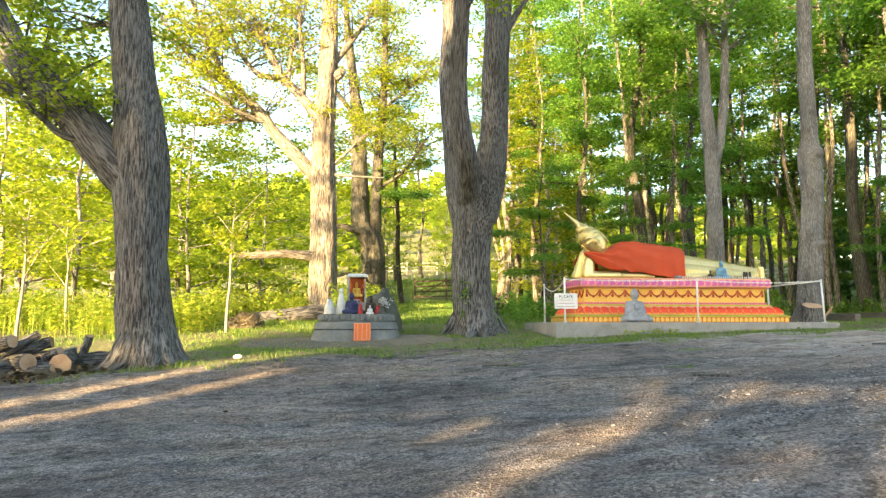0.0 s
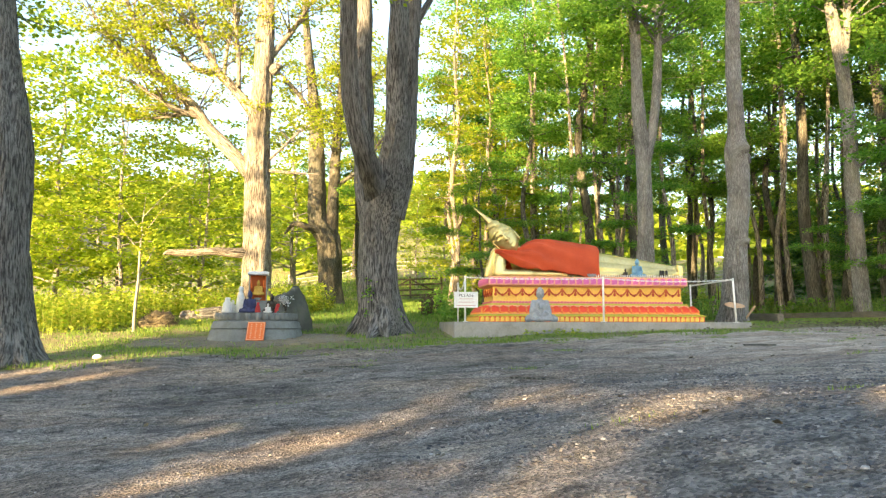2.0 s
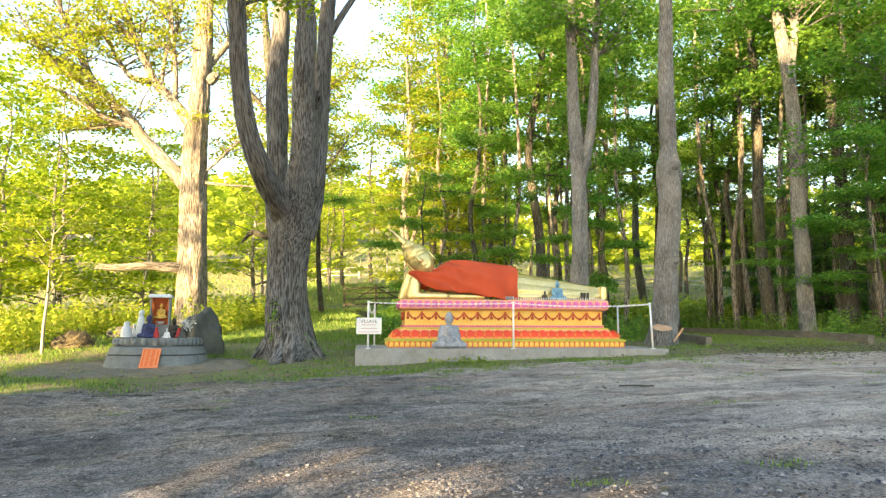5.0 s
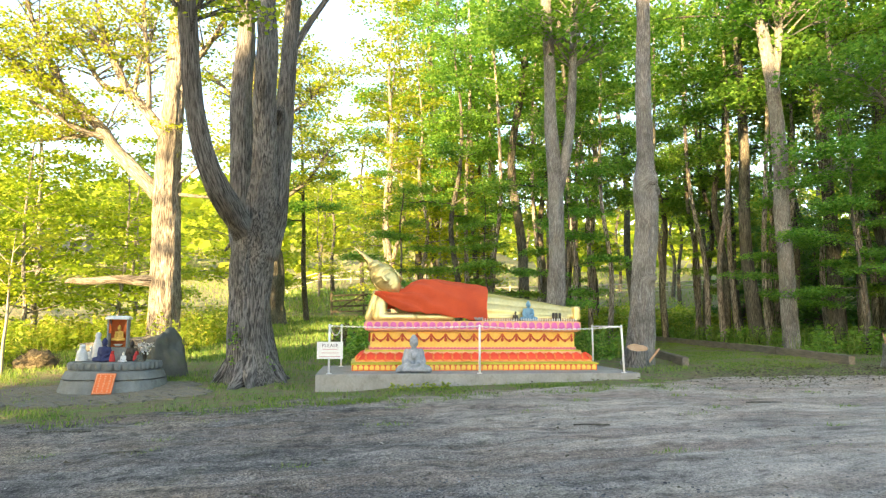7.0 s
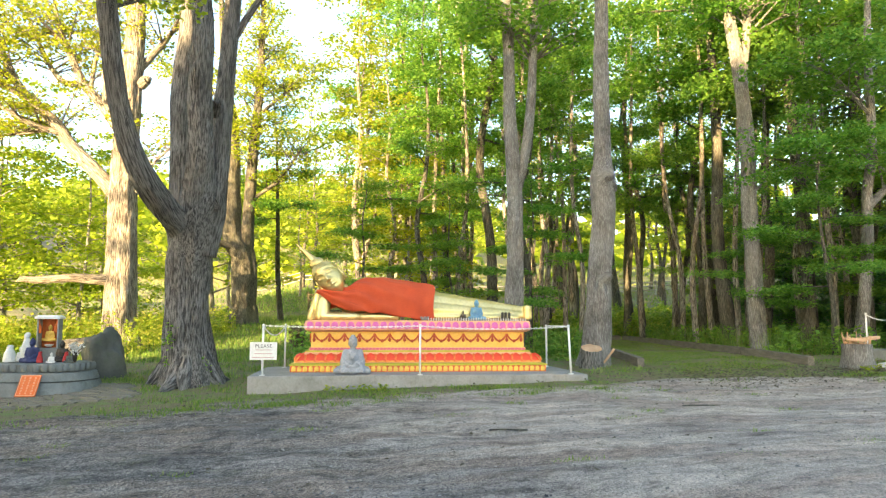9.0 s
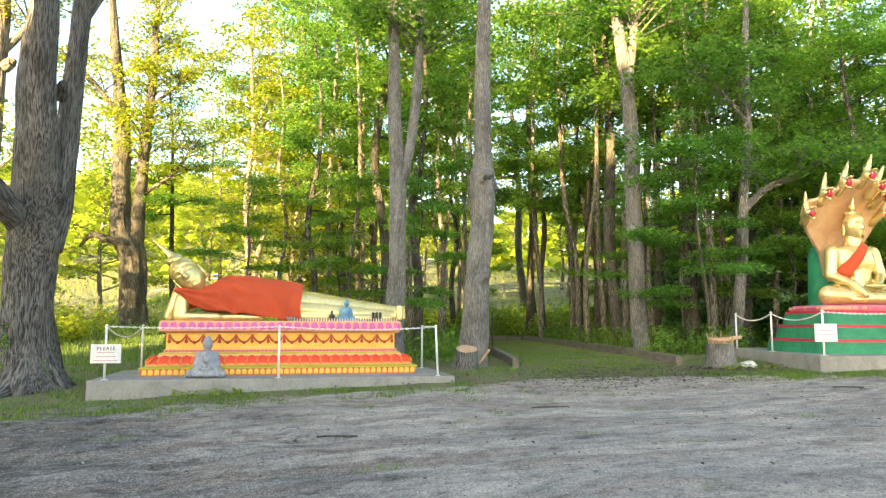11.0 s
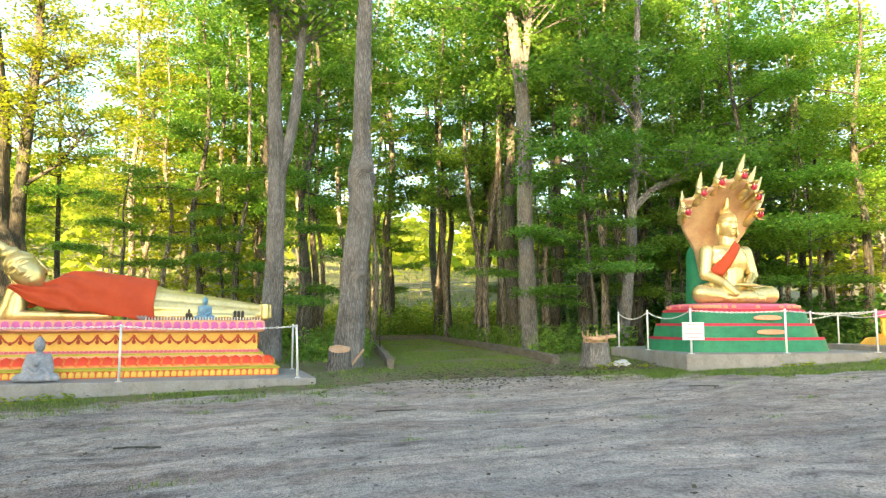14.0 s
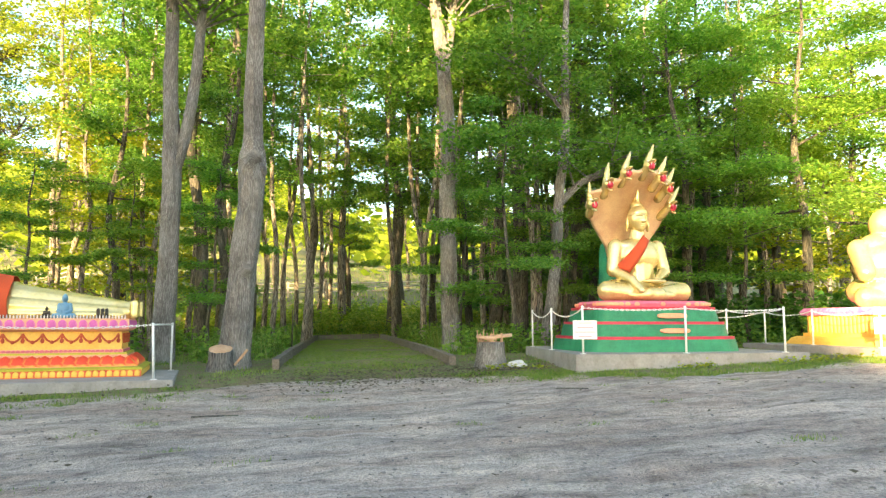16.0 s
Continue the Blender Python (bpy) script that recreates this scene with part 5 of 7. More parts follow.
# seated figures, at a height of one metre without the crown tip
def seated(bm, crown=False, lap=True, robed=False, face=True):
    blob(bm, (0, 0.03, 0.10), (0.36, 0.24, 0.11))
    for s in (-1, 1):
        bone(bm, (s * 0.17, 0.03, 0.12), (s * 0.40, -0.09, 0.10), 0.11, 0.095)
        bone(bm, (s * 0.40, -0.09, 0.10), (s * -0.06, -0.25, 0.07), 0.09, 0.06)
    blob(bm, (0, -0.2, 0.06), (0.26, 0.1, 0.06))
    bone(bm, (0, 0.04, 0.2), (0, 0.04, 0.36), 0.165, 0.16)
    blob(bm, (0, 0.02, 0.44), (0.215, 0.15, 0.18))
    blob(bm, (0, 0.035, 0.535), (0.235, 0.12, 0.085))
    for s in (-1, 1):
        bone(bm, (s * 0.225, 0.04, 0.535), (s * 0.275, 0.01, 0.30), 0.075, 0.064)
        bone(bm, (s * 0.275, 0.01, 0.30), ((s * 0.07) if (lap or s > 0) else -0.20, -0.20, 0.205), 0.055, 0.036)
    if not lap:
        bone(bm, (-0.20, -0.20, 0.205), (-0.17, -0.315, 0.10), 0.042, 0.032)
        blob(bm, (0.03, -0.22, 0.19), (0.13, 0.055, 0.022))
    else:
        blob(bm, (0, -0.21, 0.19), (0.12, 0.06, 0.03))
    bone(bm, (0, 0.03, 0.57), (0, 0.02, 0.69), 0.085, 0.072)
    if robed:
        blob(bm, (0, 0.02, 0.36), (0.21, 0.17, 0.25))
        for s in (-1, 1):
            bone(bm, (s * 0.21, 0.03, 0.53), (s * 0.28, -0.02, 0.28), 0.085, 0.085)
            bone(bm, (s * 0.28, -0.02, 0.27), (s * 0.1, -0.2, 0.22), 0.08, 0.06)
            bone(bm, (s * 0.3, -0.1, 0.1), (s * 0.46, -0.14, 0.07), 0.1, 0.08)
            bone(bm, (s * 0.2, -0.12, 0.24), (s * 0.3, -0.2, 0.08), 0.08, 0.07)
        blob(bm, (0, 0.0, 0.8), (0.13, 0.135, 0.15))
        for k in range(3):
            bone(bm, (-0.1 + 0.02 * k, -0.17 - 0.012 * k, 0.5 - 0.06 * k), (0.1 - 0.02 * k, -0.18 - 0.012 * k, 0.48 - 0.06 * k), 0.02, 0.02, 8)
    if not face:
        blob(bm, (0, 0.01, 0.79), (0.085, 0.09, 0.1), (0, 0, 0), 20)
        for s in (-1, 1):
            blob(bm, (s * 0.112, 0.01, 0.75), (0.014, 0.028, 0.075), (0, 0, 0), 10)
    else:
        plain_head(bm)
    blob(bm, (0, 0.015, 0.93), (0.066, 0.068, 0.05))
    if crown:
        bone(bm, (0, 0.015, 0.94), (0, 0.015, 1.0), 0.042, 0.03)
        bone(bm, (0, 0.0, 1.0), (0, -0.02, 1.12), 0.028, 0.006)
    return bm


def plain_head(bm):
    blob(bm, (0, 0.0, 0.785), (0.112, 0.122, 0.135), (0, 0, 0), 28)
    blob(bm, (0, 0.02, 0.815), (0.124, 0.128, 0.118), (0, 0, 0), 28)
    blob(bm, (0, -0.026, 0.735), (0.088, 0.102, 0.085), (0, 0, 0), 24)
    bone(bm, (0, -0.122, 0.795), (0, -0.142, 0.75), 0.012, 0.021, 8)
    blob(bm, (0, -0.122, 0.705), (0.034, 0.02, 0.013), (0, 0, 0), 10)
    for s in (-1, 1):
        blob(bm, (s * 0.05, -0.108, 0.79), (0.033, 0.022, 0.014), (0, 0, 0), 10)
        blob(bm, (s * 0.116, 0.01, 0.745), (0.016, 0.03, 0.075), (0, 0, 0), 10)


def seated_statue(mat, m, h, label, voxel=0.017, **kw):
    bm = seated(bmesh.new(), **kw)
    bmesh.ops.scale(bm, vec=(h * 0.88, h, h), verts=bm.verts)
    return fused("seated_statue", bm, mat, m, label, "statue", voxel * h * 1.35, 3)


seated_statue(STONE, pose(4.41, 16.3, 0.225, 0, 0, 4), 0.80, "grey stone seated statue on the concrete slab", robed=True)
seated_statue(BLUE, P1 @ pose(1.28, -0.5, 1.077, 0, 0, 0), 0.48, "small pale blue seated statue on the pedestal")
seated_statue(DARKMETAL, P1 @ pose(0.98, -0.5, 1.077), 0.23, "tiny dark bronze seated statue on the pedestal")
# a lotus bowl, dark candle glasses and a row of small white lights on the ledge
lb = thing("lotus_bowl", P1 @ pose(0.12, -0.52, 1.077), "small grey stone lotus bowl on the pedestal ledge", "bowl")
bm = bmesh.new()
blob(bm, (0, 0, 0.03), (0.055, 0.055, 0.03), seg=12)
part("bowl", bm, STONE, lb, "", True)
ml = petal_mesh("petal", 0.075, 0.10, 0.02, STONE)
for k in range(8):
    o2 = new("petal", ml)
    o2.parent = lb
    a = k * math.pi / 4
    o2.matrix_local = pose(0.045 * math.sin(a), -0.045 * math.cos(a), 0.01, 35, 0, math.degrees(a))
for k in range(3):
    c = thing("candle_glass", P1 @ pose(1.86 + 0.075 * k, -0.52 + 0.02 * (k % 2), 1.077), "dark candle glass on the pedestal ledge", "candle", "dark candle glasses")
    bm = bmesh.new()
    bmesh.ops.create_cone(bm, cap_ends=True, segments=14, radius1=0.03, radius2=0.032, depth=0.16, matrix=Matrix.Translation((0, 0, 0.08)))
    part("glass", bm, DARKMETAL, c, "", True)
    bm = bmesh.new()
    bmesh.ops.create_cone(bm, cap_ends=True, segments=14, radius1=0.034, radius2=0.02, depth=0.03, matrix=Matrix.Translation((0, 0, 0.175)))
    part("lid", bm, DARKMETAL, c, "", True)
rl = np.random.default_rng(5)
bmc = bmesh.new()
bmesh.ops.create_cone(bmc, cap_ends=True, segments=10, radius1=0.014, radius2=0.012, depth=0.05, matrix=Matrix.Translation((0, 0, 0.025)))
blob(bmc, (0, 0, 0.055), (0.007, 0.007, 0.012), seg=6)
mec = bpy.data.meshes.new("small_candle")
bmc.to_mesh(mec)
bmc.free()
mec.materials.append(PORCELAIN)
for k in range(40):
    x = 0.2 + 2.15 * k / 39
    c = new("small_candle", mec)
    c.matrix_world = P1 @ pose(x, -0.64 + rl.uniform(-0.012, 0.012), 1.075)
    tagged(c, "tiny white candle in a row on the pedestal", "candle", "row of tiny white candles")

# posts, rails and the notice
for x, y, lean in ((2.72, 15.83, (0, 0)), (5.77, 16.07, (0, 0)), (8.82, 16.42, (0, -2.5)), (8.71, 18.98, (0, 0)), (2.62, 18.3, (0, 0))):
    rail_post(x, y, 0.22, 0.97, lean)
chain((2.72, 15.83, 1.18), (5.77, 16.07, 1.18), 0.03)
chain((5.77, 16.07, 1.18), (8.78, 16.42, 1.18), 0.06)
bar_rail((8.71, 18.98, 1.18), (8.78, 16.42, 1.18))
chain((2.62, 18.3, 1.17), (2.72, 15.83, 1.18), 0.2)
chain((8.71, 18.98, 1.17), (8.715, 18.93, 0.55), 0.0)
notice(pose(2.74, 15.795, 0.69, 0, 0, 3), 0.52, 0.34, "PLEASE", 3)

# ---------------------------------------------------------------- the seated statue under the serpent hood
bm = bmesh.new()
vs = [bm.verts.new((x, y, z)) for z in (-0.1, 0.62) for x, y in ((16.40, 15.66), (21.42, 15.60), (21.6, 20.5), (17.05, 20.5))]
for f in ((3, 2, 1, 0), (4, 5, 6, 7), (0, 1, 5, 4), (1, 2, 6, 5), (2, 3, 7, 6), (3, 0, 4, 7)):
    bm.faces.new([vs[i] for i in f])
bmesh.ops.bevel(bm, geom=list(bm.edges), offset=0.018, segments=2, affect="EDGES")
tagged(part("concrete_slab", bm, CONCRETE), "weathered grey concrete slab at the edge of the yard", "slab", "concrete slabs")
P2 = pose(18.85, 17.75, 0.62, 0, 0, 0)
ped = thing("pedestal", P2, "green tiered pedestal with red bands and a pink rim", "pedestal")
zz = 0.0
for k, (w, d) in enumerate(((3.62, 2.75), (3.28, 2.45), (2.96, 2.2))):
    part("tier", lathe_box([(w, d, zz), (w - 0.10, d - 0.08, zz + 0.25)], 5), GREEN, ped)
    if k < 3:
        part("band", lathe_box([(w - 0.12, d - 0.1, zz + 0.25), (w - 0.12, d - 0.1, zz + 0.31)], 5), CRIMSON, ped, "crimson band")
    zz += 0.31
part("lotus_rim", lathe_box([(2.62, 1.9, 0.93), (2.68, 1.96, 1.0), (2.5, 1.8, 1.06)], 5), ROSE, ped, "pink rim")
m_w = petal_mesh("rim_petal", 0.12, 0.075, 0.02, PEACH, False)
for (x, y), (x2, y2) in zip(rounded_loop(2.68, 1.96, 5, 44), rounded_loop(2.68, 1.96, 5, 44)[1:]):
    o2 = new("rim_petal", m_w)
    o2.parent = ped
    a = math.degrees(math.atan2(y2 - y, x2 - x))
    o2.matrix_local = pose((x + x2) / 2, (y + y2) / 2, 0.955, 0, 0, a)
for z, x in ((0.43, 0.1), (0.74, 0.1)):
    bm = bmesh.new()
    v = [(px * 0.35, pz * 0.055) for px, pz in rounded_loop(2, 2, 3, 24)]
    lo = [bm.verts.new((x + a_, -1.10 - (0.06 if z > 0.5 else 0.16), z + b_)) for a_, b_ in v]
    hi = [bm.verts.new((x + a_ * 0.92, -1.13 - (0.06 if z > 0.5 else 0.16), z + b_ * 0.85)) for a_, b_ in v]
    for k in range(24):
        bm.faces.new((lo[k], lo[(k + 1) % 24], hi[(k + 1) % 24], hi[k]))
    bm.faces.new(hi)
    bm.faces.new(lo[::-1])
    part("cartouche", bm, PEACH, ped, "pale yellow oval plaque")

S2 = P2 @ pose(-0.02, 0.0, 1.055, 0, 0, 4)
H2 = 2.30
bm = seated(bmesh.new(), True, False, False, False)
bmesh.ops.scale(bm, vec=(H2 * 1.02, H2 * 1.0, H2 * 1.02), verts=bm.verts)
body = fused("seated_statue", bm, GOLD, S2, "large gold seated statue under a serpent hood", "statue", 0.02, 2)
cast_with_head(body, [sculpt_head(pose(0, 0.0, 0.795 * H2 * 1.02, 3, 0, 3), 0.86)])
# the sash
bm = bmesh.new()
grid = []
for i in range(15):
    t = i / 14
    rowv = []
    for j in range(5):
        s = j / 4 - 0.5
        x = -0.5 + 0.5 * t + s * (0.24 - 0.1 * t)
        z = 0.72 + 0.70 * t - s * 0.14
        y = -0.34 + 0.9 * x * x + 0.16 * max(0, t - 0.6) - 0.02 * math.sin(9 * s)
        rowv.append(bm.verts.new((x, y - 0.03, z)))
    grid.append(rowv)
for a, b in zip(grid, grid[1:]):
    for j in range(4):
        bm.faces.new((a[j], a[j + 1], b[j + 1], b[j]))
ob = part("sash", bm, ROBE, None, "", True)
ob.matrix_world = S2
sd = ob.modifiers.new("thick", "SOLIDIFY")
sd.thickness = 0.03
tagged(ob, "orange-red sash across the gold statue's chest", "cloth")


# the hood of seven serpents
hood = thing("serpent_hood", S2, "gold and bronze seven-headed serpent hood behind the statue", "sculpture")
bm = bmesh.new()
NU, NV = 28, 24
grid = []
for j in range(NV + 1):
    t = j / NV
    half = np.interp(t, [0, 0.25, 0.5, 0.75, 1.0], [0.36, 0.52, 0.88, 1.10, 1.06])
    rowv = []
    for i in range(NU + 1):
        u = i / NU * 2 - 1
        near = min(abs(u - q) for q in (-1, -0.72, -0.37, 0, 0.37, 0.72, 1))
        z = 0.75 + 2.32 * t * (1 - (0.24 if u < 0 else 0.17) * abs(u) ** 1.8 * t) - 0.13 * t ** 4 * min(1, near / 0.15)
        x = half * u * 0.97 - 0.1 * t + 0.06 * t ** 3 * (1 - u * u)
        y = 0.62 - 0.10 * t + 0.06 * u * u - (0.2 + 0.82 * (1 - u * u)) * t ** 3.2 - 0.25 * u * u * t
        y += 0.015 * math.sin(22 * math.pi * t) * (1 - abs(u))
        rowv.append(bm.verts.new((x, y, z)))
    grid.append(rowv)
for a, b in zip(grid, grid[1:]):
    for i in range(NU):
        bm.faces.new((a[i], a[i + 1], b[i + 1], b[i]))
fan = part("hood_fan", bm, BRONZE, hood, "ribbed bronze-pink fan", True)
sd = fan.modifiers.new("thick", "SOLIDIFY")
sd.thickness, sd.offset = 0.09, -1
bm = bmesh.new()
bone(bm, (0.0, 0.95, -1.0), (0.0, 0.9, 1.2), 0.5, 0.45)
part("coil", bm, GREEN, hood, "green painted back of the serpent", True)
# the ribbed belly scales up the middle of the fan
for k in range(15):
    t = 0.2 + 0.045 * k
    half = 0.17 + 0.05 * math.sin(math.pi * t)
    y = 0.56 - 0.10 * t - 1.02 * t ** 3.2
    bm = box(bmesh.new(), (2 * half, 0.05, 0.085), (-0.13 - 0.1 * t, y, 0.75 + 2.32 * t), Matrix.Rotation(radians(8 + 30 * t), 4, "X"), 0.02)
    part("belly_scale", bm, BRONZE, hood, "", True)
heads = [(-1.1, 0.16, 2.2, -0.04), (-0.87, -0.14, 2.61, 0.06), (-0.54, -0.37, 2.84, 0.15), (-0.07, -0.55, 2.99, 0.15), (0.29, -0.42, 2.77, 0.2), (0.63, -0.17, 2.59, 0.22), (0.88, 0.11, 2.22, 0.27)]
for hx, hy, hz, sway in heads:
    bm = bmesh.new()
    base = Vector((hx * 0.92 - 0.02, hy + 0.2, hz - 0.2))
    top = Vector((hx, hy - 0.05, hz))
    bone(bm, base, top, 0.1, 0.085)
    blob(bm, top, (0.095, 0.14, 0.125))
    blob(bm, top + Vector((0, -0.17, 0.06)), (0.07, 0.13, 0.04), (-12, 0, 0))
    blob(bm, top + Vector((0, -0.14, -0.14)), (0.06, 0.11, 0.032), (25, 0, 0))
    pts = [top + Vector((0, 0.02, 0.04)), top + Vector((sway * 0.3, 0.03, 0.18)), top + Vector((sway * 0.7, 0.02, 0.34)), top + Vector((sway, 0.0, 0.49))]
    v, f = tube_data(*smooth_line(pts, [0.088, 0.074, 0.048, 0.016], 7), 10)
    for i, p in enumerate(v):
        v[i] = p + (p - top - Vector((0, 0, 0.2))).normalized() * 0.011 * math.sin(i // 10 * 2.2)
    vs = [bm.verts.new(p) for p in v]
    for q in f:
        bm.faces.new([vs[i] for i in q])
    hd_ = part("serpent_head", bm, GOLD, hood, "gold crested serpent head", True)
    bm = bmesh.new()
    blob(bm, top + Vector((0, -0.16, -0.045)), (0.066, 0.08, 0.075), seg=12)
    part("mouth", bm, CRIMSON, hd_, "red open mouth", True)
    for s in (-1, 1):
        bm = bmesh.new()
        blob(bm, top + Vector((s * 0.075, -0.13, 0.07)), 0.022, seg=8)
        part("eye", bm, PORCELAIN, hd_, "white eye", True)
    for s in (-1, 1):
        bm = bmesh.new()
        bone(bm, top + Vector((s * 0.045, -0.215, 0.015)), top + Vector((s * 0.04, -0.21, -0.04)), 0.012, 0.003, 6)
        part("fang", bm, PORCELAIN, hd_, "white fang", True)

for x, y in ((16.63, 15.86), (18.75, 15.76), (20.95, 15.74), (16.81, 18.0), (17.12, 20.15), (21.06, 17.85), (21.3, 20.2)):
    rail_post(x, y, 0.62, 0.90)
T = 1.50
chain((16.63, 15.86, T), (18.75, 15.76, T), 0.04)
chain((18.75, 15.76, T), (20.95, 15.74, T), 0.05)
chain((16.63, 15.86, T), (16.81, 18.0, T), 0.16)
chain((16.81, 18.0, T), (17.12, 20.15, T), 0.16)
chain((20.95, 15.74, T), (21.06, 17.85, T), 0.08)
chain((21.06, 17.85, T), (21.3, 20.2, T), 0.08)
notice(pose(16.66, 15.82, 1.08, 0, 0, 2), 0.50, 0.36, "", 4)

# ---------------------------------------------------------------- the third statue
bm = box(bmesh.new(), (5.4, 4.6, 0.7), (25.75, 17.85, 0.33), None, 0.018)
tagged(part("concrete_slab", bm, CONCRETE), "weathered grey concrete slab at the edge of the yard", "slab", "concrete slabs")
P3 = pose(25.6, 17.9, 0.68)
ped = thing("pedestal", P3, "yellow pedestal with moulded columns and a pink rim", "pedestal")
part("plinth", frame_box([(3.7, 2.9, 0), (3.5, 2.7, 0.16), (3.3, 2.5, 0.2)]), YELLOW, ped)
part("ledge", frame_box([(3.1, 2.3, 0.2), (3.1, 2.3, 0.28)]), YELLOW, ped)
part("panel_block", frame_box([(2.95, 2.15, 0.28), (2.95, 2.15, 0.72)]), YELLOW, ped)
part("rim", frame_box([(3.15, 2.35, 0.72), (3.2, 2.4, 0.8), (3.05, 2.25, 0.9)]), PINK, ped, "pink rim")
m_c = petal_mesh("moulding", 0.11, 0.42, 0.035, YELLOW, False)
set_row("moulding", m_c, ped, (-1.45, -1.08, 0.29), (1.45, -1.08, 0.29), 24)
set_row("moulding", m_c, ped, (-1.48, 1.05, 0.29), (-1.48, -1.05, 0.29), 17, 0, 270)
bm = bmesh.new()
blob(bm, (0, 0, 0.42), (1.05, 0.8, 0.46))
blob(bm, (0, -0.05, 1.05), (0.92, 0.72, 0.7))
blob(bm, (0, 0, 1.5), (0.8, 0.5, 0.4))
bone(bm, (-0.8, 0, 1.45), (-0.95, -0.35, 0.85), 0.26, 0.22)
bone(bm, (0.8, 0, 1.45), (0.95, -0.35, 0.85), 0.26, 0.22)
blob(bm, (0, -0.05, 2.08), (0.40, 0.38, 0.42))
bone(bm, (-0.95, -0.3, 0.25), (0.2, -0.7, 0.2), 0.26, 0.2)
bone(bm, (0.95, -0.3, 0.25), (-0.2, -0.7, 0.2), 0.26, 0.2)
fused("seated_statue", bm, GOLD, P3 @ pose(0, 0, 0.88), "stout gold seated statue with a large belly", "statue", 0.03, 4)
for x, y in ((23.35, 15.85), (23.5, 18.03), (23.43, 19.7), (25.6, 15.85)):
    rail_post(x, y, 0.68, 0.83)
chain((23.35, 15.85, 1.5), (25.6, 15.85, 1.5), 0.06)
chain((23.35, 15.85, 1.5), (23.5, 18.03, 1.5), 0.12)
chain((23.5, 18.03, 1.5), (23.43, 19.7, 1.5), 0.1)
chain((21.3, 20.2, 1.5), (23.43, 19.7, 1.5), 0.15)
notice(pose(23.4, 15.80, 1.15, 0, 0, 0), 0.50, 0.34, "", 4)

# ---------------------------------------------------------------- the small shrine on its round base
SH = pose(-2.05, 16.9, -0.2)
base = thing("shrine_base", SH, "round tiered grey granite base ringed with carved petals", "plinth")
part("foot_tier", lathe_box([(2.1, 2.0, -0.1), (2.08, 1.98, 0.0), (1.96, 1.82, 0.24)], 2.8), GRANITE, base)
part("middle_tier", lathe_box([(1.9, 1.74, 0.24), (1.98, 1.82, 0.27), (1.86, 1.7, 0.42), (1.72, 1.56, 0.44)], 2.6), GRANITE, base)
part("drum", lathe_box([(1.66, 1.5, 0.44), (1.74, 1.58, 0.60), (1.62, 1.46, 0.61)], 2.6), GRANITE, base)
m_g = petal_mesh("carved_petal", 0.132, 0.15, 0.05, GRANITE, False)
lp = rounded_loop(1.75, 1.59, 2.6, 36)
for k in range(36):
    (x, y), (x2, y2) = lp[k], lp[(k + 1) % 36]
    o2 = new("carved_petal", m_g)
    o2.parent = base
    o2.matrix_local = pose((x + x2) / 2, (y + y2) / 2, 0.455, 0, 0, math.degrees(math.atan2(y2 - y, x2 - x)))
ST = SH @ pose(0, 0, 0.61)
hs = thing("altar_house", ST @ pose(-0.03, 0.12, 0, 0, 0, 14) @ Matrix.Diagonal((0.9, 0.9, 0.97, 1)), "small grey altar house with a white roof and orange lining", "shrine")
part("foot", box(bmesh.new(), (0.56, 0.40, 0.30), (0, 0, 0.15), None, 0.012), GRANITE, hs)
for s in (-1, 1):
    part("side_panel", box(bmesh.new(), (0.035, 0.34, 0.62), (s * 0.215, 0.0, 0.61), None, 0.006), CONCRETE, hs)
part("back_panel", box(bmesh.new(), (0.40, 0.03, 0.62), (0, 0.16, 0.61), None, 0.004), ORANGE, hs, "orange-red lined back")
part("roof", frame_box([(0.54, 0.48, 0.92), (0.54, 0.48, 0.965), (0.42, 0.36, 1.0)]), WHITE, hs, "white roof")
for s in (-1, 1):
    bm = bmesh.new()
    rows = []
    for i in range(7):
        t = i / 6
        rows.append([bm.verts.new((s * (0.19 - 0.10 * t * (1 - 0.5 * abs(2 * j / 6 - 1)) * (j / 6)), -0.15 + 0.012 * math.sin(9 * t + j), 0.91 - 0.30 * j / 6)) for j in range(7)])
    for a, b in zip(rows, rows[1:]):
        for j in range(6):
            bm.faces.new((a[j], a[j + 1], b[j + 1], b[j]))
    cu = part("curtain", bm, ORANGE, hs, "orange-red curtain", True)
    cu.modifiers.new("thick", "SOLIDIFY").thickness = 0.006
part("dish", lathe_box([(0.10, 0.10, 0.32), (0.2, 0.2, 0.36), (0.2, 0.2, 0.37)], 2, 20), WHITE, hs, "white offering dish")
seated_statue(YELLOW, ST @ pose(-0.03, 0.14, 0.42), 0.36, "small yellow figure inside the altar house", 0.02)


def draped(mat, m, h, w, label, lean=0.0):
    """A small standing robed figure, plain."""
    bm = bmesh.new()
    bone(bm, (0, 0, 0.05 * h), (0, 0, 0.45 * h), w * 0.5, w * 0.42)
    bone(bm, (0, 0, 0.45 * h), (0, 0, 0.72 * h), w * 0.42, w * 0.26)
    blob(bm, (0, -0.01, 0.86 * h), (w * 0.22, w * 0.24, 0.11 * h))
    blob(bm, (0, 0.02, 0.9 * h), (w * 0.26, w * 0.26, 0.10 * h))
    bmesh.ops.bisect_plane(bm, geom=list(bm.verts) + list(bm.edges) + list(bm.faces), plane_co=(0, 0, 0.0), plane_no=(0, 0, -1), clear_outer=True)
    return fused("figurine", bm, mat, m, label, "figurine", 0.012, 3, "figurines on the shrine base")


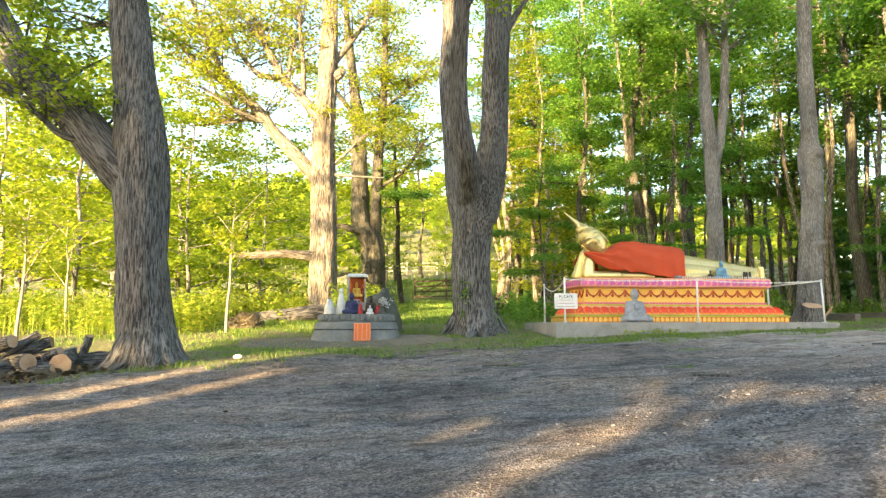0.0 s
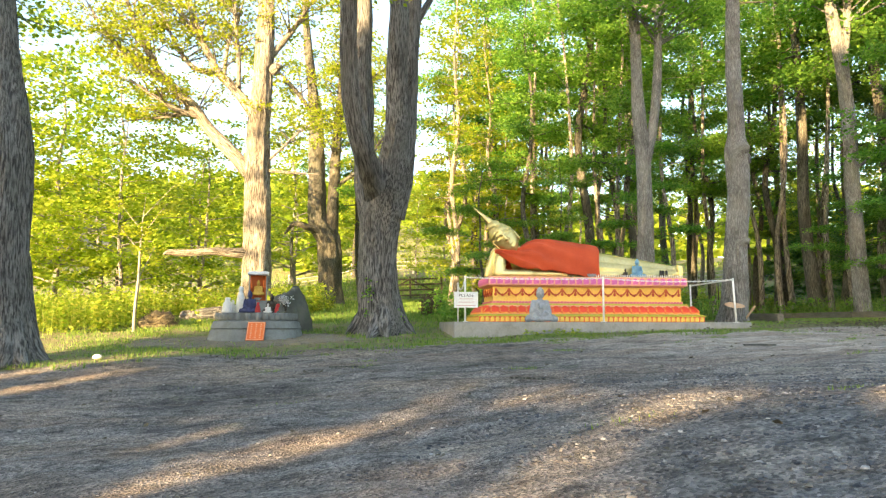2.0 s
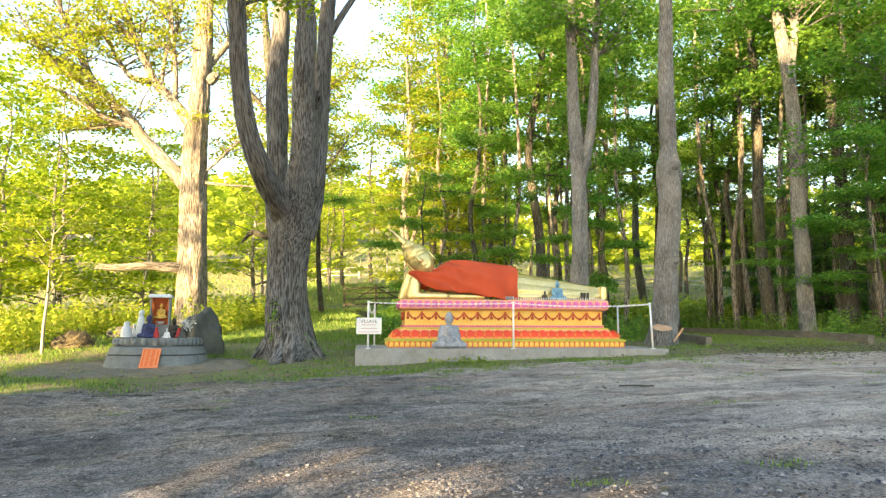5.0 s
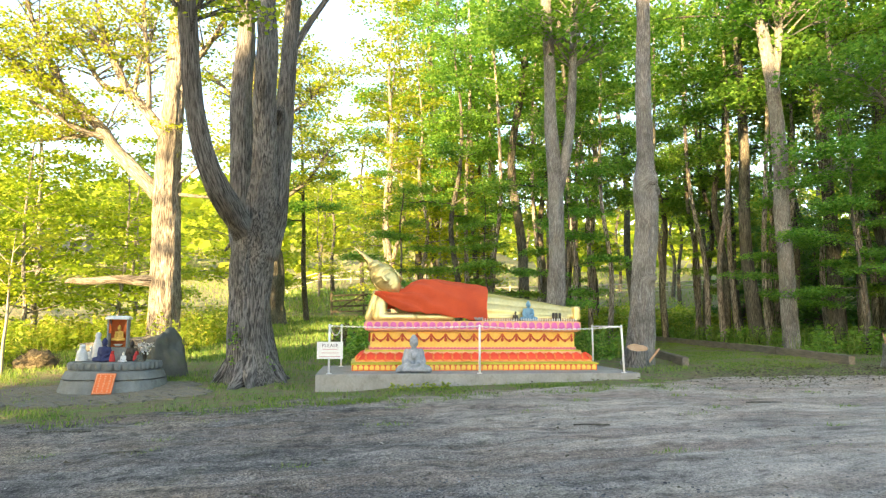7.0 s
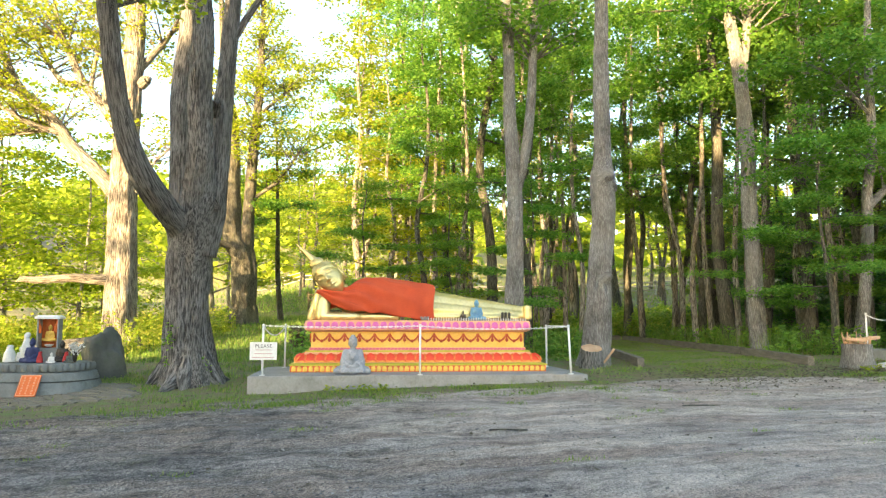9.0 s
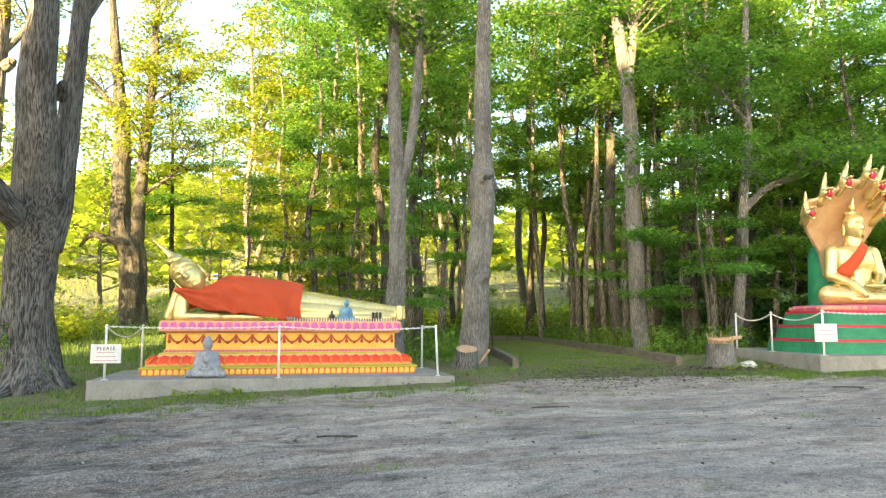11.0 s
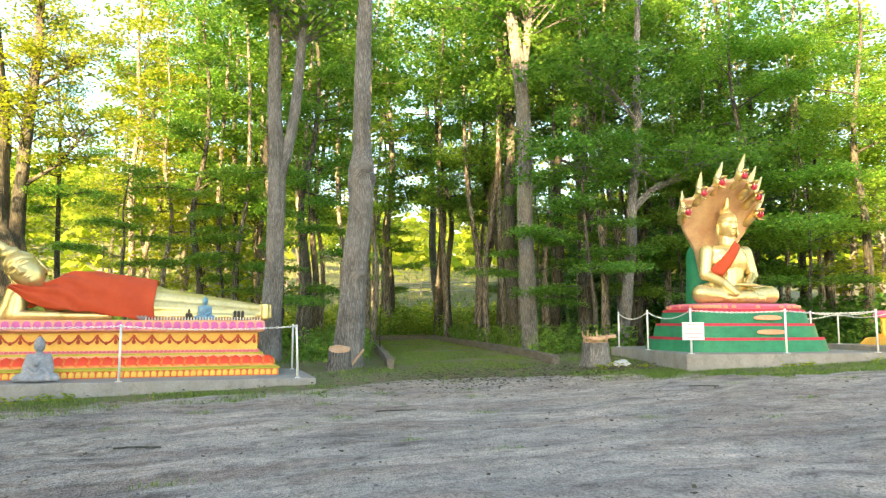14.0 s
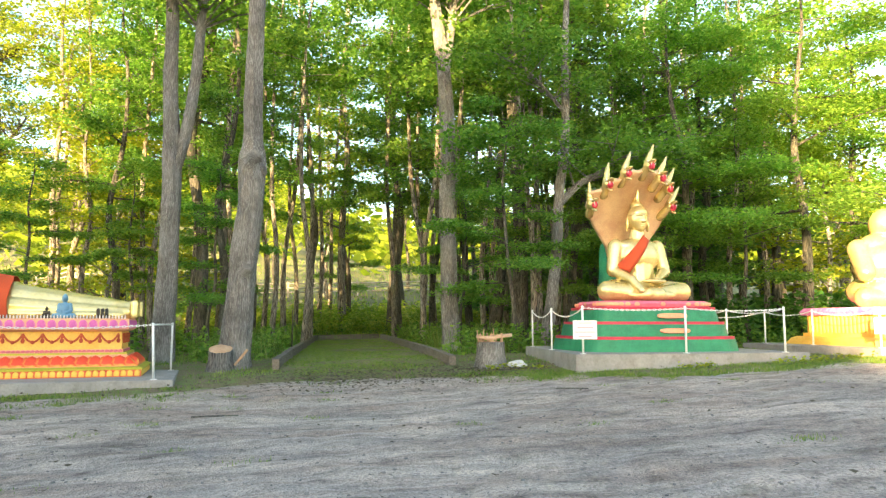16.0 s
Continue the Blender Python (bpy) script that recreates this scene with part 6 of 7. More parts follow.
draped(PORCELAIN, ST @ pose(-0.36, -0.12, 0), 0.62, 0.24, "tall white robed figurine on the shrine base")
draped(PORCELAIN, ST @ pose(-0.62, -0.25, 0), 0.36, 0.26, "short white figurine on the shrine base")
seated_statue(PORCELAIN, ST @ pose(-0.60, 0.1, 0), 0.32, "white seated figurine on the shrine base", 0.02)
seated_statue(NAVY, ST @ pose(-0.07, -0.42, 0), 0.52, "dark blue seated figurine with a red collar", 0.02)
draped(REDCLOTH, ST @ pose(0.14, -0.5, 0.0), 0.24, 0.13, "small red cloth figure in front of the altar house")
seated_statue(DARKMETAL, ST @ pose(0.33, -0.02, 0), 0.46, "dark bronze figurine on the shrine base", 0.02)
seated_statue(PORCELAIN, ST @ pose(0.36, -0.48, 0), 0.22, "small white seated figurine on the shrine base", 0.02)
draped(REDCLOTH, ST @ pose(0.52, -0.2, 0), 0.22, 0.16, "small red figure on the shrine base")
seated_statue(BOULDER, ST @ pose(0.62, -0.28, 0), 0.24, "small dark stone figure on the shrine base", 0.02)
# white flowers
fl = thing("flower_bunch", ST @ pose(0.66, -0.15, 0.0), "bunch of white flowers on the shrine base", "flowers")
bm = bmesh.new()
bone(bm, (0, 0, 0.05), (0, 0, 0.2), 0.05, 0.06, 10)
part("vase", bm, DARKMETAL, fl, "dark vase", True)
rf = np.random.default_rng(77)
quads_object("blooms", leaves(rf, np.stack([rf.normal(0, 0.05, 16), rf.normal(0, 0.05, 16), rf.normal(0.31, 0.05, 16)], 1), 0.045, 9, 0.05, 0.0, 0.5, 0.9), PORCELAIN, fl)["kind"] = "stuff"
# plaque leaning on the base
pq = thing("plaque", pose(-1.79, 15.74, -0.19, -32, 0, 5) @ Matrix.Diagonal((1, 1, 1.1, 1)), "orange plaque with columns of pale characters leaning on the shrine", "sign")
part("panel", box(bmesh.new(), (0.38, 0.02, 0.42), (0, 0, 0.21), None, 0.003), ORANGE, pq)
for s in (-1, 1):
    part("border", box(bmesh.new(), (0.012, 0.006, 0.40), (s * 0.172, -0.012, 0.21)), PEACH, pq)
for z in (0.017, 0.403):
    part("border", box(bmesh.new(), (0.356, 0.006, 0.012), (0, -0.0125, z)), PEACH, pq)
for cx in (-0.10, 0.0, 0.10):
    for k in range(7):
        part("text_bar", box(bmesh.new(), (0.036 - 0.008 * ((k * 5 + int(cx * 100)) % 3), 0.004, 0.026), (cx, -0.0125, 0.06 + 0.05 * k)), PEACH, pq)


def rock(name, m, size, mat, label, category, seed, rough=0.3, group=""):
    bm = bmesh.new()
    bmesh.ops.create_icosphere(bm, subdivisions=4, radius=1.0)
    for v in bm.verts:
        c = v.co.copy()
        q = c * 1.3 + Vector((seed, 0, 0))
        f = 1 + rough * noise.noise(q) + 0.4 * rough * noise.noise(q * 2.7) + 0.12 * rough * noise.noise(q * 7)
        v.co = Vector((c.x * size[0], c.y * size[1], c.z * size[2])) * f
    ob = part(name, bm, mat, None, "", True)
    ob.matrix_world = m
    return tagged(ob, label, category, group)


rock("boulder", pose(-1.6, 18.5, 0.26, 0, 0, 20), (0.48, 0.42, 0.8), BOULDER, "dark grey upright boulder behind the shrine", "boulder", 3, 0.42)


def brush_mound(m, size, label):
    """A heap of cut stalks over a rounded core."""
    t = thing("brush_mound", m, label, "mound")
    bm = bmesh.new()
    bmesh.ops.create_icosphere(bm, subdivisions=4, radius=1.0)
    for v in bm.verts:
        q = v.co * 1.6
        v.co = Vector((v.co.x * size[0], v.co.y * size[1], v.co.z * size[2])) * (0.92 + 0.3 * noise.noise(q) + 0.12 * noise.noise(q * 4))
    part("core", bm, STRAW, t, "", True)
    rng = np.random.default_rng(77)
    n = 900
    a, e = rng.uniform(0, 6.283, n), np.arcsin(rng.uniform(-0.05, 1, n))
    p = np.stack([np.cos(a) * np.cos(e) * size[0], np.sin(a) * np.cos(e) * size[1], np.sin(e) * size[2]], 1) * rng.uniform(0.85, 1.02, n)[:, None]
    w = np.stack([-np.sin(a), np.cos(a), rng.normal(-0.1, 0.5, n)], 1) + rng.normal(0, 0.45, (n, 3))
    w *= (rng.uniform(0.1, 0.26, n) / np.linalg.norm(w, axis=1))[:, None]
    s = np.cross(w, p)
    s *= (0.007 / np.linalg.norm(s, axis=1))[:, None]
    quads_object("stalks", np.stack([p - s, p + s, p + w + s * 0.5, p + w - s * 0.5], 1), STRAW, t)["kind"] = "stuff"


brush_mound(pose(-5.61, 20.2, 0.02), (0.56, 0.5, 0.5), "brown mound of dry cut brush in the grass")
rock("white_stone", pose(15.75, 17.2, 0.36), (0.19, 0.14, 0.085), PORCELAIN, "pale bluish white stone beside the splintered stump", "stone", 7, 0.25)
rock("white_stone", pose(-3.62, 12.6, -0.40), (0.08, 0.06, 0.04), PORCELAIN, "small white stone in the verge grass", "stone", 8, 0.25)


# stone paving in front of the shrine
def paver_mesh(seed):
    rng = np.random.default_rng(seed)
    bm = bmesh.new()
    box(bm, (0.238, 0.148, 0.08), (0, 0, -0.03))
    for v in bm.verts:
        v.co.x += rng.uniform(-0.012, 0.012)
        v.co.y += rng.uniform(-0.01, 0.01)
        if v.co.z > 0:
            v.co.z += rng.uniform(-0.006, 0.006)
            v.co.x *= 0.97
            v.co.y *= 0.95
    me = bpy.data.meshes.new("paver")
    bm.to_mesh(me)
    bm.free()
    me.materials.append(PAVER)
    return me


PAVER = worn("grey_paving_stone", [(0.3, (0.15, 0.138, 0.112)), (0.7, (0.22, 0.2, 0.165))], 2.0, 0.9, 0, 0.5, 0.01, 14, (0.11, 0.115, 0.06))
paving = thing("stone_paving", pose(0, 0, 0), "uneven grey paving stones sunk in the grass", "paving", kind="structure")
PM = [paver_mesh(900 + k) for k in range(5)]
rp = np.random.default_rng(91)
for i in range(20):
    for j in range(24):
        x, y = -4.8 + 0.245 * (j + 0.5 * (i % 2)), 14.55 + 0.155 * i
        if ((x + 2.2) / 2.5) ** 2 + ((y - 16.1) / 1.6) ** 2 < 0.92 + 0.25 * noise.noise(Vector((x, y, 0))) and math.hypot(x + 2.05, (y - 16.9) * 1.03) > 1.0 and rp.uniform() < 0.93:
            ob = new("paver", PM[int(rp.integers(5))])
            ob.parent = paving
            ob.matrix_local = pose(x, y, float(ground_z(x, y)) + 0.018 + rp.uniform(-0.008, 0.008), rp.uniform(-2, 2), rp.uniform(-2, 2), rp.uniform(-4, 4))


# ---------------------------------------------------------------- logs, stumps and timbers
def log(m, length, r, label, seed, group="", name="log", cut=CUTWOOD):
    t = thing(name, m, label, "log", group)
    n = 8
    pts = [Vector((0, 0, length * k / n)) + Vector((0.03 * noise.noise(Vector((k * 0.5, seed, 0))), 0.03 * noise.noise(Vector((k * 0.5, 0, seed))), 0)) for k in range(n + 1)]
    v, f = tube_data(pts, [r * (1 + 0.06 * noise.noise(Vector((k, seed, 3)))) for k in range(n + 1)], 16, 0.1, seed, cap=False)
    mesh_object("bark", v, f, BARK_OLD, t, True)
    for k in (0, n):
        ring = v[k * 16:(k + 1) * 16]
        c = sum(ring, Vector()) / 16
        fs = [(i, (i + 1) % 16, 16) for i in range(16)]
        o2 = mesh_object("cut_face", [p * 1.0 for p in ring] + [c + Vector((0, 0, 0.006 if k else -0.006))], fs, cut, t)
        tagged(o2, "pale sawn face")
    return t


for k, (x, y, up, L, r, az, el) in enumerate((
        (-7.45, 11.75, 0.16, 0.85, 0.17, 160, 2), (-6.42, 12.0, 0.17, 0.6, 0.18, 195, 3), (-6.8, 12.75, 0.13, 1.0, 0.14, 100, 4), (-7.4, 12.15, 0.11, 0.9, 0.12, 112, 5),
        (-7.75, 12.3, 0.26, 1.0, 0.10, 98, 18), (-7.6, 12.05, 0.30, 0.8, 0.075, 110, 32), (-7.2, 12.5, 0.24, 0.7, 0.09, 70, 10), (-6.45, 12.8, 0.22, 0.38, 0.07, 70, 68),
        (-7.9, 11.9, 0.13, 0.9, 0.13, 135, 3), (-8.35, 12.0, 0.15, 1.2, 0.16, 100, 5), (-8.05, 12.6, 0.14, 1.3, 0.14, 60, 4), (-8.2, 12.15, 0.40, 1.1, 0.11, 75, 12),
        (-7.1, 12.0, 0.08, 0.6, 0.07, 85, 6), (-7.3, 12.75, 0.12, 0.9, 0.12, 110, 4), (-6.9, 12.3, 0.25, 0.55, 0.07, 125, 14), (-8.9, 12.3, 0.17, 1.2, 0.17, 130, 2), (-9.4, 11.7, 0.15, 1.1, 0.16, 110, 3))):
    z = float(ground_z(x, y))
    log(pose(x, y, z + up, 90 - el, 0, az), L, r, "cut log with rough bark in a heap beside the maple", 200 + k, "heap of cut logs")
rc = np.random.default_rng(66)
cx, cy = rc.normal(-7.3, 0.75, 900), rc.normal(12.0, 0.4, 900)
tagged(quads_object("wood_chips", leaves(rc, np.stack([cx, cy, ground_z(cx, cy) + rc.uniform(0.02, 0.09, 900)], 1), 0.03, 1, 0.13, 0, 0.2, 0.5), STRAW), "brown bark and wood chips round the log heap", "chips", kind="stuff")
# an old trunk lying in the grass
log(pose(-6.2, 23.6, 0.36, 84, 0, 78), 2.6, 0.24, "weathered trunk lying in the long grass", 230)


def stump(m, r, h, label, seed, splinters, slant=0.0):
    t = thing("stump", m, label, "stump")
    pts = [Vector((0, 0, -0.12)), Vector((0, 0, 0.05)), Vector((0, 0, h * 0.5)), Vector((0, 0, h))]
    p, rr = smooth_line(pts, [r * 1.35, r * 1.15, r * 1.0, r * 0.97], 4)
    v, f = tube_data(p, rr, 24, 0.18, seed, cap=False)
    v = [q + Vector((0, 0, slant * q.y * max(0.0, q.z / h))) for q in v]
    mesh_object("bark", v, f, BARK_GREY if splinters else BARK_OLD, t, True)
    ring = v[-24:]
    c = sum(ring, Vector()) / 24
    tagged(mesh_object("cut_face", ring + [c + Vector((0, 0, 0.03))], [(i, (i + 1) % 24, 24) for i in range(24)], CUTWOOD, t), "pale sawn top")
    rs = np.random.default_rng(seed)
    for k in range(splinters):
        a = rs.uniform(0, 2 * math.pi)
        L = rs.uniform(0.08, 0.3)
        bm = box(bmesh.new(), (rs.uniform(0.02, 0.07), 0.02, L), (0, 0, L / 2))
        for q in bm.verts:
            if q.co.z > L * 0.9:
                q.co.x *= 0.2
        o2 = part("splinter", bm, CUTWOOD, t)
        o2.matrix_local = pose(0.8 * r * math.cos(a), 0.8 * r * math.sin(a), h - 0.02, rs.uniform(-18, 18), rs.uniform(-18, 18), rs.uniform(0, 180))
    return t


stump(pose(9.72, 18.68, 0.25), 0.24, 0.42, "low sawn stump at the foot of a tree", 301, 0, 0.35)
stump(pose(15.23, 17.4, 0.30), 0.30, 0.52, "splintered stump with broken wood on its top", 303, 22)
bm = box(bmesh.new(), (0.62, 0.15, 0.07), (0, 0, 0), None, 0.01)
tagged(part("wood_slab", bm, CUTWOOD), "split piece of pale wood lying on the stump", "wood").matrix_world = pose(15.35, 17.3, 0.93, 0, -6, 8)
bm = box(bmesh.new(), (0.40, 0.18, 0.06), (0, 0, 0), None, 0.01)
tagged(part("wood_slab", bm, CUTWOOD), "split piece of pale wood lying on the stump", "wood").matrix_world = pose(15.1, 17.25, 0.915, 0, 5, -12)
bm = box(bmesh.new(), (0.05, 0.03, 0.42), (0, 0, 0.2), None, 0.006)
tagged(part("stick", bm, CUTWOOD), "pale split stick leaning against the tree", "stick").matrix_world = pose(10.02, 18.72, 0.33, 0, 38, 0)


def timber(a, b, w, h, label):
    A, B = Vector(a), Vector(b)
    d = B - A
    n = 10
    bm = bmesh.new()
    box(bm, (d.length, w, h), (d.length / 2, 0, 0), None, 0.01)
    bmesh.ops.subdivide_edges(bm, edges=[e for e in bm.edges if abs(e.verts[0].co.x - e.verts[1].co.x) > 0.3], cuts=n)
    for v in bm.verts:
        v.co += Vector((0, 0.02 * noise.noise(v.co * 0.8), 0.02 * noise.noise(v.co * 0.6 + Vector((0, 0, 5)))))
    ob = part("timber_edging", bm, WOODGREY)
    ob.matrix_world = Matrix.Translation(A) @ Vector((1, 0, 0)).rotation_difference(d).to_matrix().to_4x4()
    return tagged(ob, label, "timber", "timbers along the path")


def edging(x0, y0, x1, y1, n):
    for k in range(n):
        ax, ay = x0 + (x1 - x0) * k / n, y0 + (y1 - y0) * k / n
        bx, by = x0 + (x1 - x0) * (k + 0.985) / n, y0 + (y1 - y0) * (k + 0.985) / n
        timber((ax, ay, float(ground_z(ax, ay)) + 0.09), (bx, by, float(ground_z(bx, by)) + 0.09), 0.15, 0.26, "weathered squared timber edging the mossy path")


edging(10.86, 18.6, 12.4, 38.5, 5)
edging(14.58, 18.1, 15.6, 38.5, 5)
edging(12.45, 38.7, 15.55, 38.7, 1)


# ---------------------------------------------------------------- withered shrub behind the slab
def dry_shrub(x, y, tall, n, seed):
    rng = np.random.default_rng(seed)
    t = thing("dry_shrub", pose(x, y, float(ground_z(x, y))), "withered brown shrub in the grass behind the slab", "shrub")
    twigs = Bundle()
    for k in range(n):
        a, lean, h = rng.uniform(0, 6.283), rng.uniform(0.05, 0.6), tall * rng.uniform(0.5, 1.0)
        foot = Vector((rng.normal(0, 0.1), rng.normal(0, 0.1), -0.05))
        tip = foot + Vector((math.cos(a) * lean * h, math.sin(a) * lean * h, h))
        mid = foot.lerp(tip, 0.5) + Vector((rng.normal(0, 0.05), rng.normal(0, 0.05), 0.05))
        if k < 7:
            part("stem", rope([foot, mid, tip], 0.014, 6), STRAW, t)
        else:
            twigs.add(*tube_data([foot, mid, tip], [0.009, 0.007, 0.003], 5, 0.1, k))
    twigs.link("twigs", STRAW, t)["kind"] = "stuff"
    h = rng.uniform(0.15, 1.0, 70)
    p = np.stack([rng.normal(0, 0.16, 70), rng.normal(0, 0.16, 70), h * tall], 1)
    quads_object("withered_leaves", leaves(rng, p, 0.08, 4, 0.09, 0.2, 0.2, 0.8), STRAW, t)["kind"] = "stuff"


dry_shrub(1.73, 24.4, 0.85, 40, 71)


# ---------------------------------------------------------------- gate and fences up the lane
def farm_gate(m, w, h):
    t = thing("farm_gate", m, "weathered wooden five-bar farm gate across the lane", "gate")
    for x in (0, w / 2, w):
        part("post", box(bmesh.new(), (0.12, 0.12, h + 0.25), (x, 0, (h + 0.25) / 2 - 0.15), None, 0.01), GATEWOOD, t)
    for k in range(4):
        part("bar", box(bmesh.new(), (w, 0.03, 0.10), (w / 2, -0.07, 0.22 + k * (h - 0.3) / 3), None, 0.005), GATEWOOD, t)
    for s in (0, 1):
        a, b = Vector((0.05 + s * w / 2, -0.10, 0.2)), Vector((w / 2 - 0.05 + s * w / 2, -0.10, h - 0.1))
        if s:
            a.z, b.z = b.z, a.z
        d = b - a
        o2 = part("brace", box(bmesh.new(), (d.length, 0.025, 0.09), (d.length / 2, 0, 0)), GATEWOOD, t)
        o2.matrix_local = Matrix.Translation(a) @ pose(0, 0, 0, 0, -math.degrees(math.atan2(d.z, d.x)), 0)


GATEWOOD = worn("brown_gate_wood", [(0.3, (0.065, 0.056, 0.036)), (0.7, (0.125, 0.108, 0.07))], 3.0, 0.9, 0, 0.4, 0.006, 8)
farm_gate(pose(-1.75, 45, 1.72, 0, -2, 0), 3.95, 1.3)


FENCEWOOD = worn("silvery_fence_wood", [(0.3, (0.30, 0.28, 0.25)), (0.7, (0.44, 0.42, 0.38))], 2.0, 0.9, 0, 0.4, 0.006, 8)


def rail_fence(x0, y0, x1, y1, n):
    t = thing("rail_fence", Matrix(), "grey wooden post and rail fence on the slope", "fence", "fences on the hill")
    P = [(x0 + (x1 - x0) * k / n, y0 + (y1 - y0) * k / n) for k in range(n + 1)]
    P = [(x, y, float(ground_z(x, y))) for x, y in P]
    for x, y, z in P:
        part("post", box(bmesh.new(), (0.14, 0.14, 1.5), (x, y, z + 0.5), None, 0.01), FENCEWOOD, t)
    for a, b in zip(P, P[1:]):
        for h in (0.4, 0.75, 1.1):
            A, B = Vector(a) + Vector((0, -0.1, h)), Vector(b) + Vector((0, -0.1, h))
            bm = rope([A, A.lerp(B, 0.5), B], 0.05, 6)
            part("rail", bm, FENCEWOOD, t)


rail_fence(-12, 66, 8, 68, 7)
rail_fence(8, 62, 34, 66, 9)

# ---------------------------------------------------------------- a house and a flag far off
hz = float(ground_z(-52, 105)) - 0.3
hh = thing("house", pose(-52, 105, hz, 0, 0, 20), "pale house among trees on the hillside", "house")
part("wall", box(bmesh.new(), (9, 6, 4), (0, 0, 2)), CONCRETE, hh)
bm = bmesh.new()
vs = [bm.verts.new(p) for p in ((-4.9, -3.4, 3.9), (4.9, -3.4, 3.9), (4.9, 3.4, 3.9), (-4.9, 3.4, 3.9), (-4.9, 0, 6), (4.9, 0, 6))]
for f in ((0, 1, 5, 4), (2, 3, 4, 5), (0, 4, 3), (1, 2, 5), (3, 2, 1, 0)):
    bm.faces.new([vs[i] for i in f])
part("roof", bm, BOULDER, hh)
for x in (-3, 0, 3):
    part("window", box(bmesh.new(), (1.1, 0.1, 1.3), (x, -3.02, 2.2)), DARKMETAL, hh)


def sapling(x, y, h, lean, seed, mat):
    z = float(ground_z(x, y))
    rng = np.random.default_rng(seed)
    t = thing("sapling", pose(x, y, z, 0, 0, 0), "thin pale sapling with a sparse crown in the weeds", "tree", "saplings in the meadow")
    pts = [Vector((lean * k / 5 + rng.uniform(-0.03, 0.03), rng.uniform(-0.03, 0.03), h * k / 5 - 0.05)) for k in range(6)]
    p, r = smooth_line(pts, [0.045, 0.04, 0.034, 0.026, 0.016, 0.006], 4)
    v, f = tube_data(p, r, 8)
    mesh_object("trunk", v, f, WHITE_BARK, t, True)
    lines = []
    for k in range(6):
        i = int(len(p) * (0.4 + 0.09 * k))
        a = rng.uniform(0, 6.28)
        w = Vector((math.cos(a), math.sin(a) * 0.5, 1.1))
        lines.append(([p[i], p[i] + w * 0.35, p[i] + w * 0.8], [0.015, 0.011, 0.004]))
    b = Bundle()
    for ln in lines:
        b.add(*tube_data(*smooth_line(*ln, 3), 5, cap=False))
    tw, c = twigs_and_sprays(rng, lines, 2.0, 0.5, 0.4, 0.4)
    b.add(tw.v, tw.f)
    b.link("twig_work", WHITE_BARK, t)["kind"] = "stuff"
    quads_object("crown", leaves(rng, c, 0.3, 18, 0.11), mat, t)


WHITE_BARK = worn("pale_sapling_bark", [(0.3, (0.24, 0.22, 0.17)), (0.7, (0.36, 0.33, 0.27))], 12.0, 0.85, 0, 0.3, 0.004, 6)
sapling(-9.1, 15.2, 3.4, 0.1, 401, LEAF_SUN)
sapling(-5.75, 18.9, 3.6, 0.12, 402, LEAF_SUN)
sapling(-10.6, 20.0, 3.2, -0.1, 403, LEAF_SUN)


# ---------------------------------------------------------------- grass, weeds, stones and litter
def blades(rng, x, y, h, w, lean=0.35):
    """Grass blades as slim tapering quads."""
    n = len(x)
    z = ground_z(x, y) - 0.01
    a = rng.uniform(0, 2 * np.pi, n)
    s = np.stack([np.cos(a), np.sin(a), 0 * a], 1) * (w * rng.uniform(0.6, 1.3, n))[:, None] * 0.5
    b = rng.uniform(0, 2 * np.pi, n)
    top = np.stack([np.cos(b) * lean * h * rng.uniform(0, 1, n), np.sin(b) * lean * h * rng.uniform(0, 1, n), h], 1)
    p = np.stack([x, y, z], 1)
    return np.stack([p - s, p + s, p + top + s * 0.25, p + top - s * 0.25], 1)


def scatter(rng, n, x0, x1, y0, y1, keep):
    x, y = rng.uniform(x0, x1, n), rng.uniform(y0, y1, n)
    k = keep(x, y)
    return x[k], y[k]


def patch(x, y, f=0.8, s=0.0):
    """Smooth patchiness from 0 to 1."""
    return 0.5 + 0.25 * (np.sin(x * f + 1.3 * np.sin(y * f * 0.7 + s)) + np.sin(y * f * 1.3 + 1.7 * np.sin(x * f * 0.6 + 2 + s)))


def clear(x, y):
    """Off the slabs, the shrine, the path and the boles."""
    u, v = (x - 2.48) * 0.9938 + (y - 15.65) * 0.1115, -(x - 2.48) * 0.1115 + (y - 15.65) * 0.9938
    on1 = (u > -0.05) & (u < 6.8) & (v > -0.03) & (v < 3.05)
    on2 = (x > 16.38 + 0.14 * (y - 15.66)) & (x < 21.6) & (y > 15.58) & (y < 20.5)
    on3 = (x > 23.0) & (x < 28.5) & (y > 15.5) & (y < 20.2)
    sh = (np.hypot(x + 2.05, (y - 16.9) * 1.05) < 1.12) | ((((x + 2.2) / 2.5) ** 2 + ((y - 16.1) / 1.6) ** 2 < 0.92) & (np.sin(x * 37) * np.sin(y * 41) < 0.6))
    heap = ((x + 7.3) / 1.5) ** 2 + ((y - 12.1) / 0.75) ** 2 < 1
    return ~(on1 | on2 | on3 | sh | heap)


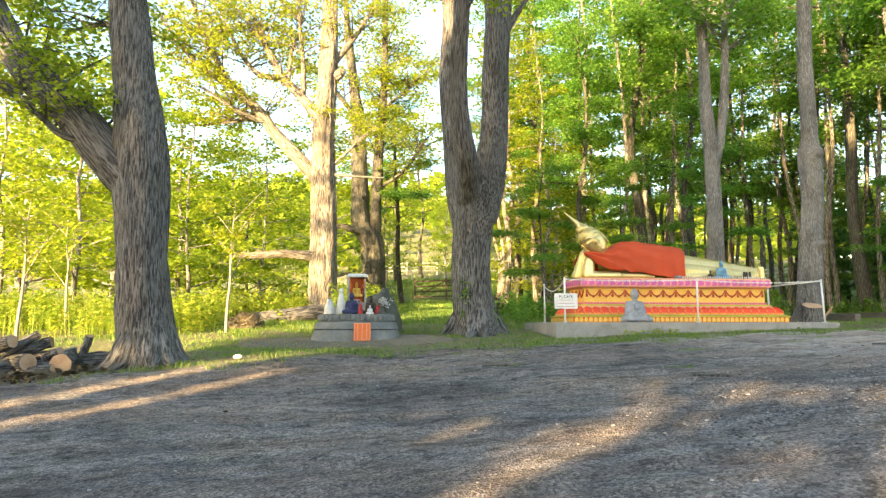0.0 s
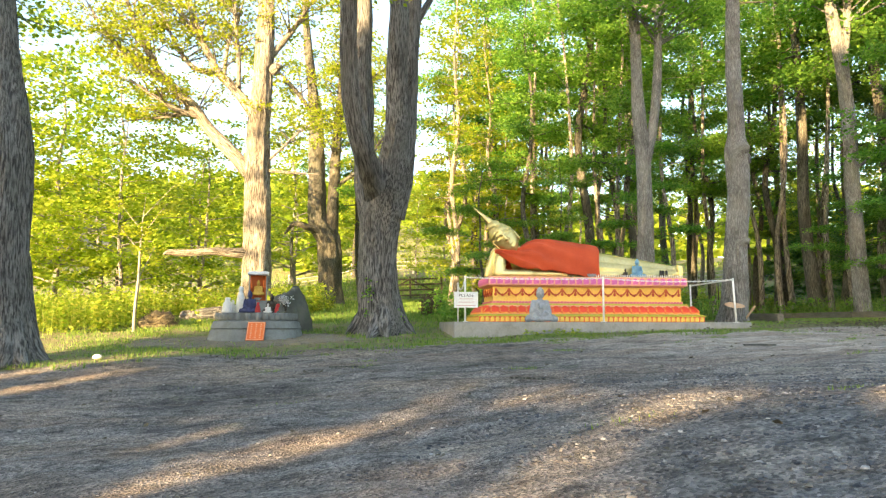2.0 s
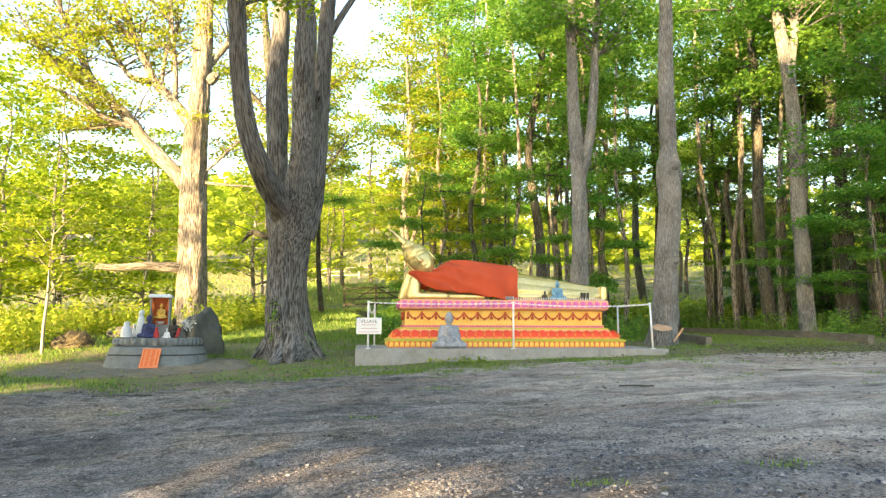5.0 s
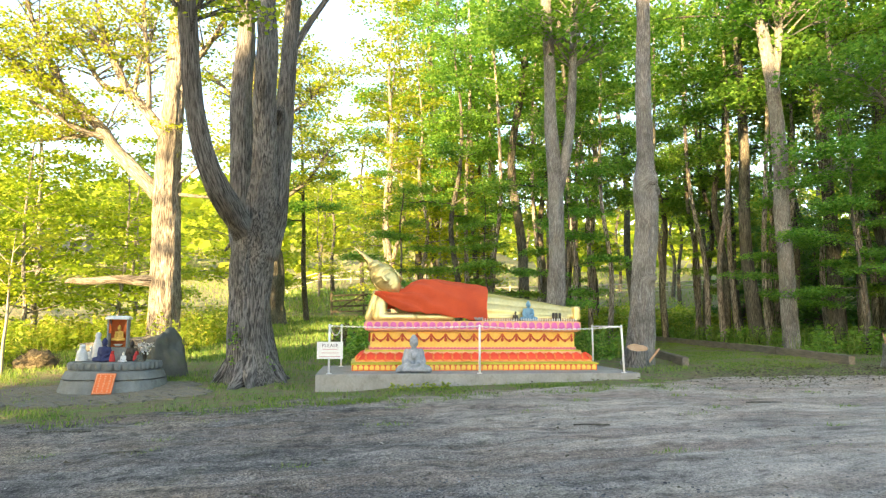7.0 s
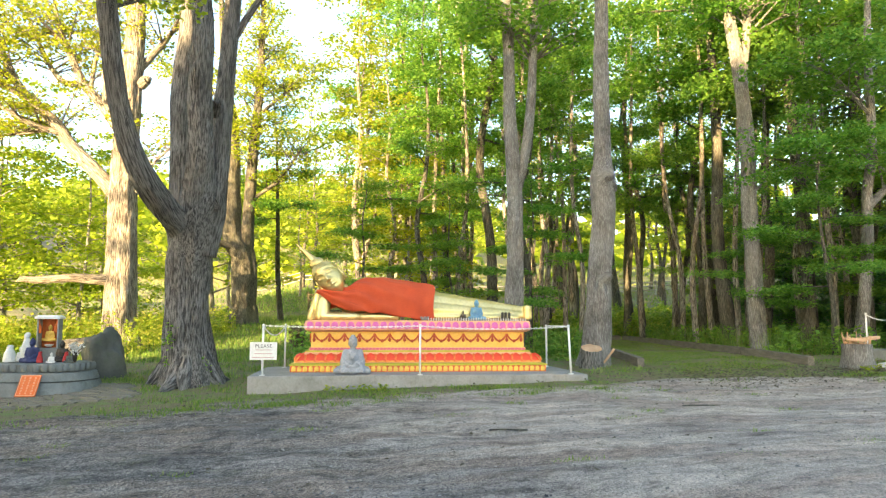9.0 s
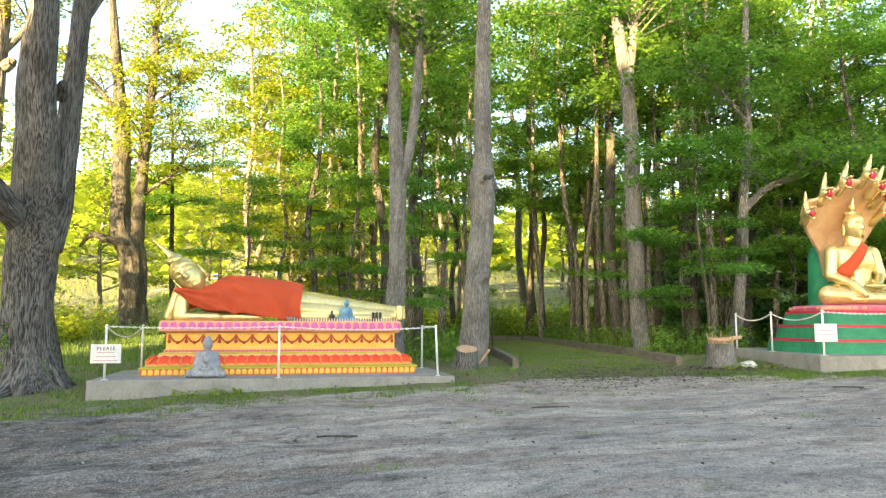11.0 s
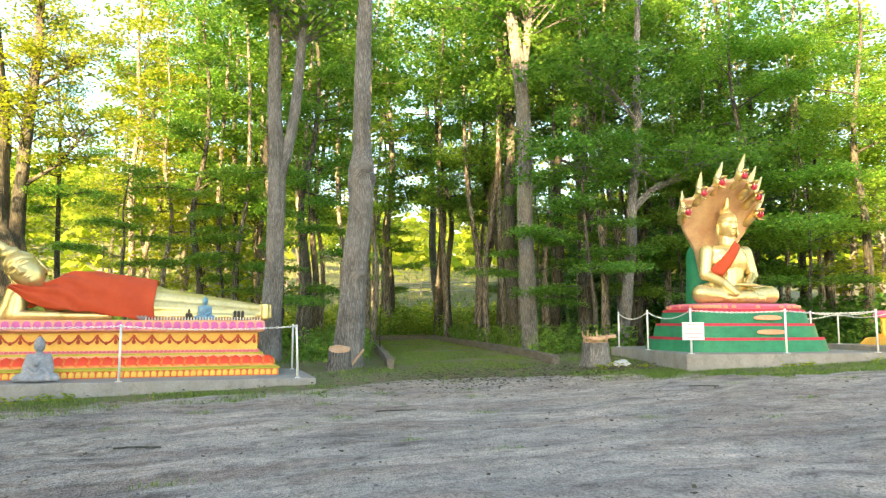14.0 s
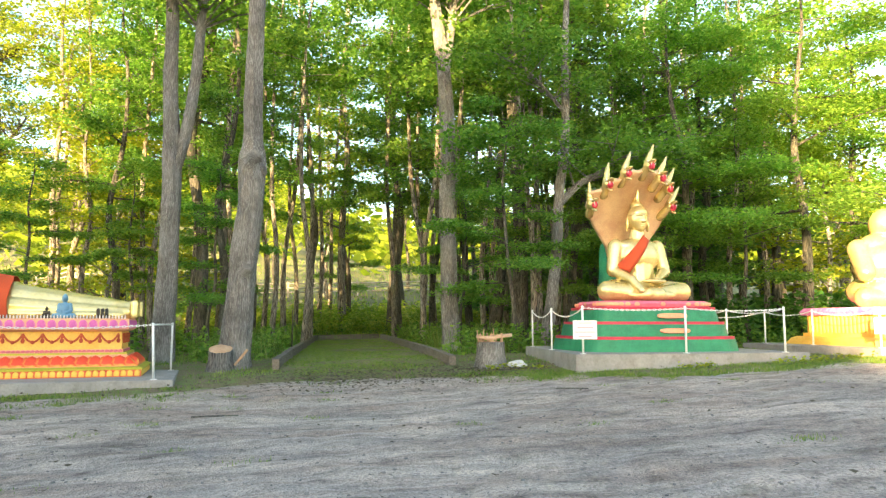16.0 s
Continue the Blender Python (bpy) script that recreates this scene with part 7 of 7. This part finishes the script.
rg = np.random.default_rng(21)
x, y = scatter(rg, 230000, -10, 27, 10.5, 24, lambda x, y: clear(x, y) & (y > verge(x) - 0.5 + 0.9 * (patch(x, y, 2.1) - 0.5)) & (rg.uniform(0, 1, len(x)) < np.clip(2.0 * patch(x, y, 1.1) * patch(x, y, 3.3, 1.0) - 0.2, 0.03, 1) * np.where((x > 2) & (y < 17.2), 0.45, 1.0)) & ~((x > 11) & (x < 15) & (y > 18) & (rg.uniform(0, 1, len(x)) < 0.1)))
h = rg.uniform(0.03, 0.10, len(x)) * (1 + 0.4 * sstep(15.5, 22, y)) * np.where(x > 2.2, 0.75, 1.0) * np.where((x > 10.8) & (x < 15.2) & (y > 17), 0.55, 1.0)
tagged(quads_object("verge_grass", blades(rg, x, y, h, 0.018, 0.7), GRASS), "short uneven verge grass with bare patches", "grass", kind="stuff")
x, y = scatter(rg, 60000, 10.9, 15.3, 16.2, 37, lambda x, y: (x > 10.95 + 0.077 * (y - 18.6)) & (x < 14.5 + 0.05 * (y - 18.1)) & (rg.uniform(0, 1, len(x)) < np.clip(1.9 * patch(x, y, 1.7, 2.0) - 0.35, 0.02, 1) * sstep(16.2, 18.5, y)))
tagged(quads_object("path_grass", blades(rg, x, y, rg.uniform(0.02, 0.06, len(x)), 0.014, 0.9), GRASS), "thin mossy grass growing on the path", "grass", kind="stuff")
# sparse tufts and weeds in the gravel
cx, cy = scatter(rg, 190, -2, 24, 3.5, 15.2, lambda x, y: (y < verge(x) - 0.3) & (rg.uniform(0, 1, len(x)) < 0.25 + 0.75 * sstep(4.0, 0.4, verge(x) - y)))
x = np.repeat(cx, 70) + rg.normal(0, 0.13, len(cx) * 70)
y = np.repeat(cy, 70) + rg.normal(0, 0.08, len(cx) * 70)
tagged(quads_object("gravel_tufts", blades(rg, x, y, rg.uniform(0.01, 0.045, len(x)), 0.012, 0.9), GRASS), "small green tufts growing in the gravel", "grass", kind="stuff")
# ragged clumps of grass before the slabs
cx, cy = np.concatenate([rg.uniform(1.5, 9.5, 45), rg.uniform(14.5, 24.0, 115)]), np.zeros(160)
cy = verge(cx) + np.where(cx < 10, rg.uniform(-0.9, 0.5, 160), rg.uniform(-0.6, 0.7, 160))
x = np.repeat(cx, 130) + rg.normal(0, 0.24, 160 * 130)
y = np.repeat(cy, 130) + rg.normal(0, 0.10, 160 * 130)
k = clear(x, y)
x, y = x[k], y[k]
tagged(quads_object("slab_grass", blades(rg, x, y, rg.uniform(0.02, 0.07, len(x)), 0.016, 0.9), GRASS), "ragged clumps of grass at the edge of the gravel", "grass", kind="stuff")
# broad-leaved weeds against the slabs
cx = np.concatenate([rg.uniform(4.0, 5.2, 24), rg.uniform(18.4, 19.1, 16), rg.uniform(20.4, 22.6, 40), rg.uniform(14.9, 16.3, 20)])
cy = np.where(cx < 8, 15.55 + 0.112 * (cx - 2.5), np.where(cx < 16.4, 17.0, 15.45)) - rg.uniform(0.02, 0.22, len(cx))
cz = ground_z(cx, cy) + rg.uniform(0.02, 0.10, len(cx))
tagged(quads_object("slab_weeds", leaves(rg, np.stack([cx, cy, cz], 1), 0.09, 7, 0.07, 0.2, 0.3, 0.5), LEAF_SUN), "broad-leaved weeds along the foot of the slabs", "weeds", kind="stuff")
# the sunlit grass of the lane and lawn beyond the trees
x, y = scatter(rg, 100000, -9, 8, 21, 62, lambda x, y: (rg.uniform(0, 1, len(x)) < np.clip(30 / y - 0.2, 0.2, 1)) & ~((x > 3 + 0.08 * (y - 20))))
tagged(quads_object("lane_grass", blades(rg, x, y, rg.uniform(0.06, 0.15, len(x)) * (1 + 0.012 * (y - 20)), 0.022 + 0.0009 * (y - 20)), GRASS), "long sunlit grass along the lane", "grass", kind="stuff")
x, y = scatter(rg, 14000, -60, 45, 55, 110, lambda x, y: (x < 60) & (rg.uniform(0, 1, len(x)) < 0.8))
tagged(quads_object("hill_grass", blades(rg, x, y, rg.uniform(0.12, 0.3, len(x)), 0.14), GRASS), "long grass on the hillside", "grass", kind="stuff")


def weeds(rng, x, y, h, leaf, per):
    """Upright leafy stalks."""
    n = len(x)
    z = ground_z(x, y)
    t = np.tile(np.linspace(0.12, 1.0, per), n)
    X, Y, Z, H = (np.repeat(a, per) for a in (x, y, z, h))
    dx, dy = np.repeat(rng.normal(0, 0.12, n), per), np.repeat(rng.normal(0, 0.12, n), per)
    c = np.stack([X + dx * t * H, Y + dy * t * H, Z + H * t], 1)
    stalk = blades(rng, x, y, h, 0.012, 0.1)
    return np.concatenate([leaves(rng, c, 0.03 + 0.05 * (1 - t), 3, leaf, 0.2, 0.6, 0.6), stalk])


def off_mound(x, y):
    """Clear of the brush mound and the lying trunk."""
    return (np.hypot(x + 5.5, (y - 19.6) * 0.6) > 0.95) & ~((x > -6.9) & (x < -3.6) & (y > 20.8) & (y < 24.6))


x, y = scatter(rg, 5200, -26, -2.6, 15.5, 34, lambda x, y: off_mound(x, y) & (y > 15.2 - 0.45 * (x + 6)) & (y > 16.8 + 0.9 * (x + 9)) & (y > 18.6 + 0.55 * np.clip(x + 6, 0, 9)) & (rg.uniform(0, 1, len(x)) < 0.35 + 0.65 * patch(x, y, 0.7)))
tagged(quads_object("tall_weeds", weeds(rg, x, y, rg.uniform(0.5, 1.25, len(x)), 0.12, 9), WEED), "tall sunlit goldenrod and weeds of the meadow", "weeds", kind="stuff")
x, y = scatter(rg, 13000, -22, -2.8, 15.3, 26, lambda x, y: off_mound(x, y) & (y > 15.2 - 0.45 * (x + 6)) & (y > 16.6 + 0.9 * (x + 9)) & (y > 18.2 + 0.55 * np.clip(x + 6, 0, 9)) & (rg.uniform(0, 1, len(x)) < patch(x, y, 1.3, 2.0)))
tagged(quads_object("meadow_grass", blades(rg, x, y, rg.uniform(0.3, 1.05, len(x)), 0.016, 0.3), WEED), "tall upright grass of the sunlit meadow", "grass", kind="stuff")
x, y = scatter(rg, 5600, 1.6, 42, 20.5, 50, lambda x, y: clear(x, y) & ~((x > 10.6 + 0.08 * (y - 18)) & (x < 14.9 + 0.05 * (y - 18)) & (y < 39)) & (y > 21.5 - 0.25 * np.abs(x - 5)) & (rg.uniform(0, 1, len(x)) < 0.3 + 0.7 * patch(x, y, 0.6, 3)))
tagged(quads_object("woodland_undergrowth", weeds(rg, x, y, rg.uniform(0.25, 0.8, len(x)), 0.14, 6), LEAF), "green undergrowth on the floor of the woods", "undergrowth", kind="stuff")
x, y = scatter(rg, 2200, 22, 40, 21.5, 36, lambda x, y: rg.uniform(0, 1, len(x)) < 0.4 + 0.6 * patch(x, y, 0.6, 5))
tagged(quads_object("bushy_undergrowth", weeds(rg, x, y, rg.uniform(0.7, 1.5, len(x)), 0.19, 7), LEAF_SHADE), "bushy undergrowth coloured for deep shade behind the statues", "undergrowth", kind="stuff")
x, y = scatter(rg, 11000, 8.6, 18.5, 21.5, 42, lambda x, y: ((x < 10.6 + 0.077 * (y - 18.6)) | (x > 15.1 + 0.05 * (y - 18.1)) | (y > 38.5)) & (patch(x, y, 0.9, 4.0) > 0.42))
tagged(quads_object("woodland_grass", blades(rg, x, y, rg.uniform(0.3, 0.85, len(x)), 0.022, 0.45), GRASS), "tall thin grass between the trees round the path", "grass", kind="stuff")
x, y = scatter(rg, 1500, 6, 22, 38.8, 48, lambda x, y: rg.uniform(0, 1, len(x)) < 0.8)
tagged(quads_object("goldenrod", weeds(rg, x, y, rg.uniform(0.6, 1.3, len(x)), 0.16, 8), WEED), "yellow-green goldenrod beyond the path", "weeds", kind="stuff")


def pebbles(n, x0, x1, y0, y1, lo, hi, seed, mat, name, label, power=3, patch_at=None):
    rng = np.random.default_rng(seed)
    px, py, pr = patch_at or (0, 0, 1e6)
    x, y = scatter(rng, n, x0, x1, y0, y1, lambda x, y: (y < verge(x) - 0.1) & (np.hypot(x - px, y - py) < pr * rng.uniform(0.45, 1.1, len(x))))
    n = len(x)
    z = ground_z(x, y) + np.array([0.045 * noise.fractal(Vector((a * 1.0, b * 1.5, 3.0)), 1.0, 2.0, 4) for a, b in zip(x, y)])
    s = lo + (hi - lo) * rng.uniform(0, 1, n) ** power
    a = np.arange(5) * 2 * np.pi / 5
    dome = np.concatenate([np.stack([np.cos(a), np.sin(a), 0 * a - 0.3], 1), np.stack([0.7 * np.cos(a + 0.5), 0.7 * np.sin(a + 0.5), 0 * a + 0.55], 1)])
    a = rng.uniform(0, 2 * np.pi, n)
    c, sn = np.cos(a), np.sin(a)
    k = dome[None] * rng.uniform(0.6, 1.4, (n, 10, 1)) * np.array([1, 0.75, 0.62]) * s[:, None, None]
    v = np.stack([k[..., 0] * c[:, None] - k[..., 1] * sn[:, None] + x[:, None], k[..., 0] * sn[:, None] + k[..., 1] * c[:, None] + y[:, None], k[..., 2] + z[:, None]], -1)
    f = np.array([q for i in range(5) for q in ((i, (i + 1) % 5, 5 + i), ((i + 1) % 5, 5 + (i + 1) % 5, 5 + i))] + [(5, 6, 7), (5, 7, 8), (5, 8, 9)])
    F = (f[None] + (np.arange(n) * 10)[:, None, None]).reshape(-1, 3)
    me = bpy.data.meshes.new(name)
    me.from_pydata(v.reshape(-1, 3).tolist(), [], F.tolist())
    me.materials.append(mat)
    tagged(new(name, me), label, "gravel", kind="stuff")


def stones_material(name, stops):
    m, nt, b = material(name, 0.9)
    g = nt.nodes.new("ShaderNodeNewGeometry")
    c = ramp(nt, g.outputs["Random Per Island"], stops)
    c = mix(nt, 0.7, c, ramp(nt, noise_at(nt, coords(nt), 60.0, 3.0), [(0.3, (0.7, 0.7, 0.7)), (0.7, (1.1, 1.1, 1.1))]), "MULTIPLY")
    nt.links.new(c, b.inputs["Base Color"])
    return m


GRAVEL = stones_material("mixed_gravel", [(0.0, (0.12, 0.115, 0.112)), (0.5, (0.22, 0.205, 0.19)), (0.85, (0.31, 0.275, 0.245)), (1.0, (0.45, 0.42, 0.39))])
pebbles(17000, -6, 22, 2.5, 16, 0.006, 0.024, 31, GRAVEL, "gravel", "loose grey gravel lying on the yard")
CRUSHED = stones_material("dark_crushed_stone", [(0.0, (0.035, 0.036, 0.042)), (0.45, (0.095, 0.095, 0.105)), (0.75, (0.17, 0.165, 0.17)), (0.93, (0.23, 0.21, 0.195)), (1.0, (0.42, 0.41, 0.40))])
pebbles(26000, 1.6, 9.5, 2.6, 10, 0.007, 0.022, 32, CRUSHED, "crushed_stone", "dark crushed stone lying thick in the middle of the yard", 1.6, (5.0, 5.6, 3.3))


def litter():
    """Dead leaves and bark chips, and dry twigs, on the ground."""
    rng = np.random.default_rng(55)
    x, y = scatter(rng, 9000, -8, 24, 4, 21, lambda x, y: clear(x, y) & (rng.uniform(0, 1, len(x)) < 0.07 + 0.93 * np.exp(-((y - verge(x) - 0.4) / 1.1) ** 2)))
    x2, y2 = rng.normal(12.6, 1.4, 1500), rng.normal(16.6, 0.9, 1500)
    x3, y3 = rng.normal(15.2, 0.6, 500), rng.normal(17.0, 0.4, 500)
    x, y = np.concatenate([x, x2, x3]), np.concatenate([y, y2, y3])
    z = ground_z(x, y) + 0.035
    tagged(quads_object("leaf_litter", leaves(rng, np.stack([x, y, z], 1), 0.02, 1, 0.06, 0, 0.1, 0.25), STRAW), "dead leaves and bark chips scattered on the ground", "litter", kind="stuff")


litter()
for k, (x, y, a, L) in enumerate(((-1.2, 12.2, 15, 0.9), (6.8, 11.3, 5, 0.5), (3.0, 8.6, -20, 0.4), (9.9, 13.0, 8, 0.6), (15.2, 13.6, -5, 0.5), (0.6, 10.8, 30, 0.5))):
    z = float(ground_z(x, y)) + 0.045
    c, s = math.cos(radians(a)), math.sin(radians(a))
    P = [Vector((x + c * L * t, y + s * L * t + 0.04 * math.sin(5 * t), z)) for t in (0, 0.3, 0.6, 1.0)]
    tagged(part("twig", rope(P, 0.011, 6), BARK_DARK, None, "", True), "dry fallen twig lying on the gravel", "twig", "fallen twigs")
rail_pole = thing("thin_stake", pose(11.2, 23.5, float(ground_z(11.2, 23.5))), "thin dark stake standing beside the path", "stake")
bm = bmesh.new()
bmesh.ops.create_cone(bm, cap_ends=True, segments=8, radius1=0.02, radius2=0.015, depth=1.3, matrix=Matrix.Translation((0, 0, 0.6)))
part("pole", bm, DARKMETAL, rail_pole)
fg = thing("flag", pose(29.5, 36, float(ground_z(29.5, 36)) + 0.0), "small red and white flag among the far trees", "flag")
bm = bmesh.new()
bmesh.ops.create_cone(bm, cap_ends=True, segments=8, radius1=0.03, radius2=0.02, depth=3.6, matrix=Matrix.Translation((0, 0, 1.8)))
part("pole", bm, WOODGREY, fg)
for k, mat in enumerate((REDCLOTH, WHITE, REDCLOTH)):
    part("stripe", box(bmesh.new(), (0.3, 0.02, 0.6), (0.17 + 0.3 * k, 0, 3.2)), mat, fg)
